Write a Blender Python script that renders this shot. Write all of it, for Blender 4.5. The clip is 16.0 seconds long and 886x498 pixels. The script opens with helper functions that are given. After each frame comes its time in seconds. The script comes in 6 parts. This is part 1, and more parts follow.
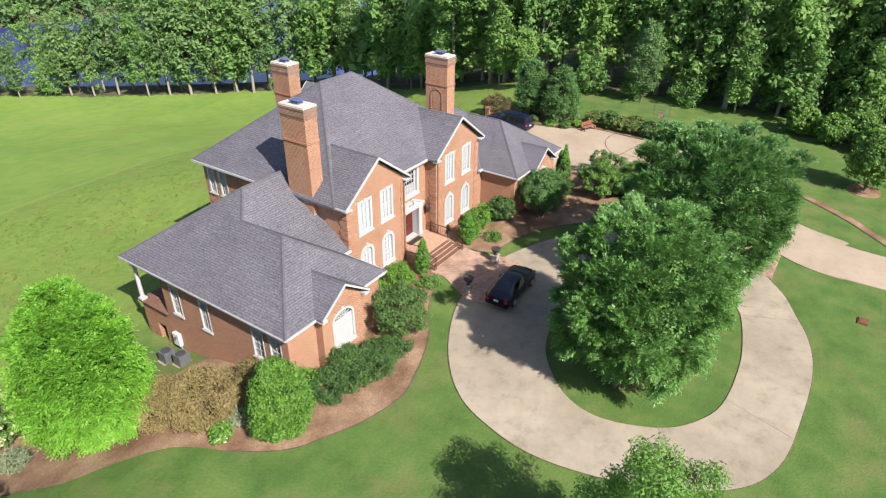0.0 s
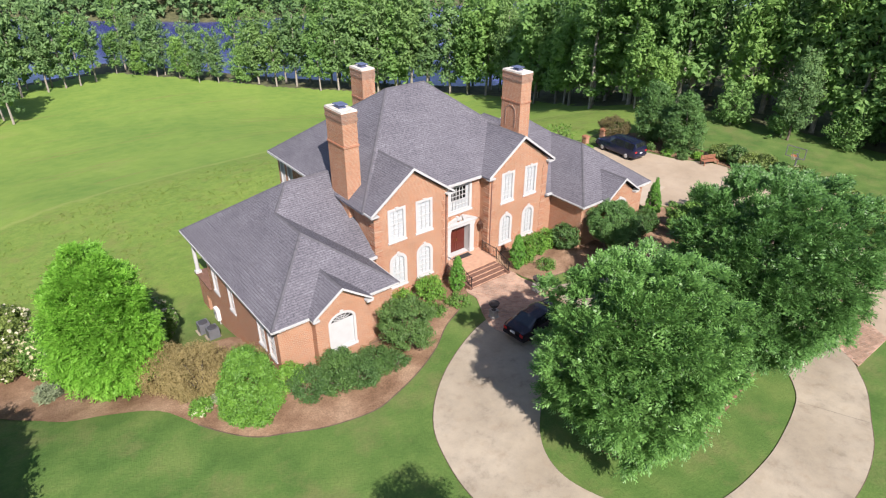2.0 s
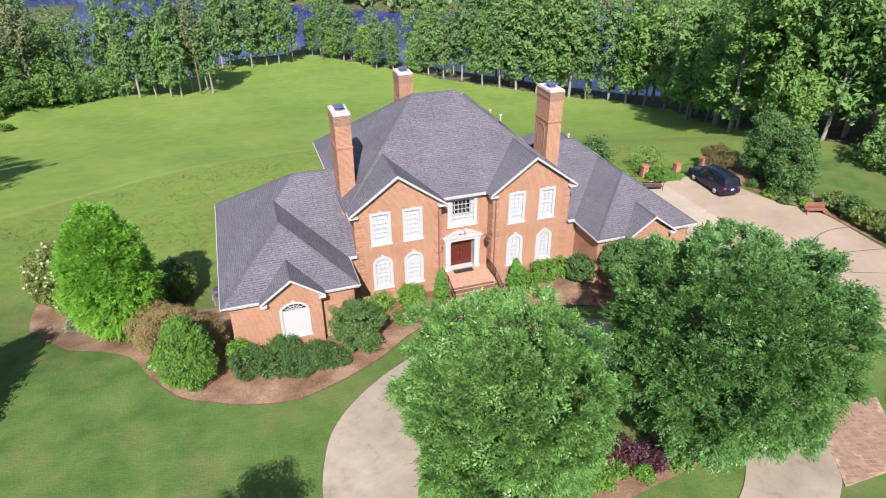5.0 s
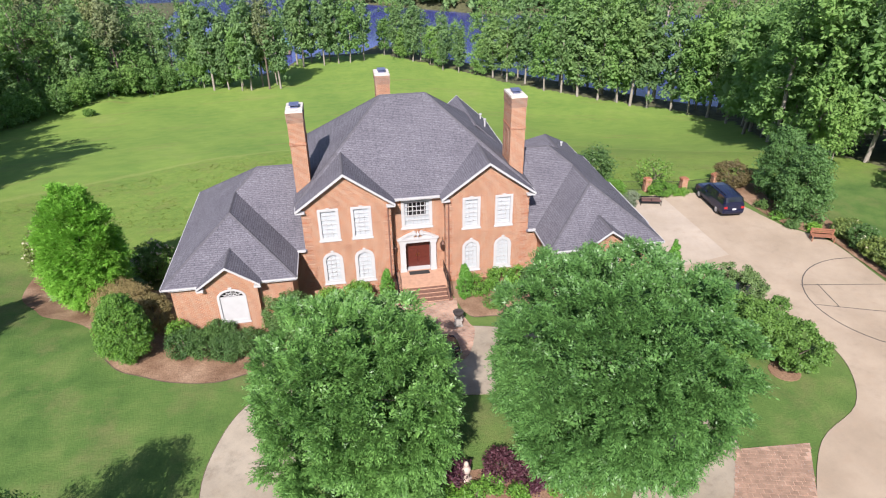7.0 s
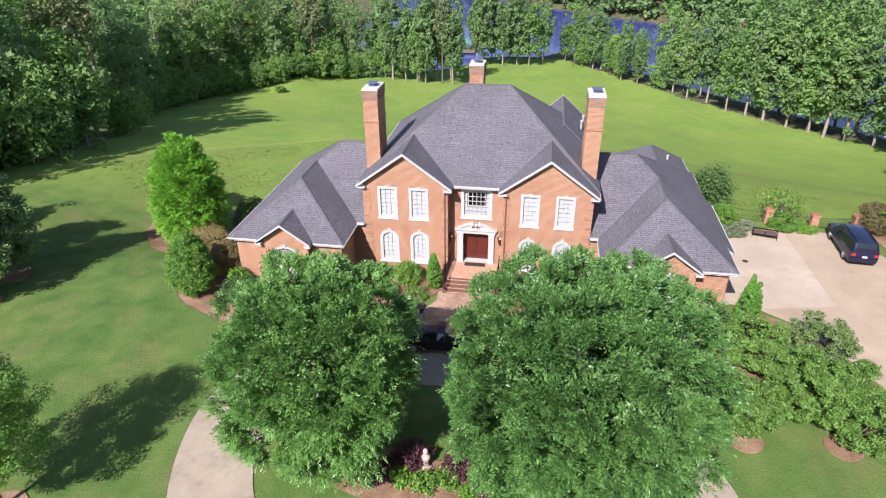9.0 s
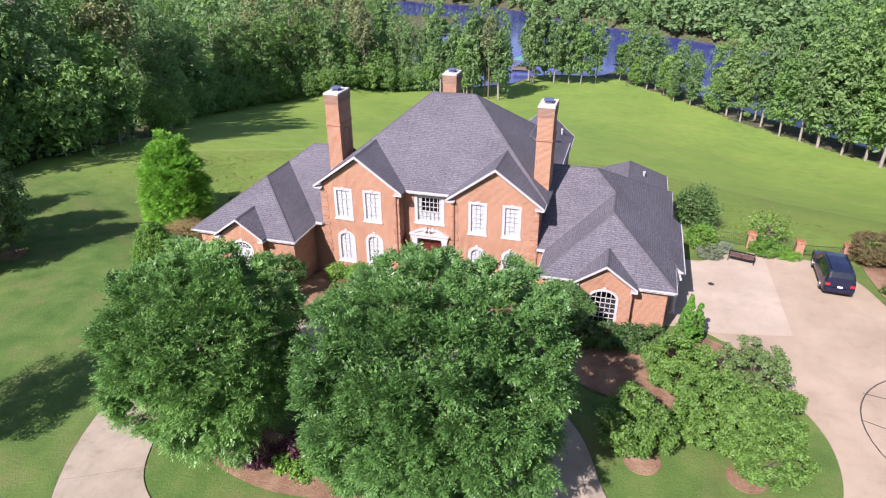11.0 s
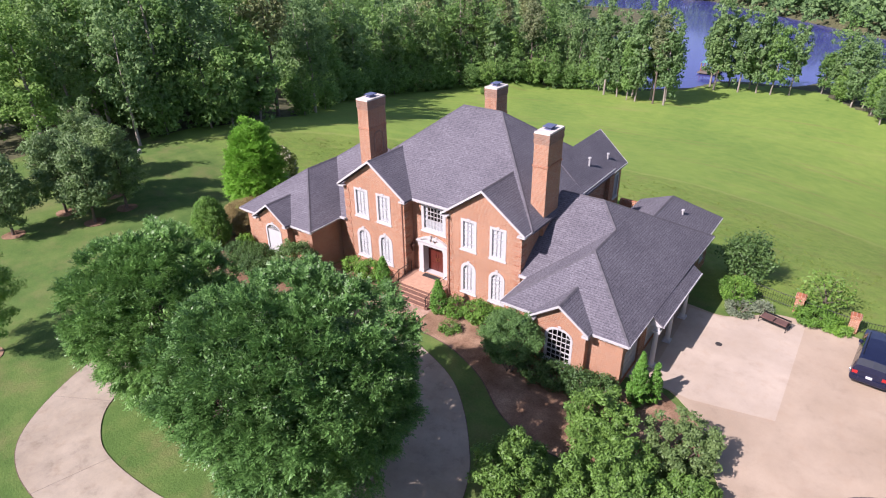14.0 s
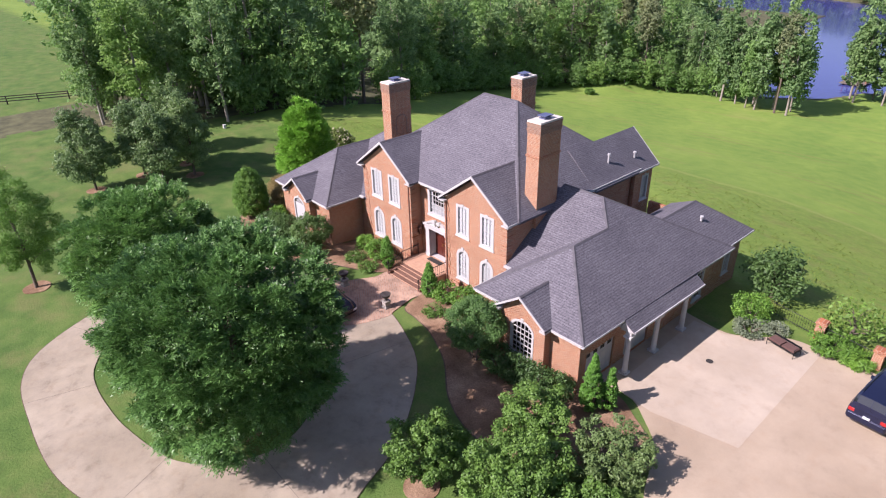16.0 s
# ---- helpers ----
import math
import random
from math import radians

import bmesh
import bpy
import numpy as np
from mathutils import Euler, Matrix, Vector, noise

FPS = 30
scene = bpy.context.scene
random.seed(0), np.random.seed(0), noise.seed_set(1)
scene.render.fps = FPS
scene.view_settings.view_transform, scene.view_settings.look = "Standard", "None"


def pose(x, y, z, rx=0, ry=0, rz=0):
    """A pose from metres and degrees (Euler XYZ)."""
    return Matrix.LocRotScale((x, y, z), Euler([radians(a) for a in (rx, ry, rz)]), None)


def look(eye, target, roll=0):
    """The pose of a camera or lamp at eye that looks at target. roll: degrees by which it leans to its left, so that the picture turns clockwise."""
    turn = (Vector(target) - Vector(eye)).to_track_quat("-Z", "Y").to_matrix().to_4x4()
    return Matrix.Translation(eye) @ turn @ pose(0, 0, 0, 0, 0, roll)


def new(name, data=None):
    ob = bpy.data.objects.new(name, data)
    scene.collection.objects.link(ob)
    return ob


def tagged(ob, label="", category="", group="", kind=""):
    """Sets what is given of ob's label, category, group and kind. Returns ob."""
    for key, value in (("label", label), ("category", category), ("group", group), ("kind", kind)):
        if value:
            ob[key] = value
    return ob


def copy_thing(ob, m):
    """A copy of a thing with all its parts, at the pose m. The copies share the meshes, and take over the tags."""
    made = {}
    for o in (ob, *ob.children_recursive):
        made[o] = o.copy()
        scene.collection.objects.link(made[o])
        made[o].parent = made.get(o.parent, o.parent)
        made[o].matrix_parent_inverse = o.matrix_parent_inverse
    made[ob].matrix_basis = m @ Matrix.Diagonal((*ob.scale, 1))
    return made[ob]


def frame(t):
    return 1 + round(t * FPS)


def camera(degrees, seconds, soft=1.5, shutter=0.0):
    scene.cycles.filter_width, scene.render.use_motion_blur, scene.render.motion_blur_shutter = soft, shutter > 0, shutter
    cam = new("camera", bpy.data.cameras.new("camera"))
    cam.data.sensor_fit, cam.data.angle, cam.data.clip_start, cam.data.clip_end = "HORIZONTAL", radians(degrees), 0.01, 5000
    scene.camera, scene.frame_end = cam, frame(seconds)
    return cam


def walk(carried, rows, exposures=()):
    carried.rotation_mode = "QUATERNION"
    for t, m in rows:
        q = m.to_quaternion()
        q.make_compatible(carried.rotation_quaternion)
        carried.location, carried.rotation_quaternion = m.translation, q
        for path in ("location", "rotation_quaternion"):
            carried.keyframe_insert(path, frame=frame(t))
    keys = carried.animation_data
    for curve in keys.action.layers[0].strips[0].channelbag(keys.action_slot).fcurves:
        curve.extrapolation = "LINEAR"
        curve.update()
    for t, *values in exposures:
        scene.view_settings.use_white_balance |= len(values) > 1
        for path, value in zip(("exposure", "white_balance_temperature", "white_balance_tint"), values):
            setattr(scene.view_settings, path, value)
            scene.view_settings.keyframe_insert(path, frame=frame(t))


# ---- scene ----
cam = camera(70.9, 16.0, 1.15)
PATH = [
    (0, (-33.179, -24.332, 24.082), (-31.746, -23.367, 23.075), 0.5),
    (0.5, (-31.431, -25.9, 23.923), (-30.111, -24.777, 22.924), 0.5),
    (1, (-29.543, -27.561, 23.988), (-28.309, -26.342, 22.993), 0.3),
    (1.5, (-27.918, -28.717, 24.032), (-26.768, -27.415, 23.041), 0.2),
    (2, (-26.096, -30.144, 24.11), (-25.018, -28.778, 23.125), 0.2),
    (2.5, (-24.115, -31.55, 24.18), (-23.12, -30.116, 23.204), -0.1),
    (3, (-22.043, -32.637, 24.403), (-21.132, -31.15, 23.424), -0.1),
    (5.5, (-11.593, -36.696, 24.99), (-11.103, -35.033, 23.993), -0.5),
    (6, (-9.293, -37.434, 24.951), (-8.841, -35.758, 23.957), -0.7),
    (6.5, (-6.945, -37.942, 25.018), (-6.554, -36.25, 24.024), -0.8),
    (7, (-4.575, -38.338, 24.957), (-4.295, -36.623, 23.966), -0.8),
    (7.5, (-2.281, -38.585, 24.851), (-2.098, -36.857, 23.86), -0.7),
    (8, (-0.151, -38.623, 24.558), (-0.148, -36.882, 23.573), -0.6),
    (10.5, (10.199, -38.042, 22.806), (9.738, -36.332, 21.877), -0.3),
    (11, (12.33, -37.619, 23.113), (11.829, -35.914, 22.195), -0.4),
    (11.5, (14.576, -37.024, 23.673), (14.005, -35.341, 22.757), -0.5),
    (12, (16.578, -36.153, 24.331), (15.935, -34.501, 23.405), -0.4),
    (12.5, (18.675, -35.31, 24.789), (17.933, -33.705, 23.854), -0.5),
    (13, (20.687, -34.326, 24.943), (19.839, -32.775, 24.007), -0.6),
    (13.5, (22.696, -33.202, 25.036), (21.751, -31.713, 24.093), -0.7),
    (14, (24.654, -31.965, 25.062), (23.622, -30.538, 24.113), -0.8),
    (14.5, (26.578, -30.684, 24.813), (25.474, -29.311, 23.866), -1.0),
    (15, (28.322, -29.378, 24.599), (27.142, -28.07, 23.651), -1.1),
    (15.5, (30.102, -27.969, 24.457), (28.845, -26.738, 23.507), -1.1),
    (16, (31.877, -26.543, 24.093), (30.551, -25.38, 23.15), -1.3),
]
walk(cam, [(t, look(e, g, r)) for t, e, g, r in PATH], [(0, 0.90, 6500, 14), (1.5, 0.87, 6480, 16), (3, 0.85, 6400, 19), (7, 0.82, 6280, 19), (11, 0.91, 6250, 28), (13, 0.88, 6250, 32), (16, 0.84, 6300, 32)])

# ---- light ----
world = bpy.data.worlds.new("sky")
scene.world = world
world.use_nodes = True
wn = world.node_tree.nodes
sky = wn.new("ShaderNodeTexSky")
sky.sky_type = 'NISHITA'
sky.sun_disc = False
sky.sun_elevation = radians(41.1)
sky.sun_rotation = radians(199.4)
sky.altitude = 200
wn["Background"].inputs[1].default_value = 0.092
world.node_tree.links.new(sky.outputs[0], wn["Background"].inputs[0])
sun = new("sun", bpy.data.lights.new("sun", "SUN"))
sun.data.energy = 5.0
sun.data.angle = radians(0.53)
sun.data.color = (1.0, 0.95, 0.87)
sun.matrix_world = look((-15.2, -43.2, 40), (0, 0, 0))


# ---- materials ----
def node(nt, kind, links=None):
    n = nt.nodes.new(kind)
    for k, v in (links or {}).items():
        if isinstance(v, bpy.types.NodeSocket):
            nt.links.new(v, n.inputs[k])
        else:
            n.inputs[k].default_value = v
    return n


def material(name, rough=0.8, metal=0.0, spec=0.4):
    m = bpy.data.materials.new(name)
    m.use_nodes = True
    nt = m.node_tree
    p = nt.nodes["Principled BSDF"]
    p.inputs["Roughness"].default_value = rough
    p.inputs["Metallic"].default_value = metal
    p.inputs["Specular IOR Level"].default_value = spec
    return m, nt, p


def position(nt):
    return nt.nodes.new("ShaderNodeNewGeometry").outputs["Position"]


def noise_at(nt, vec, scale, detail=4.0, rough=0.55):
    return node(nt, "ShaderNodeTexNoise", {"Vector": vec, "Scale": scale, "Detail": detail, "Roughness": rough}).outputs["Fac"]


def ramp(nt, fac, stops):
    r = nt.nodes.new("ShaderNodeValToRGB")
    nt.links.new(fac, r.inputs[0])
    el = r.color_ramp.elements
    while len(el) < len(stops):
        el.new(0.5)
    for e, (at, c) in zip(el, stops):
        e.position, e.color = at, (*c, 1)
    return r.outputs[0]


def mix(nt, fac, a, b, how="MIX"):
    n = nt.nodes.new("ShaderNodeMix")
    n.data_type, n.blend_type = "RGBA", how
    for k, v in ((0, fac), (6, a), (7, b)):
        if isinstance(v, bpy.types.NodeSocket):
            nt.links.new(v, n.inputs[k])
        else:
            n.inputs[k].default_value = v if k == 0 else (*v, 1)
    return n.outputs[2]


def maths(nt, op, a, b=0.0):
    n = nt.nodes.new("ShaderNodeMath")
    n.operation = op
    for k, v in ((0, a), (1, b)):
        if isinstance(v, bpy.types.NodeSocket):
            nt.links.new(v, n.inputs[k])
        else:
            n.inputs[k].default_value = v
    return n.outputs[0]


def bump(nt, p, height, strength=0.4, distance=0.02):
    b = node(nt, "ShaderNodeBump", {"Height": height, "Strength": strength, "Distance": distance})
    nt.links.new(b.outputs[0], p.inputs["Normal"])


def simple(name, color, rough=0.6, metal=0.0, vary=0.15, scale=3.0, spec=0.4, bumpy=0.0):
    m, nt, p = material(name, rough, metal, spec)
    pos = position(nt)
    f = noise_at(nt, pos, scale)
    g = noise_at(nt, pos, scale * 12)
    lo = tuple(c * (1 - vary) for c in color)
    hi = tuple(min(1, c * (1 + vary)) for c in color)
    c = ramp(nt, f, [(0.3, lo), (0.7, hi)])
    c = mix(nt, 0.25, c, ramp(nt, g, [(0.3, lo), (0.7, hi)]))
    nt.links.new(c, p.inputs["Base Color"])
    if bumpy:
        bump(nt, p, g, bumpy)
    return m


def wall_coords(nt):
    """Along the wall and up, for walls that run along x or y."""
    geo = nt.nodes.new("ShaderNodeNewGeometry")
    s = node(nt, "ShaderNodeSeparateXYZ", {0: geo.outputs["Position"]})
    n = node(nt, "ShaderNodeSeparateXYZ", {0: geo.outputs["True Normal"]})
    side = maths(nt, "GREATER_THAN", maths(nt, "ABSOLUTE", n.outputs[0]), 0.6)
    u = maths(nt, "ADD", maths(nt, "MULTIPLY", s.outputs[1], side), maths(nt, "MULTIPLY", s.outputs[0], maths(nt, "SUBTRACT", 1.0, side)))
    return geo, s, u


def brick_material(name, c1, c2, mortar, wide=0.225, high=0.080, gap=0.016):
    m, nt, p = material(name, 0.88, 0, 0.25)
    geo, s, u = wall_coords(nt)
    v = node(nt, "ShaderNodeCombineXYZ", {0: u, 1: s.outputs[2]}).outputs[0]
    b = nt.nodes.new("ShaderNodeTexBrick")
    nt.links.new(v, b.inputs["Vector"])
    for k, val in (("Color1", (*c1, 1)), ("Color2", (*c2, 1)), ("Mortar", (*mortar, 1)), ("Scale", 1.0), ("Mortar Size", gap), ("Brick Width", wide), ("Row Height", high), ("Bias", -0.1), ("Mortar Smooth", 0.2)):
        b.inputs[k].default_value = val
    f = noise_at(nt, geo.outputs["Position"], 0.45, 5)
    c = mix(nt, 0.55, b.outputs["Color"], ramp(nt, f, [(0.3, (0.72, 0.66, 0.62)), (0.5, (0.95, 0.95, 0.95)), (0.72, (1.0, 1.0, 1.0))]), "MULTIPLY")
    g = noise_at(nt, geo.outputs["Position"], 9.0, 3)
    c = mix(nt, 0.5, c, ramp(nt, g, [(0.3, (0.7, 0.66, 0.64)), (0.65, (1.0, 1.0, 1.0))]), "MULTIPLY")
    nt.links.new(c, p.inputs["Base Color"])
    bump(nt, p, maths(nt, "SUBTRACT", 1.0, b.outputs["Fac"]), 0.5, 0.01)
    return m


def shingle_material(name):
    m, nt, p = material(name, 0.93, 0, 0.2)
    geo = nt.nodes.new("ShaderNodeNewGeometry")
    s = node(nt, "ShaderNodeSeparateXYZ", {0: geo.outputs["Position"]})
    n = node(nt, "ShaderNodeSeparateXYZ", {0: geo.outputs["True Normal"]})
    side = maths(nt, "GREATER_THAN", maths(nt, "ABSOLUTE", n.outputs[0]), maths(nt, "ABSOLUTE", n.outputs[1]))
    u = maths(nt, "ADD", maths(nt, "MULTIPLY", s.outputs[1], side), maths(nt, "MULTIPLY", s.outputs[0], maths(nt, "SUBTRACT", 1.0, side)))
    v = node(nt, "ShaderNodeCombineXYZ", {0: u, 1: maths(nt, "MULTIPLY", s.outputs[2], 1.68)}).outputs[0]
    b = nt.nodes.new("ShaderNodeTexBrick")
    nt.links.new(v, b.inputs["Vector"])
    for k, val in (("Color1", (0.152, 0.147, 0.165, 1)), ("Color2", (0.132, 0.127, 0.144, 1)), ("Mortar", (0.060, 0.058, 0.066, 1)), ("Scale", 1.0), ("Mortar Size", 0.014), ("Brick Width", 0.95), ("Row Height", 0.15), ("Bias", 0.0), ("Mortar Smooth", 0.6)):
        b.inputs[k].default_value = val
    f = noise_at(nt, geo.outputs["Position"], 0.35, 5)
    g = noise_at(nt, geo.outputs["Position"], 9.0, 3, 0.7)
    stretch = node(nt, "ShaderNodeMapping", {"Vector": v, "Scale": (1.6, 0.5, 1)}).outputs[0]
    k = noise_at(nt, stretch, 1.0, 3)
    c = mix(nt, 0.7, b.outputs["Color"], ramp(nt, f, [(0.3, (0.78, 0.78, 0.8)), (0.7, (1.1, 1.1, 1.1))]), "MULTIPLY")
    c = mix(nt, 0.6, c, ramp(nt, g, [(0.36, (0.42, 0.42, 0.44)), (0.64, (1.32, 1.32, 1.32))]), "MULTIPLY")
    c = mix(nt, 0.5, c, ramp(nt, k, [(0.35, (0.92, 0.92, 0.93)), (0.6, (1.0, 1.0, 1.0))]), "MULTIPLY")
    nt.links.new(c, p.inputs["Base Color"])
    bump(nt, p, maths(nt, "SUBTRACT", 1.0, b.outputs["Fac"]), 0.6, 0.015)
    return m


def leaf_material(name, dark, light, glow=0.35, scale=0.5, gloss=0.35, rough=0.5):
    m, nt, p = material(name, rough, 0, gloss)
    geo = nt.nodes.new("ShaderNodeNewGeometry")
    c = ramp(nt, geo.outputs["Random Per Island"], [(0.0, dark), (1.0, light)])
    f = noise_at(nt, geo.outputs["Position"], scale, 3)
    c = mix(nt, 0.5, c, ramp(nt, f, [(0.3, tuple(v * 0.8 for v in dark)), (0.7, light)]))
    oi = nt.nodes.new("ShaderNodeObjectInfo")
    c = mix(nt, 0.6, c, ramp(nt, oi.outputs["Random"], [(0.0, (0.7, 0.74, 0.72)), (0.5, (0.95, 0.95, 0.95)), (1.0, (1.1, 1.05, 0.8))]), "MULTIPLY")
    nt.links.new(c, p.inputs["Base Color"])
    t = node(nt, "ShaderNodeBsdfTranslucent", {"Color": c})
    x = node(nt, "ShaderNodeMixShader", {0: glow, 1: p.outputs[0], 2: t.outputs[0]})
    nt.links.new(x.outputs[0], nt.nodes["Material Output"].inputs[0])
    return m


def ground_material():
    m, nt, p = material("grass", 0.95, 0, 0.15)
    pos = position(nt)
    s = node(nt, "ShaderNodeSeparateXYZ", {0: pos})
    big = noise_at(nt, pos, 0.06, 4)
    mid = noise_at(nt, pos, 0.5, 5)
    fine = noise_at(nt, pos, 7.0, 4, 0.7)
    lawn = ramp(nt, mid, [(0.3, (0.046, 0.102, 0.022)), (0.5, (0.082, 0.150, 0.034)), (0.7, (0.138, 0.190, 0.054))])
    lawn = mix(nt, 0.35, lawn, ramp(nt, big, [(0.35, (0.068, 0.132, 0.033)), (0.7, (0.126, 0.178, 0.049))]))
    worn = noise_at(nt, pos, 0.28, 6, 0.7)
    lawn = mix(nt, ramp(nt, worn, [(0.50, (0, 0, 0)), (0.66, (0.75, 0.75, 0.75))]), lawn, (0.142, 0.156, 0.058))
    field = ramp(nt, big, [(0.32, (0.130, 0.228, 0.045)), (0.6, (0.192, 0.292, 0.057)), (0.75, (0.240, 0.292, 0.080))])
    field = mix(nt, 0.35, field, ramp(nt, mid, [(0.35, (0.120, 0.208, 0.042)), (0.65, (0.232, 0.308, 0.067))]))
    # rough sward behind the house, then the mown field beyond a curved track
    wob = maths(nt, "MULTIPLY", maths(nt, "SUBTRACT", mid, 0.5), 2.0)
    dx, dy = maths(nt, "ADD", s.outputs[0], 4.0), maths(nt, "SUBTRACT", s.outputs[1], 4.0)
    reach = maths(nt, "SQRT", maths(nt, "ADD", maths(nt, "MULTIPLY", dx, dx), maths(nt, "MULTIPLY", dy, dy)))
    reach = maths(nt, "SUBTRACT", reach, maths(nt, "MULTIPLY", maths(nt, "MAXIMUM", s.outputs[0], 0.0), 0.3))
    yy = maths(nt, "ADD", s.outputs[1], maths(nt, "MULTIPLY", wob, 1.5))
    tuft = noise_at(nt, pos, 1.1, 6, 0.75)
    weeds = ramp(nt, tuft, [(0.36, (0.105, 0.178, 0.036)), (0.47, (0.140, 0.222, 0.043)), (0.58, (0.178, 0.258, 0.053)), (0.68, (0.222, 0.262, 0.078))])
    weeds = mix(nt, 0.4, weeds, ramp(nt, big, [(0.35, (0.120, 0.205, 0.040)), (0.7, (0.215, 0.280, 0.058))]))
    weeds = mix(nt, ramp(nt, noise_at(nt, pos, 0.35, 6, 0.72), [(0.5, (0, 0, 0)), (0.66, (0.6, 0.6, 0.6))]), weeds, (0.170, 0.180, 0.058))
    band = node(nt, "ShaderNodeMapRange", {0: yy, 1: 9.0, 2: 15.0}).outputs[0]
    rr = maths(nt, "ADD", reach, maths(nt, "MULTIPLY", wob, 1.1))
    far = maths(nt, "MULTIPLY", node(nt, "ShaderNodeMapRange", {0: rr, 1: 41.0, 2: 44.0}).outputs[0], band)
    c = mix(nt, band, lawn, weeds)
    c = mix(nt, far, c, field)
    track = maths(nt, "MULTIPLY", node(nt, "ShaderNodeMapRange", {0: maths(nt, "ABSOLUTE", maths(nt, "SUBTRACT", rr, 42.2)), 1: 0.7, 2: 0.15}).outputs[0], band)
    c = mix(nt, maths(nt, "MULTIPLY", track, 0.4), c, (0.29, 0.32, 0.10))
    patchy = ramp(nt, noise_at(nt, pos, 0.10, 4), [(0.42, (0.02, 0.02, 0.02)), (0.62, (0.42, 0.42, 0.42))])
    for at_r, w in ((49.0, 0.5), (60.0, 0.6), (62.5, 0.6), (78.0, 0.9), (81.0, 0.7), (93.0, 0.8), (106.0, 0.9), (118.0, 0.9)):
        rut = node(nt, "ShaderNodeMapRange", {0: maths(nt, "ABSOLUTE", maths(nt, "SUBTRACT", rr, at_r)), 1: w, 2: 0.1}).outputs[0]
        c = mix(nt, maths(nt, "MULTIPLY", maths(nt, "MULTIPLY", rut, band), patchy), c, (0.23, 0.165, 0.075))
    c = mix(nt, 0.55, c, ramp(nt, fine, [(0.25, (0.55, 0.58, 0.55)), (0.7, (1.15, 1.12, 1.1))]), "MULTIPLY")
    nt.links.new(c, p.inputs["Base Color"])
    bump(nt, p, fine, 0.8, 0.06)
    return m


def concrete_material(name, lo, hi, rust, stain=0.8):
    m, nt, p = material(name, 0.9, 0, 0.2)
    pos = position(nt)
    a = noise_at(nt, pos, 0.22, 5)
    b = noise_at(nt, pos, 1.3, 5, 0.65)
    g = noise_at(nt, pos, 30.0, 3)
    c = ramp(nt, a, [(0.3, lo), (0.65, hi)])
    c = mix(nt, ramp(nt, b, [(0.52, (0, 0, 0)), (0.75, (0.55, 0.55, 0.55))]), c, rust)
    dark = noise_at(nt, node(nt, "ShaderNodeMapping", {"Vector": pos, "Location": (31, 7, 0)}).outputs[0], 0.8, 6, 0.7)
    c = mix(nt, stain, c, ramp(nt, dark, [(0.31, (0.66, 0.65, 0.63)), (0.43, (0.92, 0.92, 0.92)), (0.6, (1.06, 1.05, 1.03))]), "MULTIPLY")
    c = mix(nt, 0.35, c, ramp(nt, g, [(0.3, (0.8, 0.8, 0.8)), (0.7, (1.1, 1.1, 1.1))]), "MULTIPLY")
    nt.links.new(c, p.inputs["Base Color"])
    bump(nt, p, g, 0.2, 0.004)
    return m


def paver_material(name):
    m, nt, p = material(name, 0.9, 0, 0.2)
    pos = position(nt)
    b = nt.nodes.new("ShaderNodeTexBrick")
    nt.links.new(node(nt, "ShaderNodeMapping", {"Vector": pos, "Rotation": (0, 0, radians(33))}).outputs[0], b.inputs["Vector"])
    for k, val in (("Color1", (0.44, 0.29, 0.21, 1)), ("Color2", (0.32, 0.20, 0.145, 1)), ("Mortar", (0.34, 0.29, 0.24, 1)), ("Scale", 1.0), ("Mortar Size", 0.014), ("Brick Width", 0.30), ("Row Height", 0.15)):
        b.inputs[k].default_value = val
    f = noise_at(nt, pos, 0.7, 5)
    c = mix(nt, 0.8, b.outputs["Color"], ramp(nt, f, [(0.35, (0.6, 0.58, 0.56)), (0.6, (1.1, 1.05, 1.0))]), "MULTIPLY")
    nt.links.new(c, p.inputs["Base Color"])
    bump(nt, p, maths(nt, "SUBTRACT", 1.0, b.outputs["Fac"]), 0.5, 0.01)
    return m


def glass_material():
    m, nt, p = material("window_glass", 0.05)
    fr = node(nt, "ShaderNodeFresnel", {"IOR": 1.5})
    tr = node(nt, "ShaderNodeBsdfTransparent", {"Color": (0.9, 0.93, 0.93, 1)})
    gl = node(nt, "ShaderNodeBsdfGlossy", {"Color": (1, 1, 1, 1), "Roughness": 0.04})
    x = node(nt, "ShaderNodeMixShader", {0: fr.outputs[0], 1: tr.outputs[0], 2: gl.outputs[0]})
    nt.links.new(x.outputs[0], nt.nodes["Material Output"].inputs[0])
    return m


def water_material():
    m, nt, p = material("lake_water", 0.1, 0, 0.12)
    pos = position(nt)
    c = ramp(nt, noise_at(nt, pos, 0.01, 3), [(0.3, (0.040, 0.048, 0.165)), (0.7, (0.052, 0.062, 0.205))])
    nt.links.new(c, p.inputs["Base Color"])
    bump(nt, p, noise_at(nt, pos, 1.6, 3), 0.02, 0.1)
    return m


def mulch_material():
    m, nt, p = material("mulch", 0.97, 0, 0.1)
    pos = position(nt)
    c = ramp(nt, noise_at(nt, pos, 0.5, 5), [(0.3, (0.160, 0.098, 0.060)), (0.52, (0.262, 0.172, 0.112)), (0.72, (0.390, 0.280, 0.190))])
    g = noise_at(nt, pos, 11.0, 4, 0.75)
    c = mix(nt, 0.75, c, ramp(nt, g, [(0.3, (0.45, 0.42, 0.4)), (0.7, (1.25, 1.2, 1.15))]), "MULTIPLY")
    nt.links.new(c, p.inputs["Base Color"])
    bump(nt, p, g, 0.9, 0.05)
    return m


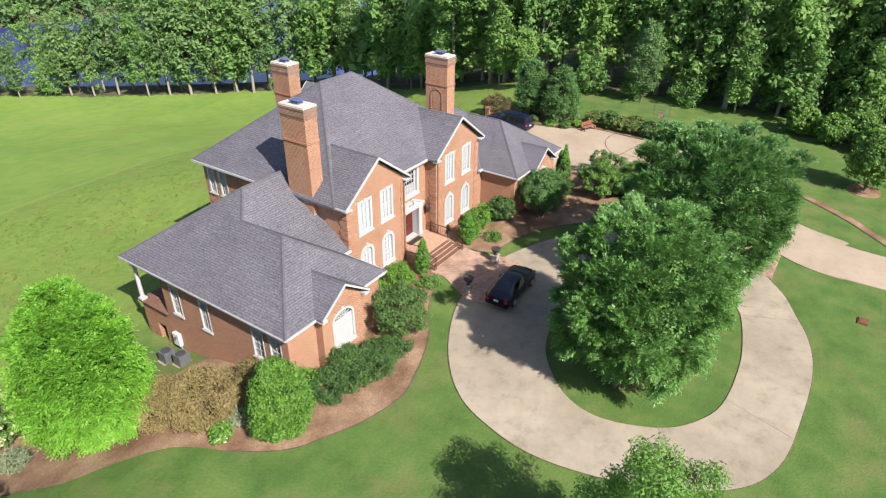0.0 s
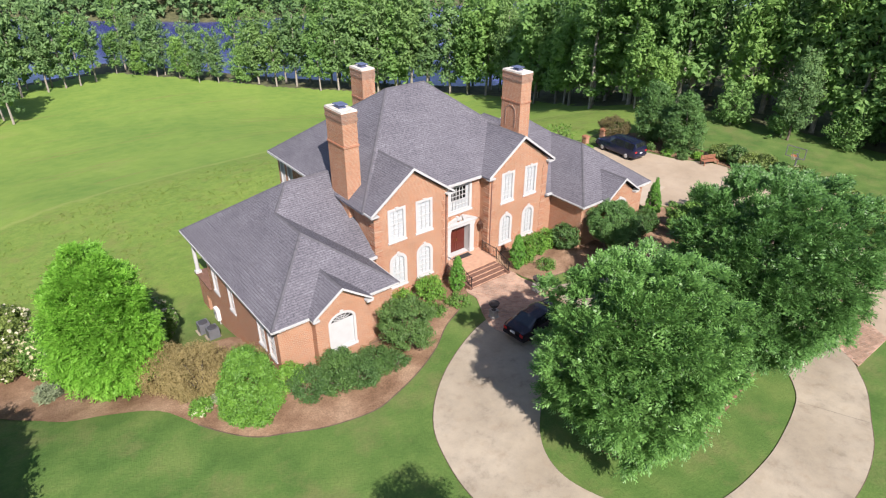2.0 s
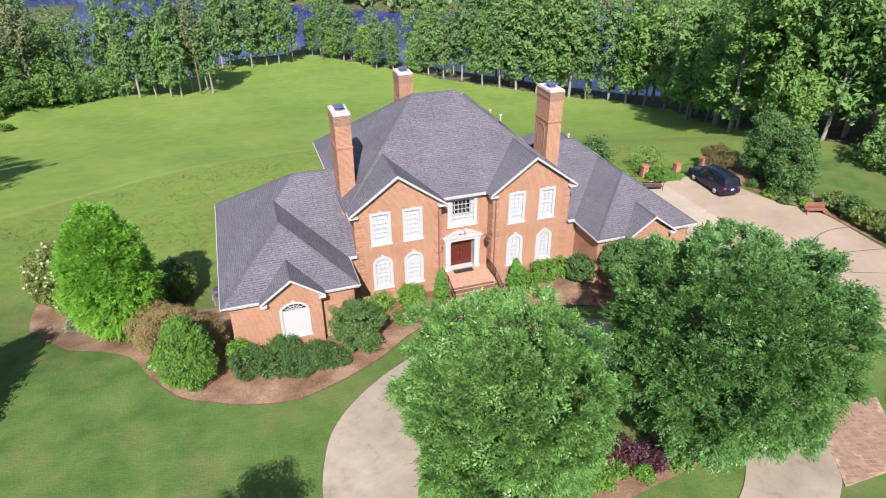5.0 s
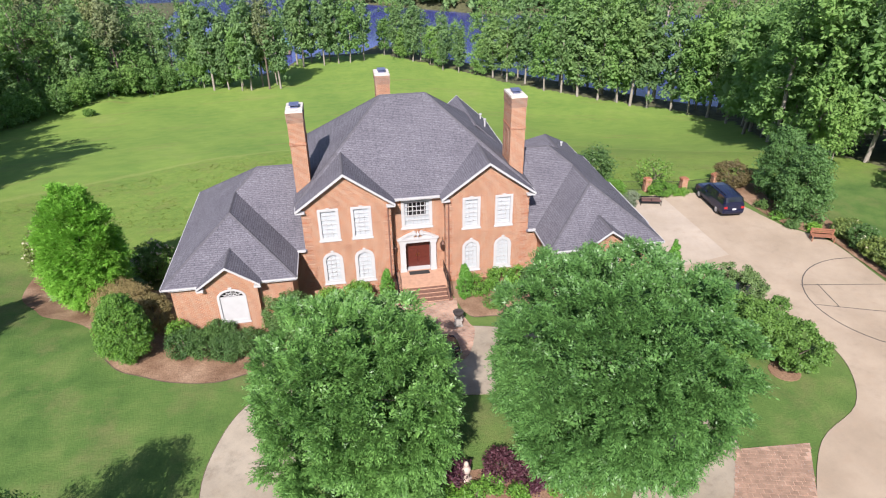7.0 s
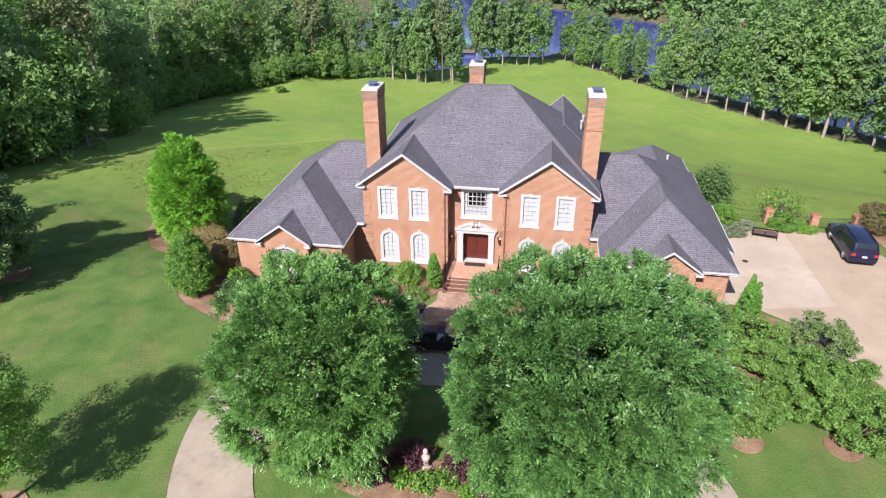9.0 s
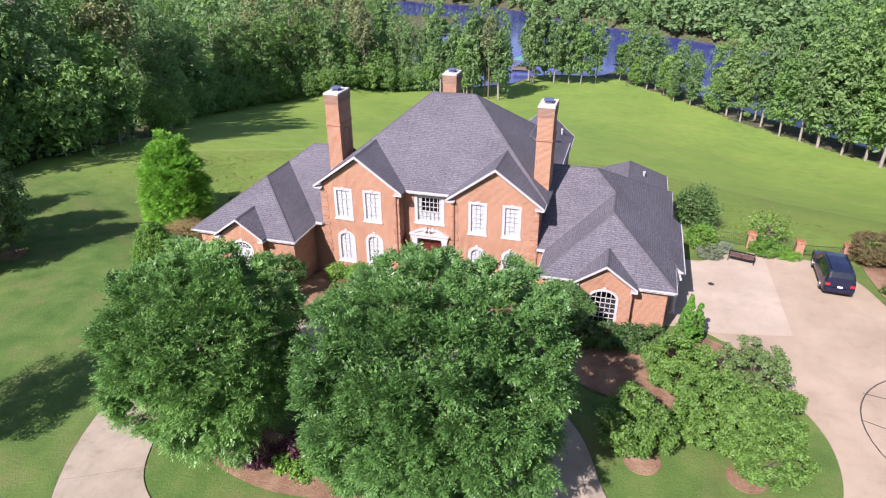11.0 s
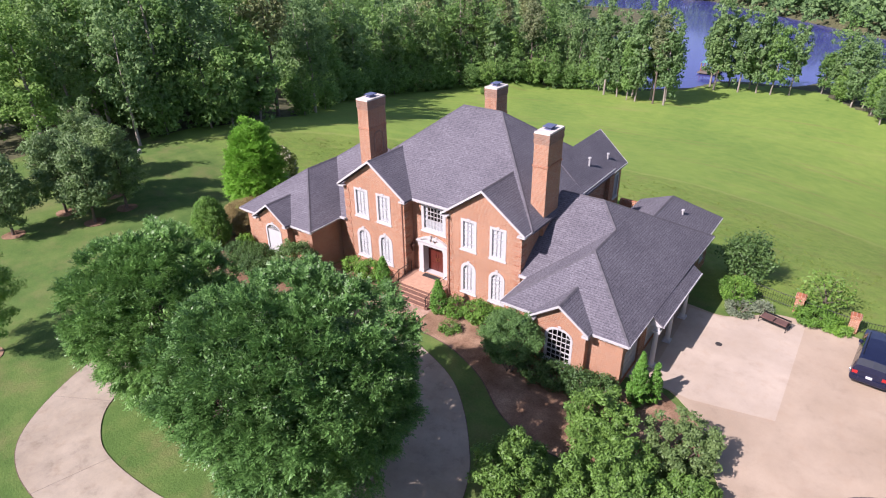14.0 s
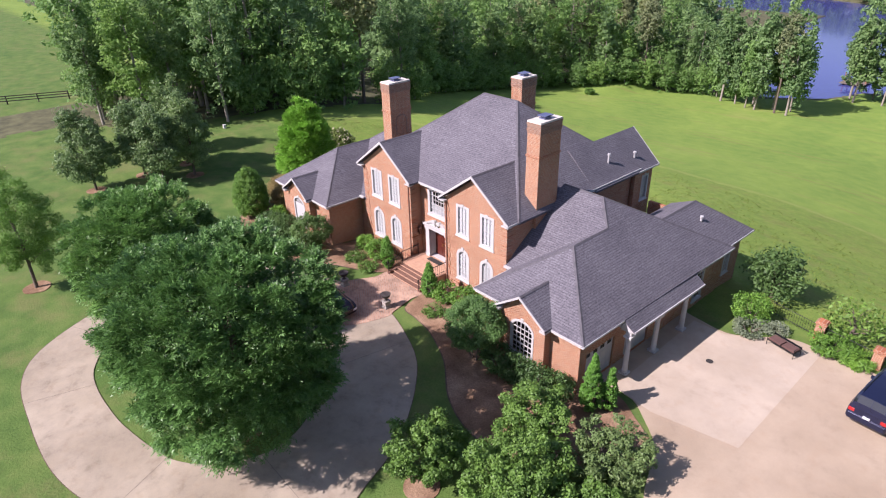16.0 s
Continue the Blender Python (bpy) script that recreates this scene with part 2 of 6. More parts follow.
BRICK = brick_material("red_brick", (0.405, 0.152, 0.071), (0.215, 0.070, 0.038), (0.45, 0.345, 0.245))
QUOIN = brick_material("quoin_brick", (0.395, 0.142, 0.070), (0.215, 0.070, 0.038), (0.42, 0.315, 0.225))
SHINGLE = shingle_material("grey_shingles")
RIDGE = simple("ridge_shingles", (0.085, 0.082, 0.092), 0.93, vary=0.3, scale=4)
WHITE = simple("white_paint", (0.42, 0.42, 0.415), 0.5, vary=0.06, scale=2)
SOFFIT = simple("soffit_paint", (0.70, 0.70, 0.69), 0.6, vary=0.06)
BLIND = simple("white_blinds", (0.44, 0.46, 0.48), 0.7, vary=0.08, scale=5)
GLASS = glass_material()
DOORRED = simple("mahogany_door", (0.085, 0.018, 0.012), 0.35, vary=0.3, scale=6)
IRON = simple("black_iron", (0.015, 0.015, 0.016), 0.5, 0.4)
# near-black: painted darkness of unlit rooms; also the doormat, drain and garage panes
DARK = simple("unlit_room_and_mat_black", (0.03, 0.028, 0.027), 0.9)
CAPSTONE = simple("chimney_cap_concrete", (0.50, 0.47, 0.42), 0.9, vary=0.35)
FLUE = simple("flue_metal", (0.13, 0.15, 0.26), 0.4, 0.5)
CONCRETE = concrete_material("drive_concrete", (0.252, 0.215, 0.160), (0.352, 0.307, 0.236), (0.225, 0.175, 0.120))
COURT = concrete_material("court_concrete", (0.300, 0.238, 0.170), (0.384, 0.312, 0.230), (0.322, 0.242, 0.169), 0.4)
PAVER = paver_material("brick_pavers")
STEPBRICK = simple("step_brick", (0.15, 0.080, 0.056), 0.9, vary=0.35, scale=5, bumpy=0.3)
LANDING = simple("landing_tile", (0.42, 0.25, 0.165), 0.85, vary=0.2, scale=3, bumpy=0.2)
MULCH = mulch_material()
GRASS = ground_material()
WOODFLOOR = simple("litter_and_tree_shade", (0.078, 0.080, 0.036), 0.97, vary=0.55, scale=0.6, bumpy=0.6)
WATER = water_material()
BARK = simple("bark", (0.12, 0.095, 0.075), 0.95, vary=0.35, scale=5, bumpy=0.6)
PALEBARK = simple("pale_bark", (0.24, 0.215, 0.18), 0.95, vary=0.3, scale=3, bumpy=0.4)
LEAF_HERO = leaf_material("hero_leaves", (0.042, 0.124, 0.028), (0.195, 0.395, 0.105), 0.30, 1.8, 0.42, 0.42)
LEAF_YOUNG = leaf_material("young_tree_leaves", (0.085, 0.165, 0.055), (0.225, 0.350, 0.125), 0.32, 1.2, 0.4)
LEAF_FRESH = leaf_material("fresh_leaves", (0.075, 0.190, 0.030), (0.210, 0.400, 0.075), 0.35, 1.2, 0.3)
LEAF_LIME = leaf_material("lime_leaves", (0.145, 0.365, 0.036), (0.295, 0.590, 0.080), 0.45)
LEAF_WOOD = leaf_material("woodland_leaves", (0.105, 0.200, 0.080), (0.270, 0.425, 0.165), 0.45, 0.15, 0.15)
LEAF_BUSH = leaf_material("shrub_leaves", (0.036, 0.092, 0.026), (0.105, 0.205, 0.054), 0.25, 1.2)
LEAF_CRAPE = leaf_material("crape_leaves", (0.055, 0.120, 0.034), (0.135, 0.245, 0.068), 0.3, 1.2)
LEAF_BOX = leaf_material("boxwood_leaves", (0.050, 0.145, 0.020), (0.200, 0.400, 0.055), 0.25, 1.6)
LEAF_ARB = leaf_material("arborvitae_leaves", (0.058, 0.182, 0.023), (0.124, 0.299, 0.046), 0.25, 1.2)
LEAF_OLIVE = leaf_material("olive_leaves", (0.060, 0.140, 0.024), (0.180, 0.335, 0.064), 0.25, 1.4)
LEAF_HEDGE = leaf_material("hedge_leaves", (0.075, 0.125, 0.030), (0.215, 0.290, 0.075), 0.25, 1.2)
LEAF_EVER = leaf_material("evergreen_leaves", (0.050, 0.130, 0.034), (0.155, 0.300, 0.082), 0.28, 1.2)
LEAF_RUST = leaf_material("rusty_leaves", (0.260, 0.215, 0.092), (0.400, 0.320, 0.145), 0.35, 0.8, 0.1)
LEAF_PLUM = leaf_material("plum_leaves", (0.054, 0.019, 0.031), (0.114, 0.042, 0.058), 0.2, 1.0)
LEAF_SAGE = leaf_material("sage_leaves", (0.140, 0.190, 0.110), (0.260, 0.310, 0.200), 0.2, 1.0)
PETAL = leaf_material("cream_flowers", (0.40, 0.38, 0.24), (0.60, 0.57, 0.42), 0.2, 1.0)


# ---- mesh helpers ----
class Mesh:
    """Collects vertices and faces for one part."""

    def __init__(self):
        self.v, self.f = [], []

    def face(self, *pts):
        n = len(self.v)
        self.v += [tuple(p) for p in pts]
        self.f.append(tuple(range(n, n + len(pts))))
        return self

    def box(self, x0, x1, y0, y1, z0, z1):
        a = [(x, y, z) for z in (z0, z1) for y in (y0, y1) for x in (x0, x1)]
        n = len(self.v)
        self.v += a
        self.f += [tuple(n + i for i in q) for q in ((0, 2, 3, 1), (4, 5, 7, 6), (0, 1, 5, 4), (2, 6, 7, 3), (0, 4, 6, 2), (1, 3, 7, 5))]
        return self

    def slab(self, pts, drop):
        """A flat polygon made thick, straight down by drop."""
        n, k = len(self.v), len(pts)
        self.v += [tuple(p) for p in pts] + [(p[0], p[1], p[2] - drop) for p in pts]
        self.f.append(tuple(range(n, n + k)))
        self.f.append(tuple(range(n + 2 * k - 1, n + k - 1, -1)))
        self.f += [(n + i, n + k + i, n + k + (i + 1) % k, n + (i + 1) % k) for i in range(k)]
        return self

    def prism(self, pts, shift):
        """A polygon swept by the vector shift."""
        n, k = len(self.v), len(pts)
        s = Vector(shift)
        self.v += [tuple(p) for p in pts] + [tuple(Vector(p) + s) for p in pts]
        self.f.append(tuple(range(n, n + k)))
        self.f.append(tuple(range(n + 2 * k - 1, n + k - 1, -1)))
        self.f += [(n + i, n + k + i, n + k + (i + 1) % k, n + (i + 1) % k) for i in range(k)]
        return self

    def tube(self, path, radii, sides=8):
        """A tube with caps through the points of path."""
        n = len(self.v)
        path = [Vector(p) for p in path]
        for i, p in enumerate(path):
            d = (path[min(i + 1, len(path) - 1)] - path[max(i - 1, 0)]).normalized()
            a = d.orthogonal().normalized() if abs(d.z) < 0.98 else Vector((1, 0, 0))
            a = (a - d * a.dot(d)).normalized()
            b = d.cross(a)
            for j in range(sides):
                w = 2 * math.pi * j / sides
                self.v.append(tuple(p + (a * math.cos(w) + b * math.sin(w)) * radii[i]))
        for i in range(len(path) - 1):
            for j in range(sides):
                k = (j + 1) % sides
                self.f.append((n + i * sides + j, n + i * sides + k, n + (i + 1) * sides + k, n + (i + 1) * sides + j))
        self.f.append(tuple(n + j for j in reversed(range(sides))))
        self.f.append(tuple(n + (len(path) - 1) * sides + j for j in range(sides)))
        return self

    def lathe(self, x, y, profile, sides=16):
        """A turned shape round an upright axis; profile: radius and height."""
        return self.tube([(x, y, z + i * 1e-5) for i, (r, z) in enumerate(profile)], [max(r, 0.002) for r, z in profile], sides)

    def data(self, name, mat, smooth=False):
        me = bpy.data.meshes.new(name)
        me.from_pydata(self.v, [], self.f)
        me.materials.append(mat)
        bm = bmesh.new()
        bm.from_mesh(me)
        bmesh.ops.recalc_face_normals(bm, faces=bm.faces)
        bm.to_mesh(me)
        bm.free()
        if smooth:
            me.shade_smooth()
        return me


def part(name, mesh, mat, parent=None, label="", smooth=False):
    ob = new(name, mesh.data(name, mat, smooth) if isinstance(mesh, Mesh) else mesh)
    ob.parent = parent
    return tagged(ob, label)


def thing(name, at=(0, 0, 0), label="", category="", group="", kind=""):
    ob = new(name)
    ob.location = at
    ob.empty_display_size = 0.3
    return tagged(ob, label, category, group, kind)


def closed_curve(points, steps=6):
    """A smooth closed line through points."""
    out, k = [], len(points)
    for i in range(k):
        p0, p1, p2, p3 = (np.array(points[(i + j) % k], float) for j in (-1, 0, 1, 2))
        for s in range(steps):
            t = s / steps
            out.append(tuple(0.5 * (2 * p1 + (p2 - p0) * t + (2 * p0 - 5 * p1 + 4 * p2 - p3) * t * t + (3 * p1 - p0 - 3 * p2 + p3) * t ** 3)))
    return out


# ---- ground ----
def smooth(a, b, x):
    t = min(1.0, max(0.0, (x - a) / (b - a)))
    return t * t * (3 - 2 * t)


NORTH_X = (-75, -66, -60, -45, -37, -30, -20, -16, -8, 0, 9, 17.5, 29, 38, 45, 57, 66, 75, 95)
NORTH_Y = (300, 140, 120, 126, 134, 132, 142, 156, 160, 160, 162, 152, 136, 123, 113, 97, 84, 70, 50)


def terrain(x, y):
    """Height of the ground: level round the house, falling to the lake behind."""
    d = max(0.0, y - 12)
    z = -19 * (1 - math.exp(-(d / (69 - 24 * smooth(0, 45, x))) ** 1.5))
    z -= 2.2 * smooth(-3, 9, y) * smooth(-42, -27, x) * (1 - smooth(-9, 6, x)) * (1 - smooth(20, 45, y))
    # the lake bed, the wooded land west of the lake, and the far shore
    if y > 45:
        north = float(np.interp(x, NORTH_X, NORTH_Y))
        deep = 13 * smooth(2, 12, x)
        z -= 4.5 * smooth(north + 4 + deep, north + 13 + deep, y)
    if y > 90:
        west = float(np.interp(y, (90, 130, 150, 180, 230, 300, 420), (-38, -42, -53, -58, -95, -128, -170)))
        shore = float(np.interp(x, (-250, -120, -66, -10, 14, 60, 200), (375, 357, 336, 280, 255, 215, 180)))
        if x < west:
            z = max(z, -19.8 + 5.5 * smooth(west, west - 18, x))
        z = max(z, -23.5 + 14 * smooth(shore - 10, shore + 60, y))
    return z


EDGE_WEST = [(-58, -7), (-50, 6), (-47.5, 21), (-50, 36), (-57, 44), (-63.5, 52), (-67.5, 64), (-70.5, 82), (-67.5, 99), (-61, 111), (-54, 118.5), (-46, 124.5), (-39, 130)]
EDGE_EAST = [(9, 160), (17.5, 149), (29, 134), (38, 121), (45, 111), (57, 95), (65, 84), (68, 68), (60, 48), (50, 30), (47.5, 15), (48.5, 6), (49, -6), (51, -18), (52, -32), (54, -48)]


def in_woods(x, y):
    """True under the trees beyond the mown field, and on a dark strip south of the west wood."""
    if y > 164 or x > 100 or (x < -95 and y > 40):
        return True
    west = float(np.interp(y, [p[1] for p in EDGE_WEST], [p[0] for p in EDGE_WEST])) if y > -7 else -62
    if x < west - 2.5:
        # below y=-7 no trees stand: the dark floor colour paints tree shade there
        return y > -19 and (y > 22 or x > -76)
    if y > 112 and y > float(np.interp(x, NORTH_X, NORTH_Y)) + 1:
        return True
    side = [(q, p) for p, q in reversed(EDGE_EAST)]
    return x > float(np.interp(y, [q for q, _ in side], [p for _, p in side])) + 2.0


def ground_sheet():
    xs = [-2500, -1200, -600, -400, -300, -240, -200, -170, -150, -130, -115, -102, -94, -87] + list(np.arange(-80, 81, 1.0)) + [90, 105, 120, 145, 170, 200, 240, 300, 400, 600, 1200, 2500]
    ys = [-2500, -1200, -600, -300, -200, -140, -100, -80, -65] + list(np.arange(-55, 60, 1.0)) + list(np.arange(60, 180, 1.5)) + list(np.arange(180, 480, 12.0)) + [520, 600, 800, 1200, 2500]
    m = Mesh()
    m.v = [(x, y, terrain(x, y) + 0.05 * noise.noise((x * 0.15, y * 0.15, 0)) * (1 if y > 14 or x < -30 else 0)) for y in ys for x in xs]
    w = len(xs)
    m.f = [(j * w + i, j * w + i + 1, (j + 1) * w + i + 1, (j + 1) * w + i) for j in range(len(ys) - 1) for i in range(w - 1)]
    ob = part("ground", m, GRASS, smooth=True)
    ob.data.materials.append(WOODFLOOR)
    for f in ob.data.polygons:
        x, y, _ = f.center
        f.material_index = int(in_woods(x + 1.5 * noise.noise((x * 0.3, y * 0.3, 1)), y + 1.5 * noise.noise((x * 0.3, y * 0.3, 5))))
    return tagged(ob, "green mown lawn and rolling hay field sloping to the lake", "ground", kind="structure")


ground_sheet()
lake = Mesh().face((-900, 60, -19.3), (900, 60, -19.3), (900, 700, -19.3), (-900, 700, -19.3))
tagged(part("water", lake, WATER), "calm blue lake behind the trees", "lake", kind="structure")


def sheet(name, outer, hole, mat, label, category, top=0.05, depth=0.3, kind="structure"):
    """A paved area with an edge, cut to a smooth outline, with an opening if there is one."""
    from mathutils.geometry import tessellate_polygon
    loops = [outer] + ([hole] if hole else [])
    pts = [p for l in loops for p in l]
    m = Mesh()
    m.v = [(x, y, terrain(x, y) + top) for x, y in pts] + [(x, y, terrain(x, y) + top - depth) for x, y in pts]
    m.f = [tuple(t) for t in tessellate_polygon([[Vector((x, y, 0)) for x, y in l] for l in loops])]
    n, k = len(pts), 0
    for l in loops:
        for i in range(len(l)):
            a, b = k + i, k + (i + 1) % len(l)
            m.f.append((a, b, b + n, a + n))
        k += len(l)
    return tagged(part(name, m, mat), label, category, kind=kind)


def bed(outer, label, lift=0.06):
    """A mulched bed that lies on the slope."""
    from mathutils.geometry import tessellate_polygon
    bm = bmesh.new()
    vs = [bm.verts.new((x, y, 0)) for x, y in outer]
    for t in tessellate_polygon([[Vector((x, y, 0)) for x, y in outer]]):
        bm.faces.new([vs[i] for i in t])
    for _ in range(5):
        long = [e for e in bm.edges if e.calc_length() > 1.3]
        if not long:
            break
        bmesh.ops.subdivide_edges(bm, edges=long, cuts=1)
        bmesh.ops.triangulate(bm, faces=bm.faces)
    for v in bm.verts:
        v.co.z = terrain(v.co.x, v.co.y) + lift + 0.03 * noise.noise(v.co * 0.9)
    bmesh.ops.recalc_face_normals(bm, faces=bm.faces)
    me = bpy.data.meshes.new("mulch_bed")
    bm.to_mesh(me)
    bm.free()
    me.materials.append(MULCH)
    return tagged(part("mulch_bed", me, MULCH), label, "flower bed", kind="structure")


DRIVE_OUT = closed_curve([(-13.0, -16.5), (-12.5, -13.0), (-11.2, -10.5), (-8.4, -8.1), (-4.5, -6.2), (-1.0, -5.6), (2.4, -5.7), (5.6, -6.7), (7.8, -7.8), (9.7, -9.5), (11.3, -11.4), (12.5, -13.2), (13.4, -15.6), (14.1, -17.9), (12.8, -20.2), (11.3, -22.3), (10.4, -23.1), (9.0, -24.1), (6.9, -25.1), (4.6, -26.1), (1.5, -26.7), (-2.7, -26.7), (-6.8, -26.3), (-9.6, -24.7), (-11.9, -20.9)])
DRIVE_IN = closed_curve([(-8.8, -17.6), (-8.3, -15.8), (-6.9, -14.2), (-4.9, -12.9), (-1.5, -12.1), (2.0, -12.2), (5.2, -13.2), (7.4, -15.2), (8.3, -17.6), (7.5, -20.0), (5.9, -21.6), (4.2, -22.3), (1.4, -22.9), (-0.6, -23.1), (-3.2, -23.1), (-5.2, -22.7), (-7.2, -21.4), (-8.3, -19.6)])
sheet("driveway", DRIVE_OUT, DRIVE_IN, CONCRETE, "pale tan concrete driveway loop with stains", "driveway")
COURT_OUT = closed_curve([(18.2, -1.0), (20.1, -2.1), (21.6, -3.6), (22.6, -6.1), (23.9, -8.4), (24.4, -11.0), (23.9, -14.0), (22.0, -16.8), (18.4, -18.8), (15.4, -22.4), (14.2, -24.5), (13.8, -27.0), (14.0, -30.0), (14.0, -60.0), (14.0, -320.0), (19.5, -320.0), (19.3, -60.0), (19.2, -30.0), (20.2, -26.8), (21.2, -23.6), (23.5, -20.8), (27.0, -17.8), (30.0, -14.9), (32.0, -11.8), (33.1, -8.5), (33.4, -5.0), (33.7, -1.0), (33.3, 0.9), (31.8, 3.0), (31.2, 4.8), (30.3, 8.0), (28.5, 10.6), (25.0, 11.0), (22.4, 10.9), (20.6, 9.4), (19.2, 8.6), (17.0, 8.8), (15.0, 8.8), (15.0, 4.0), (15.0, -1.2)], 5)
sheet("parking_court", COURT_OUT, None, COURT, "wide pinkish concrete parking court", "driveway", top=0.055)
sheet("paver_strip", [(13.7, -18.5), (17.7, -18.8), (15.2, -22.9), (10.9, -22.9)], None, PAVER, "band of reddish brick pavers across the drive", "paving", top=0.062)
sheet("front_walk", closed_curve([(-1.9, -2.2), (1.9, -2.2), (2.1, -3.6), (2.5, -5.4), (2.7, -6.3), (1.6, -8.9), (-0.6, -9.2), (-3.4, -7.4), (-3.2, -5.6), (-2.2, -3.6)], 4), None, PAVER, "brick-paved front walk at the steps", "paving", top=0.066)
WEST_BED = closed_curve([(-30.2, 6.4), (-28.1, 3.6), (-26.8, 1.9), (-24.9, 0.7), (-22.7, -1.1), (-21.4, -3.6), (-20.2, -5.4), (-19.2, -6.4), (-18.0, -7.0), (-16.1, -7.9), (-13.6, -8.4), (-11.9, -8.05), (-9.8, -7.3), (-7.7, -6.2), (-5.8, -4.8), (-3.8, -3.8), (-2.1, -2.4), (-2.2, 0.5), (-8.2, 0.6), (-9.0, -2.8), (-16.2, -2.8), (-16.0, 4.0), (-20.0, 5.5), (-24.0, 8.4), (-28.0, 10.4), (-30.4, 10.6)], 4)
bed(WEST_BED, "brown pine mulch bed curving round the brick wing")
EAST_BED = closed_curve([(2.1, 0.3), (2.1, -2.2), (2.7, -4.6), (4.2, -4.9), (6.2, -5.3), (9.0, -6.6), (11.6, -8.6), (14.5, -9.6), (17.6, -9.2), (20.8, -6.6), (22.1, -5.2), (21.3, -3.4), (19.6, -2.3), (18.0, -1.5), (16.8, -2.6), (8.8, -2.6), (8.2, 0.4)], 4)
bed(EAST_BED, "brown mulch bed beside the parking court")
bed(closed_curve([(-6.2, -17.8), (-5.2, -19.2), (-3.6, -19.9), (-1.0, -20.3), (2.5, -19.9), (5.6, -19.4), (7.0, -18.3), (6.0, -17.0), (3.0, -17.2), (0.0, -17.4), (-3.0, -16.8), (-5.4, -16.6)], 4), "mulch bed under the island trees")


bed([(28.8, -21.6), (27.0, -24.4), (25.0, -27.0), (22.2, -29.5), (20.2, -31.2), (19.8, -30.7), (21.7, -29.0), (24.4, -26.5), (26.4, -24.0), (28.2, -21.3)], "narrow brown mulch strip along the edge of the east lawn")
bed([(33.9, 0.8), (33.7, -4.0), (33.6, -8.4), (32.6, -11.9), (30.6, -15.0), (29.6, -16.4), (31.0, -17.6), (33.6, -14.6), (35.4, -10.6), (36.0, -5.0), (36.2, 0.2)], "dark mulch strip under the flowering hedge")


# ---- house ----
house = thing("house", (0, 0, 0), "two-storey red brick house with grey shingle hip roofs and white trim", "house")


def at(axis, plane, u, d, z):
    """A point of a wall: u along it, d out from its plane, z up. axis 'y': wall faces along y."""
    return (u, plane + d, z) if axis == "y" else (plane + d, u, z)


def wall_mesh(axis, plane, back, u0, u1, z0, z1, holes=(), top=()):
    """A wall with thickness and openings (u0, u1, z0, z1, rise of arch). back: signed thickness. top: gable outline above z1."""
    m = Mesh()
    us = sorted({u0, u1, *[h[0] for h in holes], *[h[1] for h in holes]})
    zs = sorted({z0, z1, *[h[2] for h in holes], *[h[3] for h in holes]})
    full = [[not any(h[0] <= (a + b) / 2 <= h[1] and h[2] <= (c + d) / 2 <= h[3] for h in holes) for a, b in zip(us, us[1:])] for c, d in zip(zs, zs[1:])]
    for j in range(len(zs) - 1):
        for i in range(len(us) - 1):
            if not full[j][i]:
                continue
            a, b, c, d = us[i], us[i + 1], zs[j], zs[j + 1]
            for off in (0, back):
                m.face(*[at(axis, plane, u, off, z) for u, z in ((a, c), (b, c), (b, d), (a, d))])
            for di, dj, e in ((-1, 0, ((a, c), (a, d))), (1, 0, ((b, c), (b, d))), (0, -1, ((a, c), (b, c))), (0, 1, ((a, d), (b, d)))):
                i2, j2 = i + di, j + dj
                if not (0 <= i2 < len(us) - 1 and 0 <= j2 < len(zs) - 1) or not full[j2][i2]:
                    (p, q), (r, s) = e
                    m.face(at(axis, plane, p, 0, q), at(axis, plane, r, 0, s), at(axis, plane, r, back, s), at(axis, plane, p, back, q))
    for h in holes:
        if len(h) > 4 and h[4]:
            mid, half, rise = (h[0] + h[1]) / 2, (h[1] - h[0]) / 2, h[4]
            for sign in (-1, 1):
                arc = [(mid + sign * half * math.cos(w), h[3] - rise + rise * math.sin(w)) for w in np.linspace(0, math.pi / 2, 7)]
                pts = [(mid + sign * half, h[3])] + arc
                m.prism([at(axis, plane, u, 0, z) for u, z in pts], Vector(at(axis, 0, 0, back, 0)))
    if top:
        m.prism([at(axis, plane, u, 0, z) for u, z in top], Vector(at(axis, 0, 0, back, 0)))
    return m


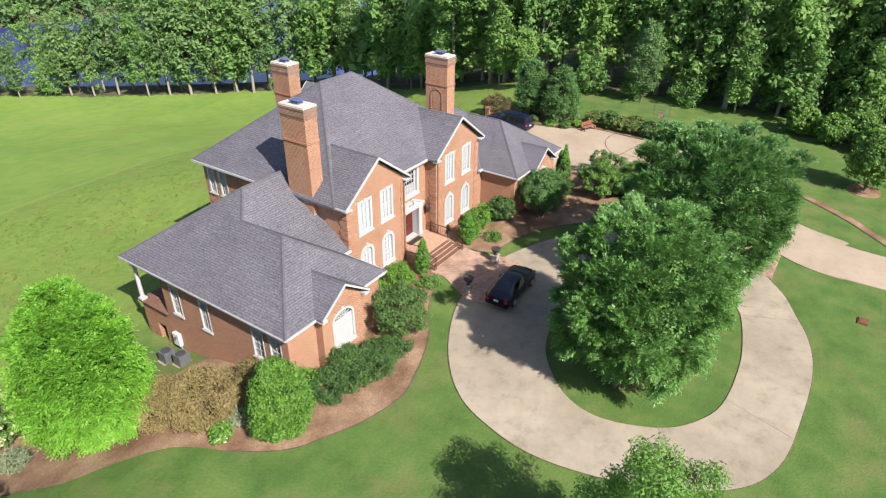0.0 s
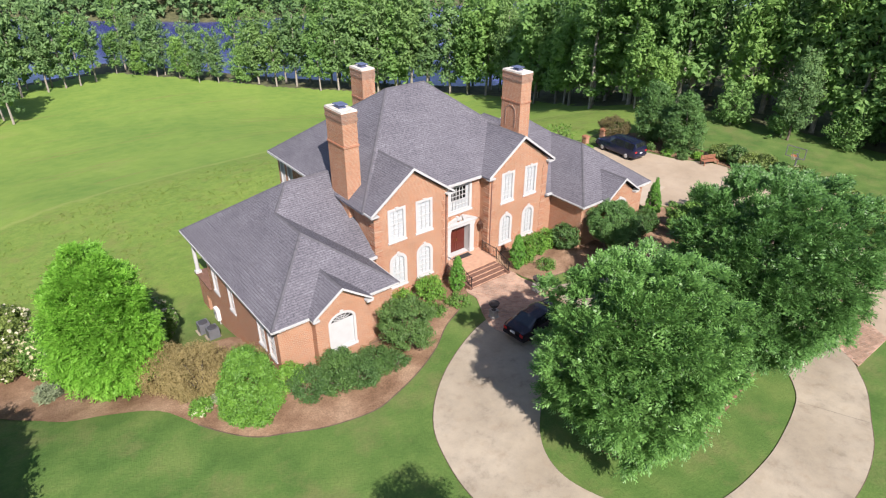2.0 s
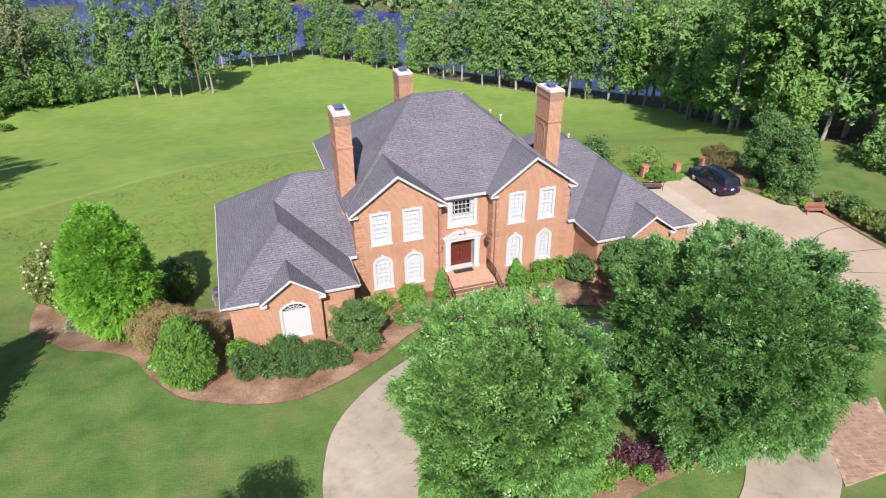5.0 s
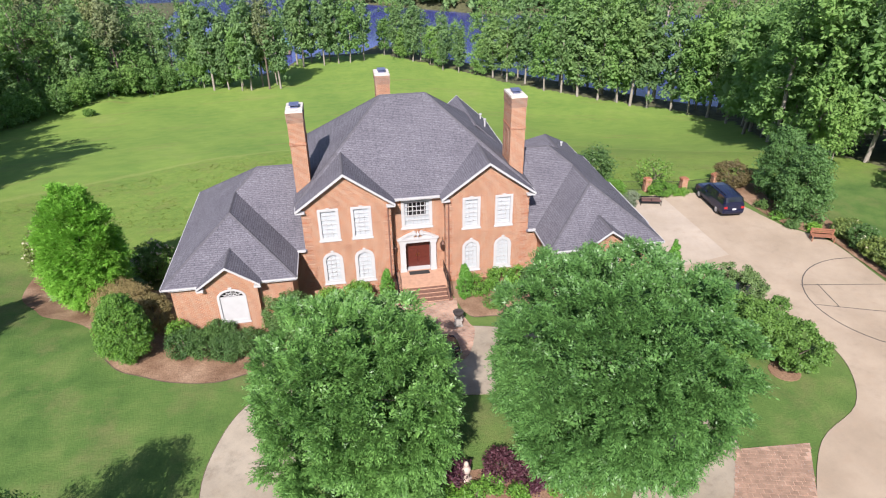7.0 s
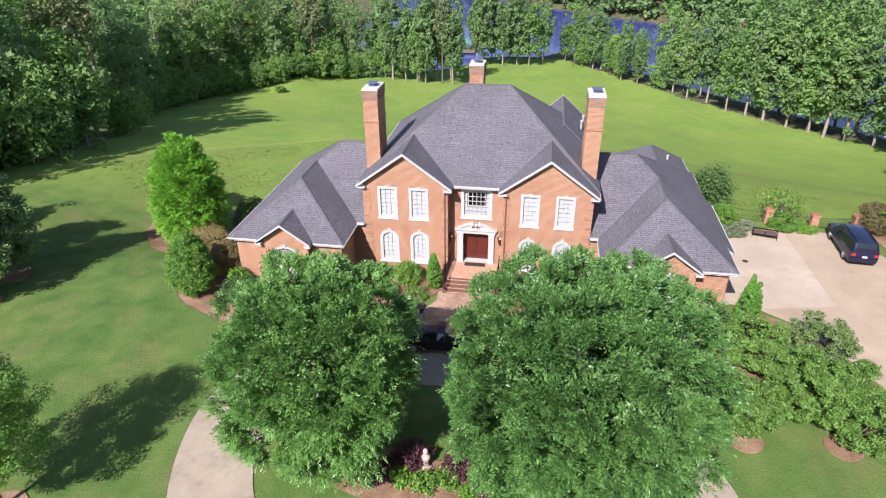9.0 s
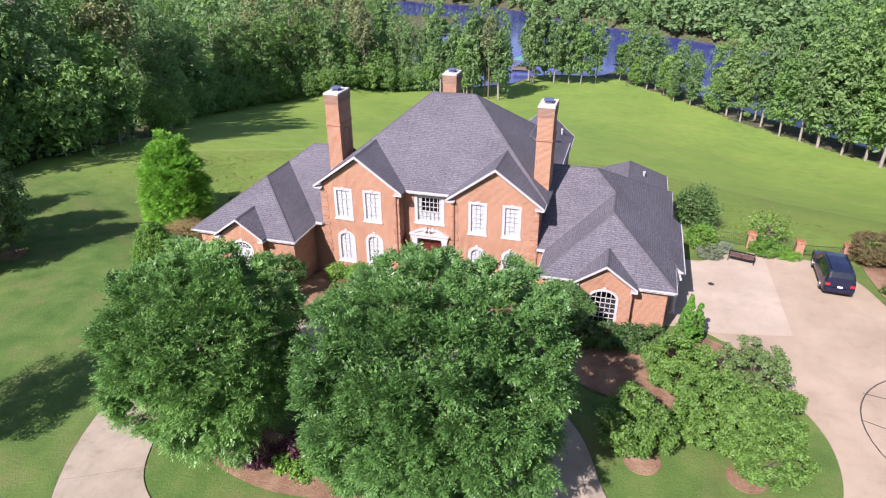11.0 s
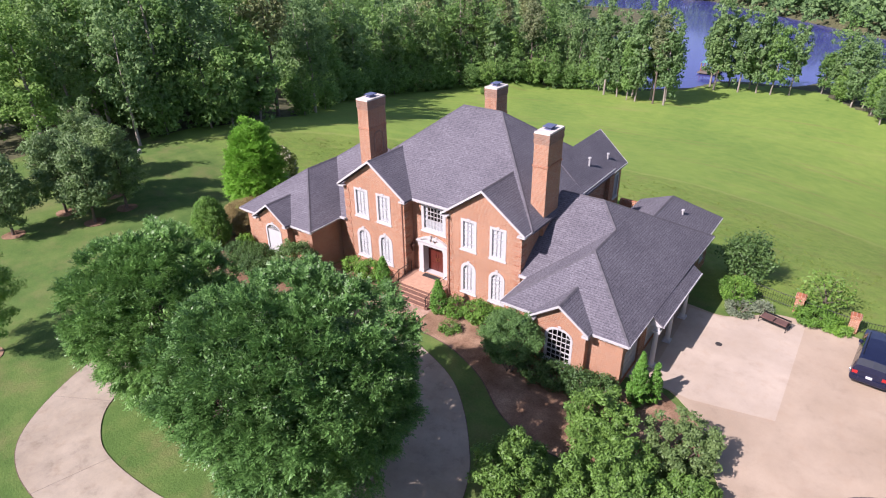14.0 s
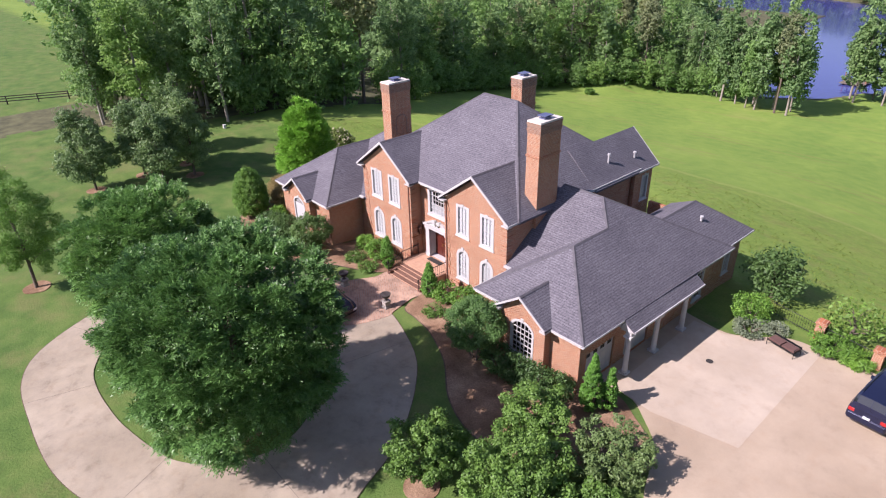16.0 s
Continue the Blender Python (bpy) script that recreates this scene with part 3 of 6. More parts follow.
def window(axis, plane, out, u0, u1, z0, z1, rise=0.0, cols=3, rows=6, trim=0.13, blind=True, name="window", label="", frame_mat=None, solid=False, curtain=0.0):
    """A white sash window set in its opening. out: +1 or -1, the way that the wall faces."""
    fm = frame_mat or WHITE
    w = thing(name, at(axis, plane, (u0 + u1) / 2, 0, z0))
    w.parent = house
    o = Vector(w.location)
    mid, half = (u0 + u1) / 2, (u1 - u0) / 2

    def outline(inset):
        if not rise:
            return [(u0 + inset, z0 + inset), (u1 - inset, z0 + inset), (u1 - inset, z1 - inset), (u0 + inset, z1 - inset)]
        r = rise * (half - inset) / half
        return [(u0 + inset, z0 + inset), (u1 - inset, z0 + inset)] + [(mid + (half - inset) * math.cos(a), z1 - rise + (rise - inset) * math.sin(a)) for a in np.linspace(0, math.pi, 13)]

    def P(u, d, z):
        return tuple(Vector(at(axis, plane, u, d * out, z)) - o)

    m = Mesh()
    a, b = outline(-0.02), outline(trim)
    for i in range(len(a)):
        j = (i + 1) % len(a)
        for d0, d1 in ((0.03, -0.09),):
            m.face(P(*[a[i][0], d0, a[i][1]]), P(a[j][0], d0, a[j][1]), P(b[j][0], d0, b[j][1]), P(b[i][0], d0, b[i][1]))
            m.face(P(b[i][0], d0, b[i][1]), P(b[j][0], d0, b[j][1]), P(b[j][0], d1, b[j][1]), P(b[i][0], d1, b[i][1]))
            m.face(P(a[i][0], d0, a[i][1]), P(a[j][0], d0, a[j][1]), P(a[j][0], -0.01, a[j][1]), P(a[i][0], -0.01, a[i][1]))
    part("window_frame", m, fm, w)
    s = Mesh()
    s.prism([P(u0 - 0.08, 0.09, z0 - 0.09), P(u1 + 0.08, 0.09, z0 - 0.09), P(u1 + 0.08, 0.07, z0 + 0.02), P(u0 - 0.08, 0.07, z0 + 0.02)], Vector(at(axis, 0, 0, -0.12 * out, 0)))
    part("window_sill", s, fm, w)
    if rise or not solid:
        k = Mesh()
        if rise:
            k.prism([P(mid - 0.07, 0.05, z1 - 0.12), P(mid + 0.07, 0.05, z1 - 0.12), P(mid + 0.11, 0.06, z1 + 0.14), P(mid - 0.11, 0.06, z1 + 0.14)], Vector(at(axis, 0, 0, -0.07 * out, 0)))
        else:
            k.prism([P(mid - 0.08, 0.05, z1 - 0.1), P(mid + 0.08, 0.05, z1 - 0.1), P(mid + 0.12, 0.06, z1 + 0.1), P(mid - 0.12, 0.06, z1 + 0.1)], Vector(at(axis, 0, 0, -0.07 * out, 0)))
        part("keystone", k, fm, w)
    spring = z1 - rise if rise else z1 - trim
    bars = Mesh()
    t = 0.022

    def bar(ua, za, ub, zb, h=t):
        d = Vector((ub - ua, zb - za)).normalized() * h
        n = (-d.y, d.x)
        bars.prism([P(ua + n[0], -0.05, za + n[1]), P(ub + n[0], -0.05, zb + n[1]), P(ub - n[0], -0.05, zb - n[1]), P(ua - n[0], -0.05, za - n[1])], Vector(at(axis, 0, 0, -0.03 * out, 0)))
    gu0, gu1, gz0 = u0 + trim, u1 - trim, z0 + trim
    if not solid:
        for i in range(1, cols):
            u = gu0 + (gu1 - gu0) * i / cols
            top = spring if not rise else spring + (rise - trim) * math.sqrt(max(0, 1 - ((u - mid) / (half - trim)) ** 2))
            bar(u, gz0, u, top)
        for j in range(1, rows + (1 if rise else 0)):
            z = gz0 + (spring - gz0) * j / rows
            bar(gu0, z, gu1, z, t * (1.9 if j == rows // 2 else 1))
    else:
        for ang in (30, 60, 90, 120, 150):
            c, sn = math.cos(radians(ang)), math.sin(radians(ang))
            bar(mid + 0.25 * c * half, spring + 0.25 * sn * rise, mid + 0.92 * c * (half - trim), spring + 0.92 * sn * (rise - trim))
        for rr in (0.28, 0.62):
            arc = [(mid + rr * (half - trim) * math.cos(q), spring + rr * (rise - trim) * math.sin(q)) for q in np.linspace(0, math.pi, 10)]
            for (p, q), (r, s2) in zip(arc, arc[1:]):
                bar(p, q, r, s2, 0.018)
        bar(gu0, spring, gu1, spring, 0.04)
    part("muntin", bars, fm, w)
    if solid:
        part("shutter", Mesh().prism([P(u0 + 0.06, -0.06, z0 + 0.06), P(u1 - 0.06, -0.06, z0 + 0.06), P(u1 - 0.06, -0.06, spring), P(u0 + 0.06, -0.06, spring)], Vector(at(axis, 0, 0, -0.04 * out, 0))), WHITE, w, "closed white shutter panel")
    ring = [P(u, -0.085, z) for u, z in outline(trim * 0.9)]
    way = (Vector(ring[1]) - Vector(ring[0])).cross(Vector(ring[2]) - Vector(ring[1]))
    sheet_of_glass = bpy.data.meshes.new("pane")
    sheet_of_glass.from_pydata(ring if way.dot(Vector(at(axis, 0, 0, out, 0))) > 0 else ring[::-1], [], [tuple(range(len(ring)))])
    sheet_of_glass.materials.append(GLASS)
    pane = part("pane", sheet_of_glass, GLASS, w)
    pane.visible_shadow = False
    if curtain:
        for a, b, c, d in ((u0 + 0.05, mid - half * 0.62, z0 + 0.05, z1 - 0.05), (mid + half * 0.62, u1 - 0.05, z0 + 0.05, z1 - 0.05), (mid - half * 0.62, mid + half * 0.62, z0 + 0.05, z0 + curtain * (z1 - z0))):
            part("curtain", Mesh().face(*[P(u, -0.16, z) for u, z in ((a, c), (b, c), (b, d), (a, d))]), BLIND, w, "pale sheer curtain")
    elif blind and not solid:
        part("blind", Mesh().face(*[P(u, -0.12, z) for u, z in outline(0.05)]), BLIND, w, "drawn white window blind")
    return tagged(w, label)


LOW, UP = (0.86, 3.36, 0.62), (4.35, 6.70)
# front gables and centre bay
for sign in (-1, 1):
    cols = [(-6.82, -5.46), (-4.60, -3.26)] if sign < 0 else [(3.12, 4.36), (5.46, 6.70)]
    holes = [(a, b, LOW[0], LOW[1], LOW[2]) for a, b in cols] + [(a, b, UP[0], UP[1]) for a, b in cols]
    gx0, gx1 = (-7.85, -1.95) if sign < 0 else (1.95, 7.85)
    c = sign * 4.92
    part("wall", wall_mesh("y", 0.0, 0.3, gx0, gx1, -0.4, 6.85, holes, [(gx0, 6.85), (gx1, 6.85), (c, 9.02)]), BRICK, house)
    for a, b in cols:
        window("y", 0.0, -1, a, b, LOW[0], LOW[1], LOW[2], 3, 5, 0.20, label="white arched sash window with drawn blinds")
        window("y", 0.0, -1, a, b, UP[0], UP[1], 0, 3, 6, 0.165, label="tall white sash window with drawn blinds")
    part("wall", wall_mesh("x", sign * 1.95, sign * 0.3, 0.302, 1.0, -0.4, 6.8), BRICK, house)
    rear = [(11.5, 12.35, 4.3, 6.3), (12.85, 13.6, 4.3, 6.3)] if sign < 0 else []
    part("wall", wall_mesh("x", sign * 7.85, sign * -0.3, 0.302, 14.0, -2.6, 6.8, rear), BRICK, house)
    for h in rear:
        window("x", -7.85, -1, *h, 0, 3, 6, 0.11, label="tall white rear sash window under the eave")
part("wall", wall_mesh("y", 1.0, 0.3, -1.948, 1.948, -0.4, 6.8, [(-0.95, 0.95, 0.66, 3.05), (-1.08, 1.08, 4.25, 6.42)]), BRICK, house)
window("y", 1.0, -1, -1.08, 1.08, 4.25, 6.42, 0, 6, 5, 0.2, curtain=0.42, label="wide white multi-pane window over the entrance with half-drawn curtains")
part("wall", wall_mesh("y", 14.0, -0.3, -7.545, 3.3, -2.6, 6.8), BRICK, house)
part("wall", wall_mesh("y", 16.4, -0.3, 3.302, 8.2, -2.6, 6.6, (), [(3.302, 6.6), (8.2, 6.6), (5.85, 8.5)]), BRICK, house)
part("wall", wall_mesh("x", 8.2, -0.3, 14.002, 16.098, -2.6, 6.6, [(15.0, 15.9, 3.9, 6.0)]), BRICK, house)
part("wall", wall_mesh("x", 3.302, 0.3, 14.002, 16.098, -2.6, 6.6), BRICK, house)
window("x", 8.2, 1, 15.0, 15.9, 3.9, 6.0, 0, 3, 6, 0.12, label="tall white rear sash window")
# near-black floors and backing paint in the rooms' darkness and close off the view through the panes
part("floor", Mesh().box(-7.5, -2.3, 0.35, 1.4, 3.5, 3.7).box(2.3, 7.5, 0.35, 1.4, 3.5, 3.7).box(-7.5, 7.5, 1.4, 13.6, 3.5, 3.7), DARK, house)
part("dark_room_backing", Mesh().box(-7.5, 7.5, 2.2, 2.3, 0.6, 6.7), DARK, house)


for sign in (-1, 1):
    for edge, inner in ((7.85, 7.32), (1.95, 2.42)):
        z, k = 0.1, 0
        while z < 6.45:
            e = inner + (0.10 if k % 2 else 0.0) * (1 if edge > inner else -1)
            lo, hi = sorted((sign * (edge + (0.05 if edge > inner else -0.05)), sign * e))
            part("quoin", Mesh().box(lo, hi, -0.035, 0.62 if k % 2 else 0.5, z, z + 0.29), QUOIN, house)
            z += 0.36
            k += 1
# water table
for sign in (-1, 1):
    lo, hi = sorted((sign * 7.88, sign * 1.92))
    part("water_table", Mesh().box(lo, hi, -0.05, -0.002, 0.28, 0.42), QUOIN, house)


def roof_plane(pts, drop=0.16, name="roof_slope"):
    return part(name, Mesh().slab(pts, drop), SHINGLE, house)


def edge_board(a, b, high=0.2, out=0.05, name="fascia", drop=0.2):
    """A white board along an eave or a rake from a to b, hanging below the roof's edge."""
    a, b = Vector(a), Vector(b)
    d = (b - a)
    n = Vector((d.y, -d.x, 0)).normalized() * out
    m = Mesh().prism([tuple(a + n), tuple(b + n), tuple(b + n + Vector((0, 0, -high))), tuple(a + n + Vector((0, 0, -high)))], tuple(-2 * n))
    return part(name, m, WHITE, house)


def ridge_cap(a, b, wide=0.11):
    m = Mesh()
    a, b = Vector(a), Vector(b)
    d = (b - a).normalized()
    s = d.cross(Vector((0, 0, 1))).normalized() * wide
    up = Vector((0, 0, 0.03))
    dn = Vector((0, 0, -0.05))
    m.face(a + up, b + up, b + s + dn, a + s + dn)
    m.face(a + up, b + up, b - s + dn, a - s + dn)
    return part("ridge_cap", m, RIDGE, house)


E0, YF, YB, XE = 6.82, 0.55, 14.5, 8.35
RL, RR = (-1.7, 7.5, 12.1), (1.7, 7.5, 12.1)
FLc, FRc, BLc, BRc = (-XE, YF, E0), (XE, YF, E0), (-XE, YB, E0), (XE, YB, E0)
roof_plane([FLc, FRc, RR, RL])
roof_plane([BRc, BLc, RL, RR])
roof_plane([BLc, FLc, RL])
roof_plane([FRc, BRc, RR])
for a, b in ((FLc, RL), (FRc, RR), (BLc, RL), (BRc, RR), (RL, RR)):
    ridge_cap(a, b)
edge_board((-1.9, YF, E0), (1.9, YF, E0), 0.15, 0.05)
edge_board((-XE, YB, E0), (-XE, 4.75, E0), 0.16, 0.05)
edge_board((XE, 4.75, E0), (XE, 14.4, E0), 0.16, 0.05)
edge_board((3.2, YB, E0), (-XE, YB, E0), 0.16, 0.05)
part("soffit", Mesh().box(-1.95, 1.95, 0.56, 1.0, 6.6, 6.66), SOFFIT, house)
for sign in (-1, 1):
    c, z1, e1, e2, ez = sign * 4.92, 9.26, sign * 1.58, sign * 8.25, 6.83
    yb = 4.3
    inner = [(c, -0.35, z1), (c, yb, z1), (e1, yb, ez), (e1, -0.35, ez)]
    outer = [(c, -0.35, z1), (c, yb, z1), (e2, yb, ez), (e2, -0.35, ez)]
    roof_plane(inner, 0.14)
    roof_plane(outer, 0.14)
    ridge_cap((c, -0.35, z1), (c, yb - 0.3, z1))
    # rakes, cornice returns and side gutter
    part("rake", Mesh().prism([(c, -0.40, z1 + 0.03), (e1, -0.40, ez + 0.03), (e1, -0.40, ez - 0.13), (c, -0.40, z1 - 0.15)], (0, 0.07, 0)), WHITE, house)
    part("rake", Mesh().prism([(c, -0.40, z1 + 0.03), (e2, -0.40, ez + 0.03), (e2, -0.40, ez - 0.13), (c, -0.40, z1 - 0.15)], (0, 0.07, 0)), WHITE, house)
    for e, w in ((e1, 0.6), (e2, -0.6)):
        lo, hi = sorted((e, e + sign * w))
        part("cornice_return", Mesh().box(lo, hi, -0.36, 0.05, ez - 0.20, ez - 0.11).box(lo + 0.06, hi - 0.06, -0.2, 0.05, ez - 0.26, ez - 0.20), WHITE, house)
    edge_board((e2, -0.35, ez), (e2, 2.4, ez), 0.13, 0.04)
    part("downspout", Mesh().tube([(sign * 2.1, -0.06, 6.5), (sign * 2.1, -0.06, 0.2)], [0.05, 0.05]), simple("downspout_brown", (0.16, 0.08, 0.06), 0.5), house)
# rear gable
roof_plane([(5.85, 8.5, 9.05), (5.85, 16.75, 9.05), (8.5, 16.75, 6.65), (8.5, 8.5, 6.65)], 0.14)
roof_plane([(5.85, 8.5, 9.05), (5.85, 16.75, 9.05), (3.1, 16.75, 6.65), (3.1, 8.5, 6.65)], 0.14)
edge_board((8.5, 14.0, 6.65), (8.5, 16.75, 6.65), 0.13, 0.04)
part("rake", Mesh().prism([(5.85, 16.78, 9.07), (8.5, 16.78, 6.68), (8.5, 16.78, 6.45), (5.85, 16.78, 8.83)], (0, -0.06, 0)), WHITE, house)
part("rake", Mesh().prism([(5.85, 16.78, 9.07), (3.1, 16.78, 6.68), (3.1, 16.78, 6.45), (5.85, 16.78, 8.83)], (0, -0.06, 0)), WHITE, house)


SOOTY = brick_material("sooty_brick", (0.29, 0.130, 0.078), (0.13, 0.066, 0.046), (0.34, 0.27, 0.21))


def chimney(x0, x1, y0, y1, zb, zt, panel=0):
    ch = thing("chimney", ((x0 + x1) / 2, (y0 + y1) / 2, zb), "tall red brick chimney with corbelled top")
    ch.parent = house
    o = ch.location

    def bx(m, a, b, c, d, e, f):
        return m.box(a - o.x, b - o.x, c - o.y, d - o.y, e - o.z, f - o.z)
    m = bx(Mesh(), x0, x1, y0, y1, zb, zt)
    part("shaft", m, BRICK, ch)
    if panel:
        # a raised brick arch on the side that faces the roof's middle
        face = x1 if panel > 0 else x0
        ring = [(-0.58, 8.6)] + [(-0.58 * math.cos(a), zt - 3.1 + 0.58 * math.sin(a)) for a in np.linspace(0, math.pi, 11)] + [(0.58, 8.6)]
        arch = Mesh()
        for (u, z), (v, w) in zip(ring, ring[1:]):
            k = 0.82
            q = [(u, z), (v, w), (v * k, zt - 3.1 + (w - zt + 3.1) * k if w > zt - 3.1 else w), (u * k, zt - 3.1 + (z - zt + 3.1) * k if z > zt - 3.1 else z)]
            arch.prism([(face - o.x - 0.01 * panel, (y0 + y1) / 2 - o.y + a, b - o.z) for a, b in q], (0.05 * panel, 0, 0))
        part("arch_moulding", arch, SOOTY, ch, "raised brick arch on the chimney's side")
    part("band", bx(Mesh(), x0 - 0.05, x1 + 0.05, y0 - 0.05, y1 + 0.05, zt - 2.3, zt - 2.18), QUOIN, ch)
    m = Mesh()
    rings = ((0.0, 0.75), (0.025, 0.75), (0.025, 0.62), (0.05, 0.62), (0.05, 0.50), (0.03, 0.50), (0.03, 0.20), (0.06, 0.20), (0.06, 0.08), (0.0, 0.08))
    for g, h in rings:
        m.v += [(x - o.x, y - o.y, zt - h - o.z) for x, y in ((x0 - g, y0 - g), (x1 + g, y0 - g), (x1 + g, y1 + g), (x0 - g, y1 + g))]
    m.f = [(4 * i + j, 4 * i + (j + 1) % 4, 4 * i + 4 + (j + 1) % 4, 4 * i + 4 + j) for i in range(len(rings) - 1) for j in range(4)]
    part("corbel", m, SOOTY, ch, "soot-darkened corbelled brick")
    part("cap", bx(Mesh(), x0 - 0.03, x1 + 0.03, y0 - 0.03, y1 + 0.03, zt - 0.08, zt + 0.03), CAPSTONE, ch, "pale concrete chimney cap")
    cx, cy = (x0 + x1) / 2, (y0 + y1) / 2
    n = 1
    for i in range(n):
        fy = cy + (i - (n - 1) / 2) * 0.95 - o.y
        f = Mesh().box(cx - o.x - 0.24, cx - o.x + 0.24, fy - 0.3, fy + 0.3, zt + 0.03 - o.z, zt + 0.12 - o.z)
        for sx in (-1, 1):
            for sy in (-1, 1):
                f.box(cx - o.x + sx * 0.17 - 0.02, cx - o.x + sx * 0.17 + 0.02, fy + sy * 0.17 - 0.02, fy + sy * 0.17 + 0.02, zt + 0.12 - o.z, zt + 0.22 - o.z)
        f.slab([(cx - o.x - 0.32, fy - 0.4, zt + 0.27 - o.z), (cx - o.x + 0.32, fy - 0.4, zt + 0.27 - o.z), (cx - o.x + 0.32, fy + 0.4, zt + 0.27 - o.z), (cx - o.x - 0.32, fy + 0.4, zt + 0.27 - o.z)], 0.05)
        part("flue_cap", f, FLUE, ch, "grey metal flue cap")
    return ch


chimney(-8.2, -7.15, 2.5, 4.55, -0.6, 12.72, 1)
chimney(7.05, 8.1, 2.5, 4.55, -0.6, 12.80, -1)
chimney(-1.75, -0.65, 10.6, 12.3, 6.0, 12.80)

# ---- wings ----
for sign in (-1, 1):
    def X(x):
        return sign * x
    # front walls: recessed sides and projecting bay with arched window
    lo, hi = sorted((X(16.3), X(14.25)))
    part("wall", wall_mesh("y", -3.1, 0.3, lo, hi, -0.6, 3.72), BRICK, house)
    lo, hi = sorted((X(10.9), X(8.75)))
    part("wall", wall_mesh("y", -3.1, 0.3, lo, hi, -0.6, 3.72), BRICK, house)
    lo, hi = sorted((X(14.25), X(10.9)))
    a, b = sorted((X(13.46), X(11.70)))
    part("wall", wall_mesh("y", -3.65, 0.3, lo, hi, -0.6, 3.72, [(a, b, 0.95, 3.45, 0.62)], [(lo, 3.72), (hi, 3.72), (X(12.57), 5.0)]), BRICK, house)
    for q in (14.25, 10.9):
        part("wall", Mesh().box(*sorted((X(q), X(q + (-0.3 if q > 12 else 0.3)))), -3.348, -2.8, -0.6, 3.72), BRICK, house)
    if sign < 0:
        window("y", -3.65, -1, a, b, 0.95, 3.45, 0.62, 4, 5, 0.13, solid=True, label="white arched window with closed shutters and a dark fanlight")
    else:
        window("y", -3.65, -1, a, b, 0.95, 3.45, 0.62, 5, 5, 0.13, blind=False, label="white arched multi-pane window")
    part("wall", wall_mesh("x", X(8.75), X(0.3), -2.798, 0.1, -0.6, 3.72), BRICK, house)
    lo, hi = sorted((X(7.852), X(9.05)))
    part("wall", wall_mesh("y", 0.102, 0.3, lo, hi, -0.6, 3.72), BRICK, house)
    # front hip and bay gable
    w0, w1, yf, ze, k = 16.75, 8.4, -3.5, 3.78, 0.714
    xr, zr, yh = 12.575, 3.78 + 4.175 * 0.714, -3.5 + 4.175
    nx, ny = (17.0, 13.0) if sign > 0 else (16.75, 11.45)
    ap = (X(11.0), 5.65, 7.9)
    p2 = (X(xr), 4.08, zr)
    p1 = (X(xr), yh, zr)
    roof_plane([(X(w0), yf, ze), (X(w1), yf, ze), p1])
    roof_plane([(X(w1), yf, ze), (X(w1), -0.12, ze), p2, p1])
    roof_plane([(X(w0), yf, ze), p1, p2, ap, (X(nx), ny, ze)])
    roof_plane([(X(w1), -0.12, ze), p2, ap, (X(7.8), 5.65, 7.9), (X(7.8), -0.12, ze)])
    roof_plane([(X(nx), ny, ze), ap, (X(7.8), 5.65, 7.9), (X(7.8), ny, ze)])
    for a, b in (((X(w0), yf, ze), p1), ((X(w1), yf, ze), p1), (p1, p2), (p2, ap), (ap, (X(nx), ny, ze)), (ap, (X(7.9), 5.65, 7.9))):
        ridge_cap(a, b)
    gz, gy, gh = 5.24, -4.02, 1.95
    for s2 in (-1, 1):
        e = X(12.57) + s2 * gh
        ez = gz - gh * 0.714
        roof_plane([(X(12.57), gy, gz), (X(12.57), -1.3, gz), (e, -1.3, ez), (e, gy, ez)], 0.1)
        part("rake", Mesh().prism([(X(12.57), gy - 0.05, gz + 0.02), (e, gy - 0.05, ez + 0.02), (e, gy - 0.05, ez - 0.11), (X(12.57), gy - 0.05, gz - 0.13)], (0, 0.06, 0)), WHITE, house)
        lo, hi = sorted((e, e - s2 * 0.42))
        part("cornice_return", Mesh().box(lo, hi, gy, -3.6, ez - 0.24, ez - 0.1).box(lo + 0.05, hi - 0.05, gy + 0.12, -3.6, ez - 0.28, ez - 0.24), WHITE, house)
    ridge_cap((X(12.57), gy, gz), (X(12.57), -1.5, gz), 0.12)
    edge_board((X(w0), yf, ze), (X(14.5), yf, ze), 0.12, 0.04)
    edge_board((X(10.62), yf, ze), (X(w1), yf, ze), 0.12, 0.04)
    edge_board((X(w1), yf, ze), (X(w1), -0.1, ze), 0.12, 0.04)
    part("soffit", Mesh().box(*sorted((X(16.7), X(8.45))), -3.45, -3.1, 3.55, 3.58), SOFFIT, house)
    part("gutter_end", Mesh().box(*sorted((X(8.45), X(7.9))), -0.28, -0.1, 3.72, 3.86), WHITE, house)

# west wing side and its back porch
LWIN = [(6.35, 7.24, 0.85, 2.95), (3.6, 4.42, 0.85, 2.95), (-1.09, -0.16, 0.95, 2.95), (-2.52, -1.59, 0.95, 2.95)]
part("wall", wall_mesh("x", -16.3, 0.3, -2.798, 8.1, -3.0, 3.72, LWIN), BRICK, house)
for a, b, c, d in LWIN:
    window("x", -16.3, -1, a, b, c, d, 0, 2, 4, 0.06, blind=True, label="tall white side window with a pale blind behind its panes")
# near-black sheets behind the wing windows, the unlit rooms' shade as colour
part("dark_room_backing", Mesh().box(-15.2, -15.1, -2.5, 8.0, -0.5, 3.6), DARK, house)
part("dark_room_backing", Mesh().box(10.6, 14.6, -2.3, -2.2, 0.0, 3.6).box(-14.6, -10.6, -2.6, -2.5, 0.0, 3.6), DARK, house)
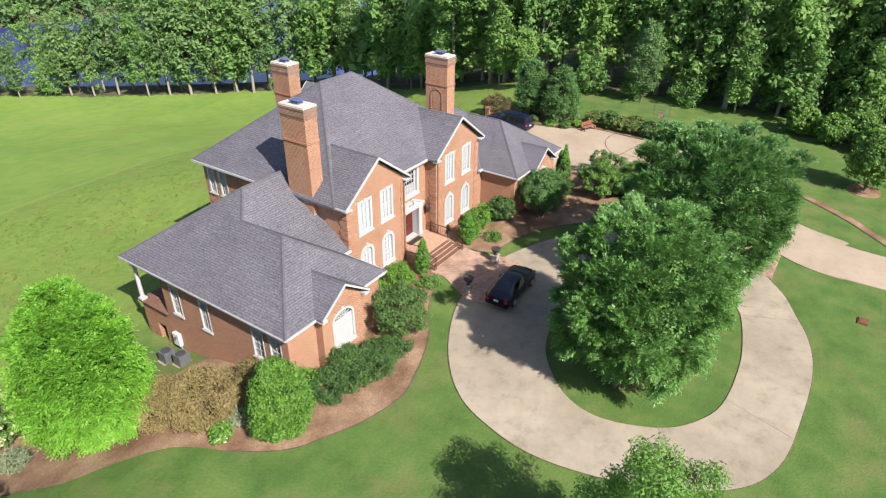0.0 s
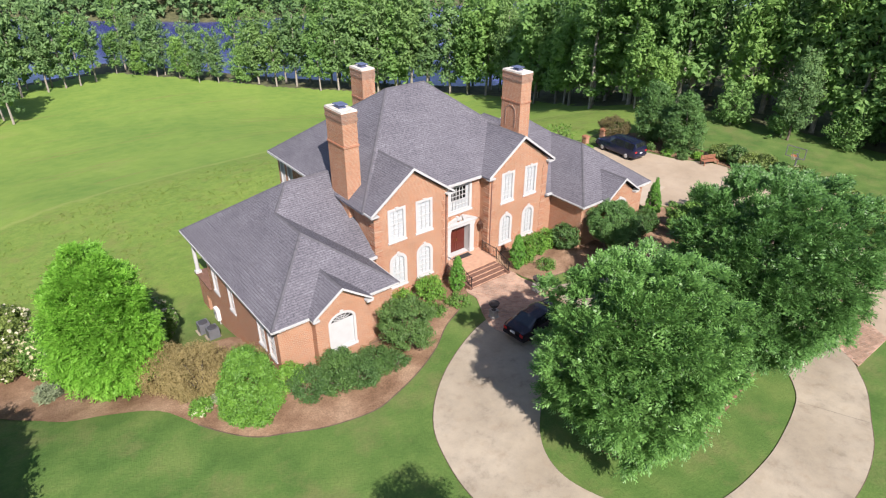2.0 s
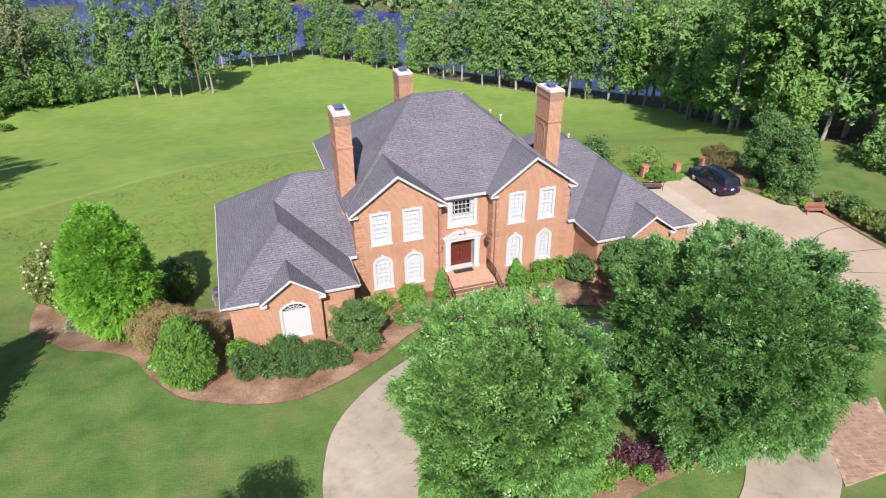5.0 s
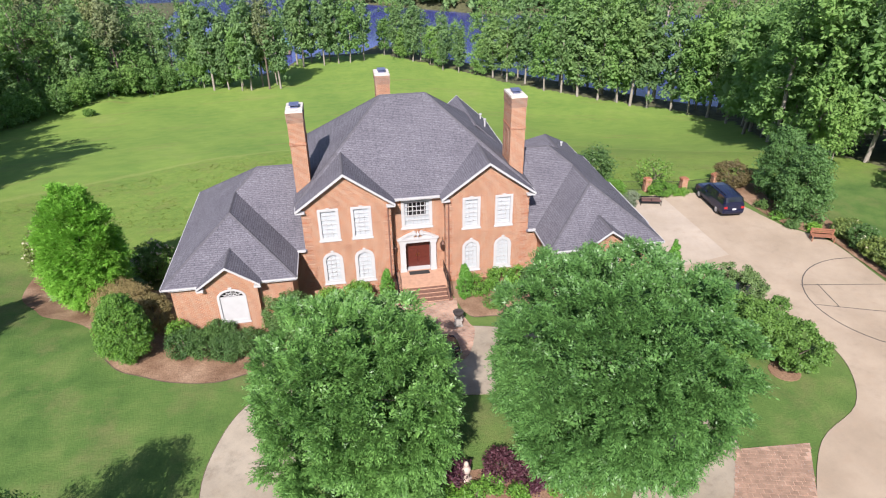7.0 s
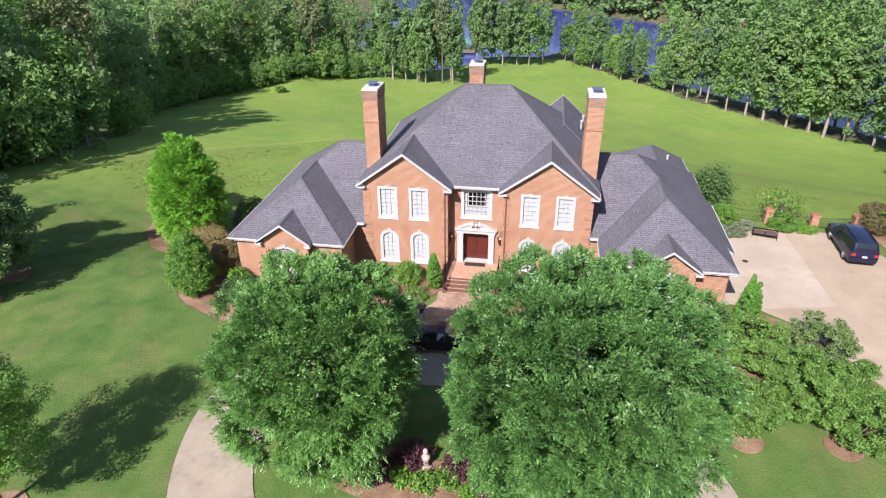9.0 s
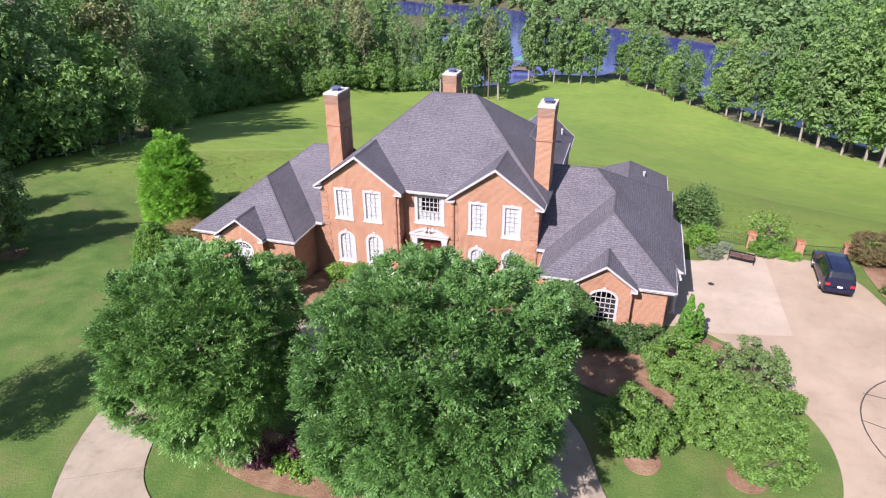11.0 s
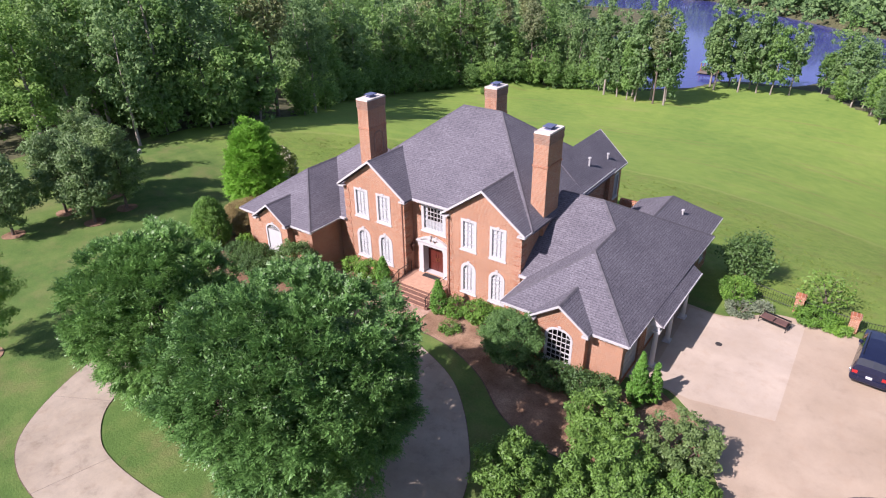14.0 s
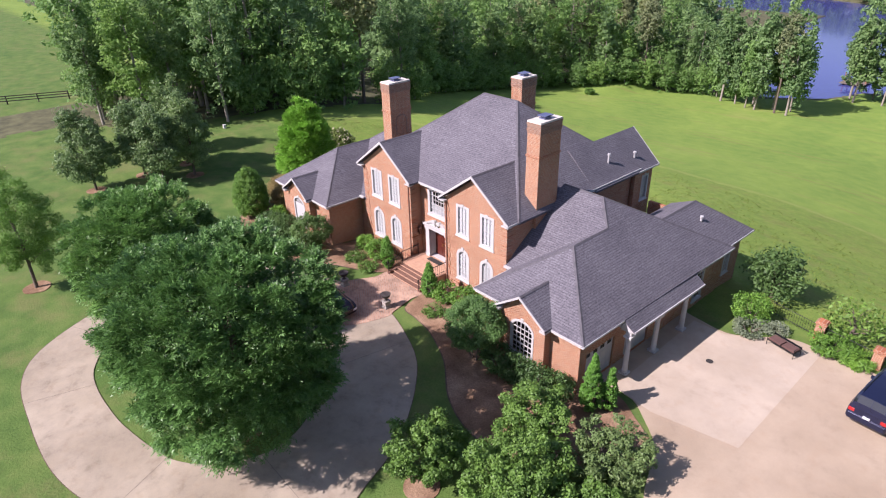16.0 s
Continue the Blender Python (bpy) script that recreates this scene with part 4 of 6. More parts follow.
part("wall", wall_mesh("x", -16.3, 0.3, 8.102, 10.95, -3.0, 0.35, [(8.8, 9.65, -2.5, -0.9)]), BRICK, house)
part("wall", wall_mesh("y", 10.95, -0.3, -15.995, -12.0, -3.0, 0.35), BRICK, house)
part("porch_wall", wall_mesh("y", 8.1, -0.3, -15.995, -12.0, -3.0, 3.72, [(-15.2, -13.0, 0.4, 2.9)]), BRICK, house)
part("porch_wall", wall_mesh("x", -12.0, 0.3, 8.1, 10.95, -3.0, 3.72), BRICK, house)
part("porch_floor", Mesh().box(-16.45, -12.0, 8.102, 11.1, 0.352, 0.46), STEPBRICK, house)
# near-black sheet behind the porch opening, its inside shade as colour
part("dark_porch_backing", Mesh().box(-15.9, -12.1, 7.2, 7.3, -2.8, 3.6), DARK, house)
part("wall", wall_mesh("y", 10.95, -0.3, -11.995, -7.86, -3.0, 3.72), BRICK, house)
part("porch_beam", Mesh().box(-16.45, -16.15, 8.1, 11.1, 3.2, 3.6).box(-16.15, -12.0, 10.8, 11.1, 3.2, 3.6), WHITE, house)
edge_board((-16.75, 11.45, 3.78), (-16.75, -3.5, 3.78), 0.12, 0.04)
edge_board((-7.9, 11.45, 3.78), (-16.75, 11.45, 3.78), 0.12, 0.04)
part("soffit", Mesh().box(-16.7, -16.3, -3.45, 11.4, 3.55, 3.58), SOFFIT, house)


def column(x, y, z0, z1, r=0.15, mat=WHITE):
    c = Mesh().box(x - r * 1.5, x + r * 1.5, y - r * 1.5, y + r * 1.5, z0, z0 + 0.14)
    c.lathe(x, y, [(r * 1.3, z0 + 0.14), (r * 1.3, z0 + 0.2), (r, z0 + 0.26), (r * 0.86, z1 - 0.26), (r * 1.2, z1 - 0.2), (r * 1.25, z1 - 0.12)], 14)
    c.box(x - r * 1.45, x + r * 1.45, y - r * 1.45, y + r * 1.45, z1 - 0.12, z1)
    return part("column", c, mat, house, "round white porch column")


column(-16.25, 10.85, 0.46, 3.2, 0.14)

# east wing: garage doors behind a columned porch, then the rear wing
GD = [(-2.3, 0.42, 0.06, 2.3), (1.6, 4.2, 0.06, 2.3)]
part("wall", wall_mesh("x", 16.2, -0.3, -2.798, 13.0, -0.6, 3.72, GD + [(9.6, 10.8, 0.5, 2.7)]), BRICK, house)


def garage_door(y0, y1, z0, z1):
    g = thing("garage_door", (16.05, (y0 + y1) / 2, z0), "white panelled garage door with a row of small panes")
    g.parent = house
    h, w = (z1 - z0) / 4, (y1 - y0)
    for i in range(4):
        m = Mesh().box(-0.03, 0.02, -w / 2, w / 2, i * h + 0.006, (i + 1) * h - 0.006)
        for j in range(4):
            a = -w / 2 + w * j / 4
            if i < 3:
                m.box(0.02, 0.045, a + 0.1, a + w / 4 - 0.1, i * h + 0.1, (i + 1) * h - 0.1)
        part("door_panel", m, WHITE, g)
    for j in range(4):
        a = -w / 2 + w * j / 4
        part("pane", Mesh().box(0.021, 0.03, a + 0.14, a + w / 4 - 0.14, 3 * h + 0.14, 4 * h - 0.14), DARK, g, "small dark garage door pane")
    return g


for d in GD:
    garage_door(*d)
window("x", 16.2, 1, 9.6, 10.8, 0.5, 2.7, 0, 3, 6, 0.1, blind=False, label="white side window in the east wing")
roof_plane([(16.5, 0.18, 3.99), (16.5, 8.0, 3.99), (17.58, 8.0, 3.2), (17.48, 0.3, 3.2)], 0.12)
part("porch_gable", Mesh().prism([(16.6, 0.25, 3.84), (17.44, 0.28, 3.12), (16.6, 0.28, 3.0)], (0, 0.08, 0)), WHITE, house)
edge_board((17.48, 0.3, 3.22), (17.58, 8.0, 3.22), 0.13, 0.04)
part("porch_beam", Mesh().box(16.92, 17.26, 0.36, 7.9, 2.76, 3.05), WHITE, house)
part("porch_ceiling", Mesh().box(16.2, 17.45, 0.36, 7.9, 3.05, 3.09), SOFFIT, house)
for y in (0.45, 3.55, 6.85):
    column(17.09, y, 0.06, 2.76, 0.17)
edge_board((16.75, -3.5, 3.78), (16.78, 0.2, 3.78), 0.12, 0.04)
edge_board((16.88, 8.0, 3.78), (17.0, 13.0, 3.78), 0.12, 0.04)
edge_board((17.0, 13.0, 3.78), (16.6, 13.0, 3.78), 0.12, 0.04)
part("wall", wall_mesh("x", 16.1, -0.3, 13.002, 16.1, -1.2, 3.72, [(13.8, 14.7, 0.9, 2.9)]), BRICK, house)
window("x", 16.1, 1, 13.8, 14.7, 0.9, 2.9, 0, 3, 6, 0.1, blind=False, label="white rear side window")
part("wall", wall_mesh("y", 16.1, -0.3, 8.6, 15.798, -1.2, 3.72), BRICK, house)
part("wall", wall_mesh("y", 13.0, -0.3, 7.86, 15.898, -1.2, 3.7), BRICK, house)
rx, rz, ry = 13.4, 5.95, 13.6
roof_plane([(16.68, 9.5, 3.8), (16.68, 16.55, 3.8), (rx, ry, rz), (rx, 8.0, rz)])
roof_plane([(10.1, 9.5, 3.8), (10.1, 16.55, 3.8), (rx, ry, rz), (rx, 8.0, rz)])
roof_plane([(10.1, 16.55, 3.8), (16.68, 16.55, 3.8), (rx, ry, rz)])
ridge_cap((rx, 9.0, rz), (rx, ry, rz))
ridge_cap((rx, ry, rz), (16.68, 16.55, 3.8))
edge_board((16.68, 13.0, 3.8), (16.68, 16.55, 3.8), 0.12, 0.04)
edge_board((16.68, 16.55, 3.8), (10.1, 16.55, 3.8), 0.12, 0.04)
# vent pipes on the rear roof
for x, y, z, h in ((7.3, 11.5, 7.55, 0.75), (7.6, 14.5, 7.35, 0.45), (14.6, 12.4, 5.0, 0.4)):
    part("vent_pipe", Mesh().tube([(x, y, z), (x, y, z + h), (x, y, z + h + 0.02), (x, y, z + h + 0.14)], [0.07, 0.07, 0.12, 0.12], 10), WHITE, house, "white roof vent pipe")

# ---- entrance ----
def surround():
    s = thing("door_surround", (0, 1.0, 0.66), "white classical door surround with a broken scroll pediment")
    s.parent = house
    for q in (-1, 1):
        lo, hi = sorted((q * 0.92, q * 1.32))
        part("pilaster", Mesh().box(lo, hi, -0.16, 0.02, 0.0, 2.42).box(lo - 0.03, hi + 0.03, -0.2, 0.02, 0.0, 0.22).box(lo - 0.03, hi + 0.03, -0.2, 0.02, 2.28, 2.42), WHITE, s)
        part("door_reveal", Mesh().box(*sorted((q * 0.92, q * 0.955)), -0.02, 0.55, 0.0, 2.4), WHITE, s)
        lo, hi = sorted((q * 0.2, q * 1.42))
        pts = [(q * (1.45 - 1.2 * t), -0.22, 2.74 + 0.5 * math.sin(t * 1.45)) for t in np.linspace(0, 1, 8)]
        m = Mesh().prism(pts + [(x, y, z - 0.14) for x, y, z in reversed(pts)], (0, 0.22, 0))
        m.prism([(q * 0.27 + 0.15 * math.cos(a), -0.25, 3.17 + 0.15 * math.sin(a)) for a in np.linspace(0, 2 * math.pi, 12, endpoint=False)], (0, 0.22, 0))
        m.prism([(q * 1.42, -0.12, 2.72), (q * 0.3, -0.12, 2.72), (q * 0.3, -0.12, 3.06), (q * 0.9, -0.12, 2.98)], (0, 0.12, 0))
        part("scroll", m, WHITE, s)
    part("entablature", Mesh().box(-1.4, 1.4, -0.2, 0.02, 2.42, 2.66).box(-1.5, 1.5, -0.28, 0.02, 2.66, 2.76), WHITE, s)
    part("urn_finial", Mesh().lathe(0, -0.1, [(0.08, 2.76), (0.05, 2.86), (0.12, 2.98), (0.13, 3.08), (0.04, 3.2), (0.02, 3.3)], 10), WHITE, s)
    part("door_reveal", Mesh().box(-0.95, 0.95, 0.0, 0.55, 2.38, 2.42), WHITE, s)
    return s


surround()
dr = thing("front_door", (0, 1.5, 0.66), "dark red mahogany double front door, closed")
dr.parent = house
for q in (-1, 1):
    lo, hi = sorted((q * 0.008, q * 0.92))
    m = Mesh().box(lo, hi, 0, 0.05, 0.02, 2.38)
    for z0, z1 in ((0.2, 0.75), (0.9, 1.5), (1.62, 2.22)):
        m.box(lo + 0.16, hi - 0.16, -0.02, 0.0, z0, z1)
    leaf = part("door_leaf", m, DOORRED, dr)
    part("handle", Mesh().tube([(q * 0.1, -0.06, 0.95), (q * 0.1, -0.06, 1.2)], [0.018, 0.018], 6), simple("brass", (0.5, 0.35, 0.12), 0.3, 1.0), leaf, "brass door handle")
part("threshold", Mesh().box(-0.95, 0.95, -0.5, 0.05, -0.01, 0.03), WHITE, dr)
tagged(part("doormat", Mesh().box(-0.75, 0.75, 0.35, 0.82, 0.665, 0.685), DARK), "dark doormat on the brick landing", "doormat")

landing = thing("entrance_steps", (0, -0.6, 0), "brick landing and five front steps", "steps")
part("landing", Mesh().box(-1.92, 1.92, -0.62, 2.1, -0.2, 0.66), LANDING, landing)
for i in range(4):
    part("step", Mesh().box(-1.62, 1.62, -0.62 - 0.33 * (i + 1), -0.62 - 0.33 * i + 0.0, -0.2, 0.66 - 0.135 * (i + 1)), STEPBRICK, landing)
    part("tread", Mesh().box(-1.64, 1.64, -0.62 - 0.33 * (i + 1) - 0.03, -0.62 - 0.33 * (i + 1) + 0.05, 0.66 - 0.135 * (i + 1), 0.66 - 0.135 * (i + 1) + 0.02), LANDING, landing, "pale brick nosing")
for q in (-1, 1):
    part("cheek_wall", Mesh().box(*sorted((q * 1.66, q * 1.92)), -2.0, -0.64, -0.2, 0.3), STEPBRICK, landing)
for q in (-1, 1):
    r = thing("iron_railing", (q * 1.78, -1.2, 0), "black wrought iron stair railing", "railing", "railings of the steps")
    part("handrail", Mesh().tube([(0, 1.6, 1.5), (0, 0.0, 1.5), (0, -1.35, 0.98), (0, -1.5, 0.9)], [0.028] * 4, 6), IRON, r)
    part("bottom_rail", Mesh().tube([(0, 1.6, 0.78), (0, 0.0, 0.78), (0, -1.35, 0.28)], [0.018] * 3, 6), IRON, r)
    for y in np.linspace(-1.3, 1.55, 17):
        lo = 0.3 if y < -1.0 else (0.66 if y > 0 else 0.66 + y * 0.27)
        hi = 1.5 if y > 0 else 1.5 + y * 0.385
        part("baluster", Mesh().tube([(0, y, lo), (0, y, hi)], [0.012, 0.012], 5), IRON, r)
    for y in (-1.38, 0.0, 1.6):
        part("newel", Mesh().tube([(0, y, 0.05 if y < -1 else 0.3), (0, y, 1.55 if y > -1 else 1.05)], [0.026, 0.026], 6).lathe(0, y, [(0.02, 1.0 if y < -1 else 1.52), (0.05, 1.06 if y < -1 else 1.58), (0.01, 1.12 if y < -1 else 1.64)], 8), IRON, r)
for q in (-1, 1):
    l = thing("wall_lantern", (q * 1.78, 0.98, 2.75), "large dark bronze wall lantern by the entrance", "lantern", "entrance lanterns")
    part("bracket", Mesh().tube([(0, 0, 0.5), (0, -0.2, 0.56), (0, -0.3, 0.42)], [0.025] * 3, 6), IRON, l)
    part("lantern_cage", Mesh().lathe(0, -0.3, [(0.04, -0.42), (0.12, -0.35), (0.2, 0.1), (0.22, 0.14), (0.06, 0.34), (0.02, 0.44)], 6), simple("bronze", (0.10, 0.055, 0.04), 0.4, 0.6), l)
    part("lantern_glass", Mesh().lathe(0, -0.3, [(0.10, -0.3), (0.17, 0.08)], 6), simple("lantern_glass_pane", (0.45, 0.38, 0.32), 0.2), l, "smoky lantern glass")


# ---- plants ----
def leaves(centres, spread, count, size, rng, up=0.5, droop=0.0, slim=0.5, squash=0.75):
    """Small folded leaves scattered round clump centres; returns vertices and faces."""
    k = len(centres)
    which = rng.integers(0, k, count)
    off = rng.normal(0, 1, (count, 3))
    off /= np.linalg.norm(off, axis=1)[:, None] + 1e-9
    off *= (rng.random(count)[:, None] ** 0.45) * spread[which][:, None]
    off[:, 2] *= squash
    c = centres[which] + off
    out = off / (np.linalg.norm(off, axis=1)[:, None] + 1e-9)
    n = out * 0.8 + rng.normal(0, 0.55, (count, 3)) + np.array([0, 0, up])
    n /= np.linalg.norm(n, axis=1)[:, None]
    a = np.cross(n, rng.normal(0, 1, (count, 3)))
    a /= np.linalg.norm(a, axis=1)[:, None] + 1e-9
    a[:, 2] -= droop
    a /= np.linalg.norm(a, axis=1)[:, None]
    b = np.cross(n, a)
    s = size * (0.65 + 0.7 * rng.random(count))[:, None]
    v = np.stack([c - a * s, c + b * s * slim - n * s * 0.12, c + a * s, c - b * s * slim - n * s * 0.12], 1).reshape(-1, 3)
    f = np.arange(count * 4).reshape(-1, 4)
    return v, f


def leaf_mesh(name, v, f, mat):
    me = bpy.data.meshes.new(name)
    me.from_pydata(v.tolist(), [], f.tolist())
    me.materials.append(mat)
    return me


def crown_points(rng, n, rx, ry, rz, cz, shell=0.55, flat=0.0, lumps=0.18, cone=0.0):
    """Clump centres in a lumpy crown."""
    d = rng.normal(0, 1, (n, 3))
    d /= np.linalg.norm(d, axis=1)[:, None]
    r = shell + (1 - shell) * rng.random(n) ** 0.5
    seed = rng.random(3) * 50
    lump = np.array([1 + lumps * 2 * noise.noise(Vector(q * 1.9) + Vector(seed)) for q in d])
    p = d * (r * lump)[:, None]
    p[:, 2] = np.where(p[:, 2] < 0, p[:, 2] * (1 - flat), p[:, 2])
    if cone:
        w = 1 - cone * (p[:, 2] + 1) / 2
        p[:, 0] *= w
        p[:, 1] *= w
    return p * np.array([rx, ry, rz]) + np.array([0, 0, cz])


def trunk_mesh(rng, height, r, crown_r, crown_z, limbs, lean=0.3, start=0.3):
    m = Mesh()
    top = (rng.normal(0, lean), rng.normal(0, lean), height)
    mid = (rng.normal(0, lean * 0.5), rng.normal(0, lean * 0.5), height * 0.5)
    m.tube([(0, 0, -0.4), (0, 0, 0.15), mid, top], [r * 1.5, r, r * 0.7, r * 0.12], 9)
    for i in range(limbs):
        t = start + (0.92 - start) * (i + rng.random()) / limbs
        z = height * t
        a = i * 2.4 + rng.random()
        reach = crown_r * (0.55 + 0.35 * rng.random()) * (1.1 - 0.5 * t)
        p0 = Vector((mid[0] * min(1, 2 * t), mid[1] * min(1, 2 * t), z))
        p2 = p0 + Vector((math.cos(a) * reach, math.sin(a) * reach, reach * (0.35 + 0.5 * rng.random())))
        p1 = (p0 + p2) / 2 + Vector((0, 0, 0.12 * reach))
        m.tube([p0, p1, p2], [r * 0.42 * (1.15 - t), r * 0.25 * (1.15 - t), r * 0.06], 6)
    return m


def tree(name, seed, x, y, height, rx, rz, cz, clumps, count, size, mat, label, bark=BARK, ry=None, spread=1.0, flat=0.2, droop=0.0, slim=0.5, lumps=0.18, shell=0.55, cone=0.0, group="", tr=None, limbs=9, start=0.3):
    rng = np.random.default_rng(seed)
    t = thing(name, (x, y, terrain(x, y)), label, "tree", group)
    part("trunk", trunk_mesh(rng, height * 0.82, tr or height * 0.022, rx, cz, limbs, start=start), bark, t, smooth=True)
    c = crown_points(rng, clumps, rx, ry or rx, rz, cz, shell, flat, lumps, cone)
    v, f = leaves(c, spread * (0.7 + 0.6 * rng.random(clumps)), count, size, rng, droop=droop, slim=slim)
    part("crown", leaf_mesh("crown", v, f, mat), mat, t)
    return t


def sprays(rng, n, rx, ry, rz, cz, lobes, per, size, box=2.5, reach=0.55, cone=0.0):
    """Leafy twigs that point up and out of a crown built of many small lobes with dark gaps between them."""
    turn = (np.arange(lobes) + 0.5) * 2.39996
    up = 1 - 2 * (np.arange(lobes) + 0.5) / lobes
    d = np.stack([np.cos(turn) * np.sqrt(1 - up * up), np.sin(turn) * np.sqrt(1 - up * up), up], 1) + rng.normal(0, 0.07, (lobes, 3))
    d /= np.linalg.norm(d, axis=1)[:, None]
    d /= (np.abs(d) ** box).sum(1)[:, None] ** (1 / box)
    lc = d * (0.66 + 0.28 * rng.random(lobes) ** 0.5)[:, None] * (1 + 0.04 * rng.normal(0, 1, lobes))[:, None]
    lc[:, :2] *= (1 - cone * (lc[:, 2:3] + 1) / 2)
    lr = rng.uniform(0.42, 0.85, lobes)
    k = rng.integers(0, lobes, n)
    out = lc[k] / (np.linalg.norm(lc[k], axis=1)[:, None] + 1e-9)
    o = rng.normal(0, 0.7, (n, 3)) + out * 0.9 + np.array([0, 0, 0.5])
    o /= np.linalg.norm(o, axis=1)[:, None]
    base = lc[k] * np.array([rx, ry, rz]) + np.array([0, 0, cz]) + o * (lr[k] * (0.55 + 0.45 * rng.random(n)))[:, None] * np.array([1, 1, 0.75])
    tip = out * 0.7 + o * 0.5 + np.array([0, 0, 0.45]) + rng.normal(0, 0.28, (n, 3))
    tip /= np.linalg.norm(tip, axis=1)[:, None]
    s = np.tile(np.linspace(0.0, 1, per), n)
    i = np.repeat(np.arange(n), per)
    ln = (reach * (0.6 + 0.8 * rng.random(n)))[i]
    c = base[i] + tip[i] * (s * ln)[:, None]
    c[:, 2] -= 0.22 * ln * s * s
    side = np.cross(tip, rng.normal(0, 1, (n, 3)) * 0.3 + np.array([0, 0, 1]))
    side /= np.linalg.norm(side, axis=1)[:, None] + 1e-9
    flat = np.cross(side, tip)
    flat = np.where(flat[:, 2:3] < 0, -flat, flat)
    alt = np.tile(np.where(np.arange(per) % 2, 1.0, -1.0), n)
    a = tip[i] * 0.65 + side[i] * (alt * (1.15 - 0.8 * s))[:, None] + rng.normal(0, 0.18, (n * per, 3)) - np.array([0, 0, 1]) * (0.1 + 0.15 * s)[:, None]
    a /= np.linalg.norm(a, axis=1)[:, None]
    nn = flat[i] + rng.normal(0, 0.25, (n * per, 3)) + np.array([0, 0, 0.2])
    b = np.cross(nn, a)
    b /= np.linalg.norm(b, axis=1)[:, None] + 1e-9
    q = size * (0.75 + 0.5 * rng.random(n * per))[:, None] * (1.15 - 0.35 * s)[:, None]
    v = np.stack([c, c + a * q * 0.9 + b * q * 0.42, c + a * q * 2.2, c + a * q * 0.9 - b * q * 0.42], 1).reshape(-1, 3)
    return v, np.arange(n * per * 4).reshape(-1, 4)


def shade_tree(name, seed, x, y, height, rx, rz, cz, lobes, twigs, per, size, mat, label, tr, box=2.5, inner=5000, group="", start=0.2, reach=0.55, cone=0.0, ry=None):
    rng = np.random.default_rng(seed)
    t = thing(name, (x, y, terrain(x, y)), label, "tree", group)
    part("trunk", trunk_mesh(rng, height * 0.8, tr, rx, cz, 14, start=start), BARK, t, smooth=True)
    v, f = sprays(rng, twigs, rx, ry or rx, rz, cz, lobes, per, size, box, reach, cone)
    c = crown_points(rng, 260, rx * 0.76, (ry or rx) * 0.76, rz * 0.78, cz, 0.5, 0, 0.06, cone)
    v2, f2 = leaves(c, np.full(260, 0.7), inner, 0.105, rng)
    part("crown", leaf_mesh("crown", np.concatenate([v, v2]), np.concatenate([f, f2 + len(v)]), mat), mat, t)
    return t


shade_tree("shade_tree", 11, -5.0, -17.9, 9.6, 3.42, 4.35, 5.75, 230, 11500, 10, 0.087, LEAF_HERO, "broad leafy shade tree in the driveway island", 0.26, 3.4, 30000, cone=-0.18, reach=0.46)
shade_tree("shade_tree", 12, 6.4, -18.2, 11.0, 4.5, 4.5, 6.45, 320, 16500, 10, 0.088, LEAF_HERO, "broad leafy shade tree over a planted bed", 0.3, 3.6, 40000, ry=4.2, cone=-0.16, reach=0.47)
shade_tree("maple_tree", 13, -23.7, 3.7, 9.6, 3.05, 4.6, 4.7, 280, 8000, 8, 0.1, LEAF_LIME, "bright lime-green young maple on the mulch bed", 0.16, 2.0, 13000, start=0.12, reach=0.42, cone=0.42)


# woodland: a few kinds of tree, each copied along the edge of the field
def wood_kind(seed, height, rx, rz, cz, mat, label, count, cone=0.0, bark=PALEBARK, size=0.42):
    return tree("forest_tree", seed, 0, 0, height, rx, rz, cz, 110, count, size, mat, label, bark, spread=1.0, flat=0.0, lumps=0.3, shell=0.3, cone=cone, group="trees of the wood", tr=height * 0.013, limbs=7, start=0.35)


LEAF_WOOD2 = leaf_material("bright_wood_leaves", (0.118, 0.245, 0.070), (0.270, 0.445, 0.135), 0.45, 0.15, 0.15)
LEAF_PINE = leaf_material("pine_needles", (0.120, 0.165, 0.080), (0.250, 0.285, 0.135), 0.25, 0.15, 0.15)
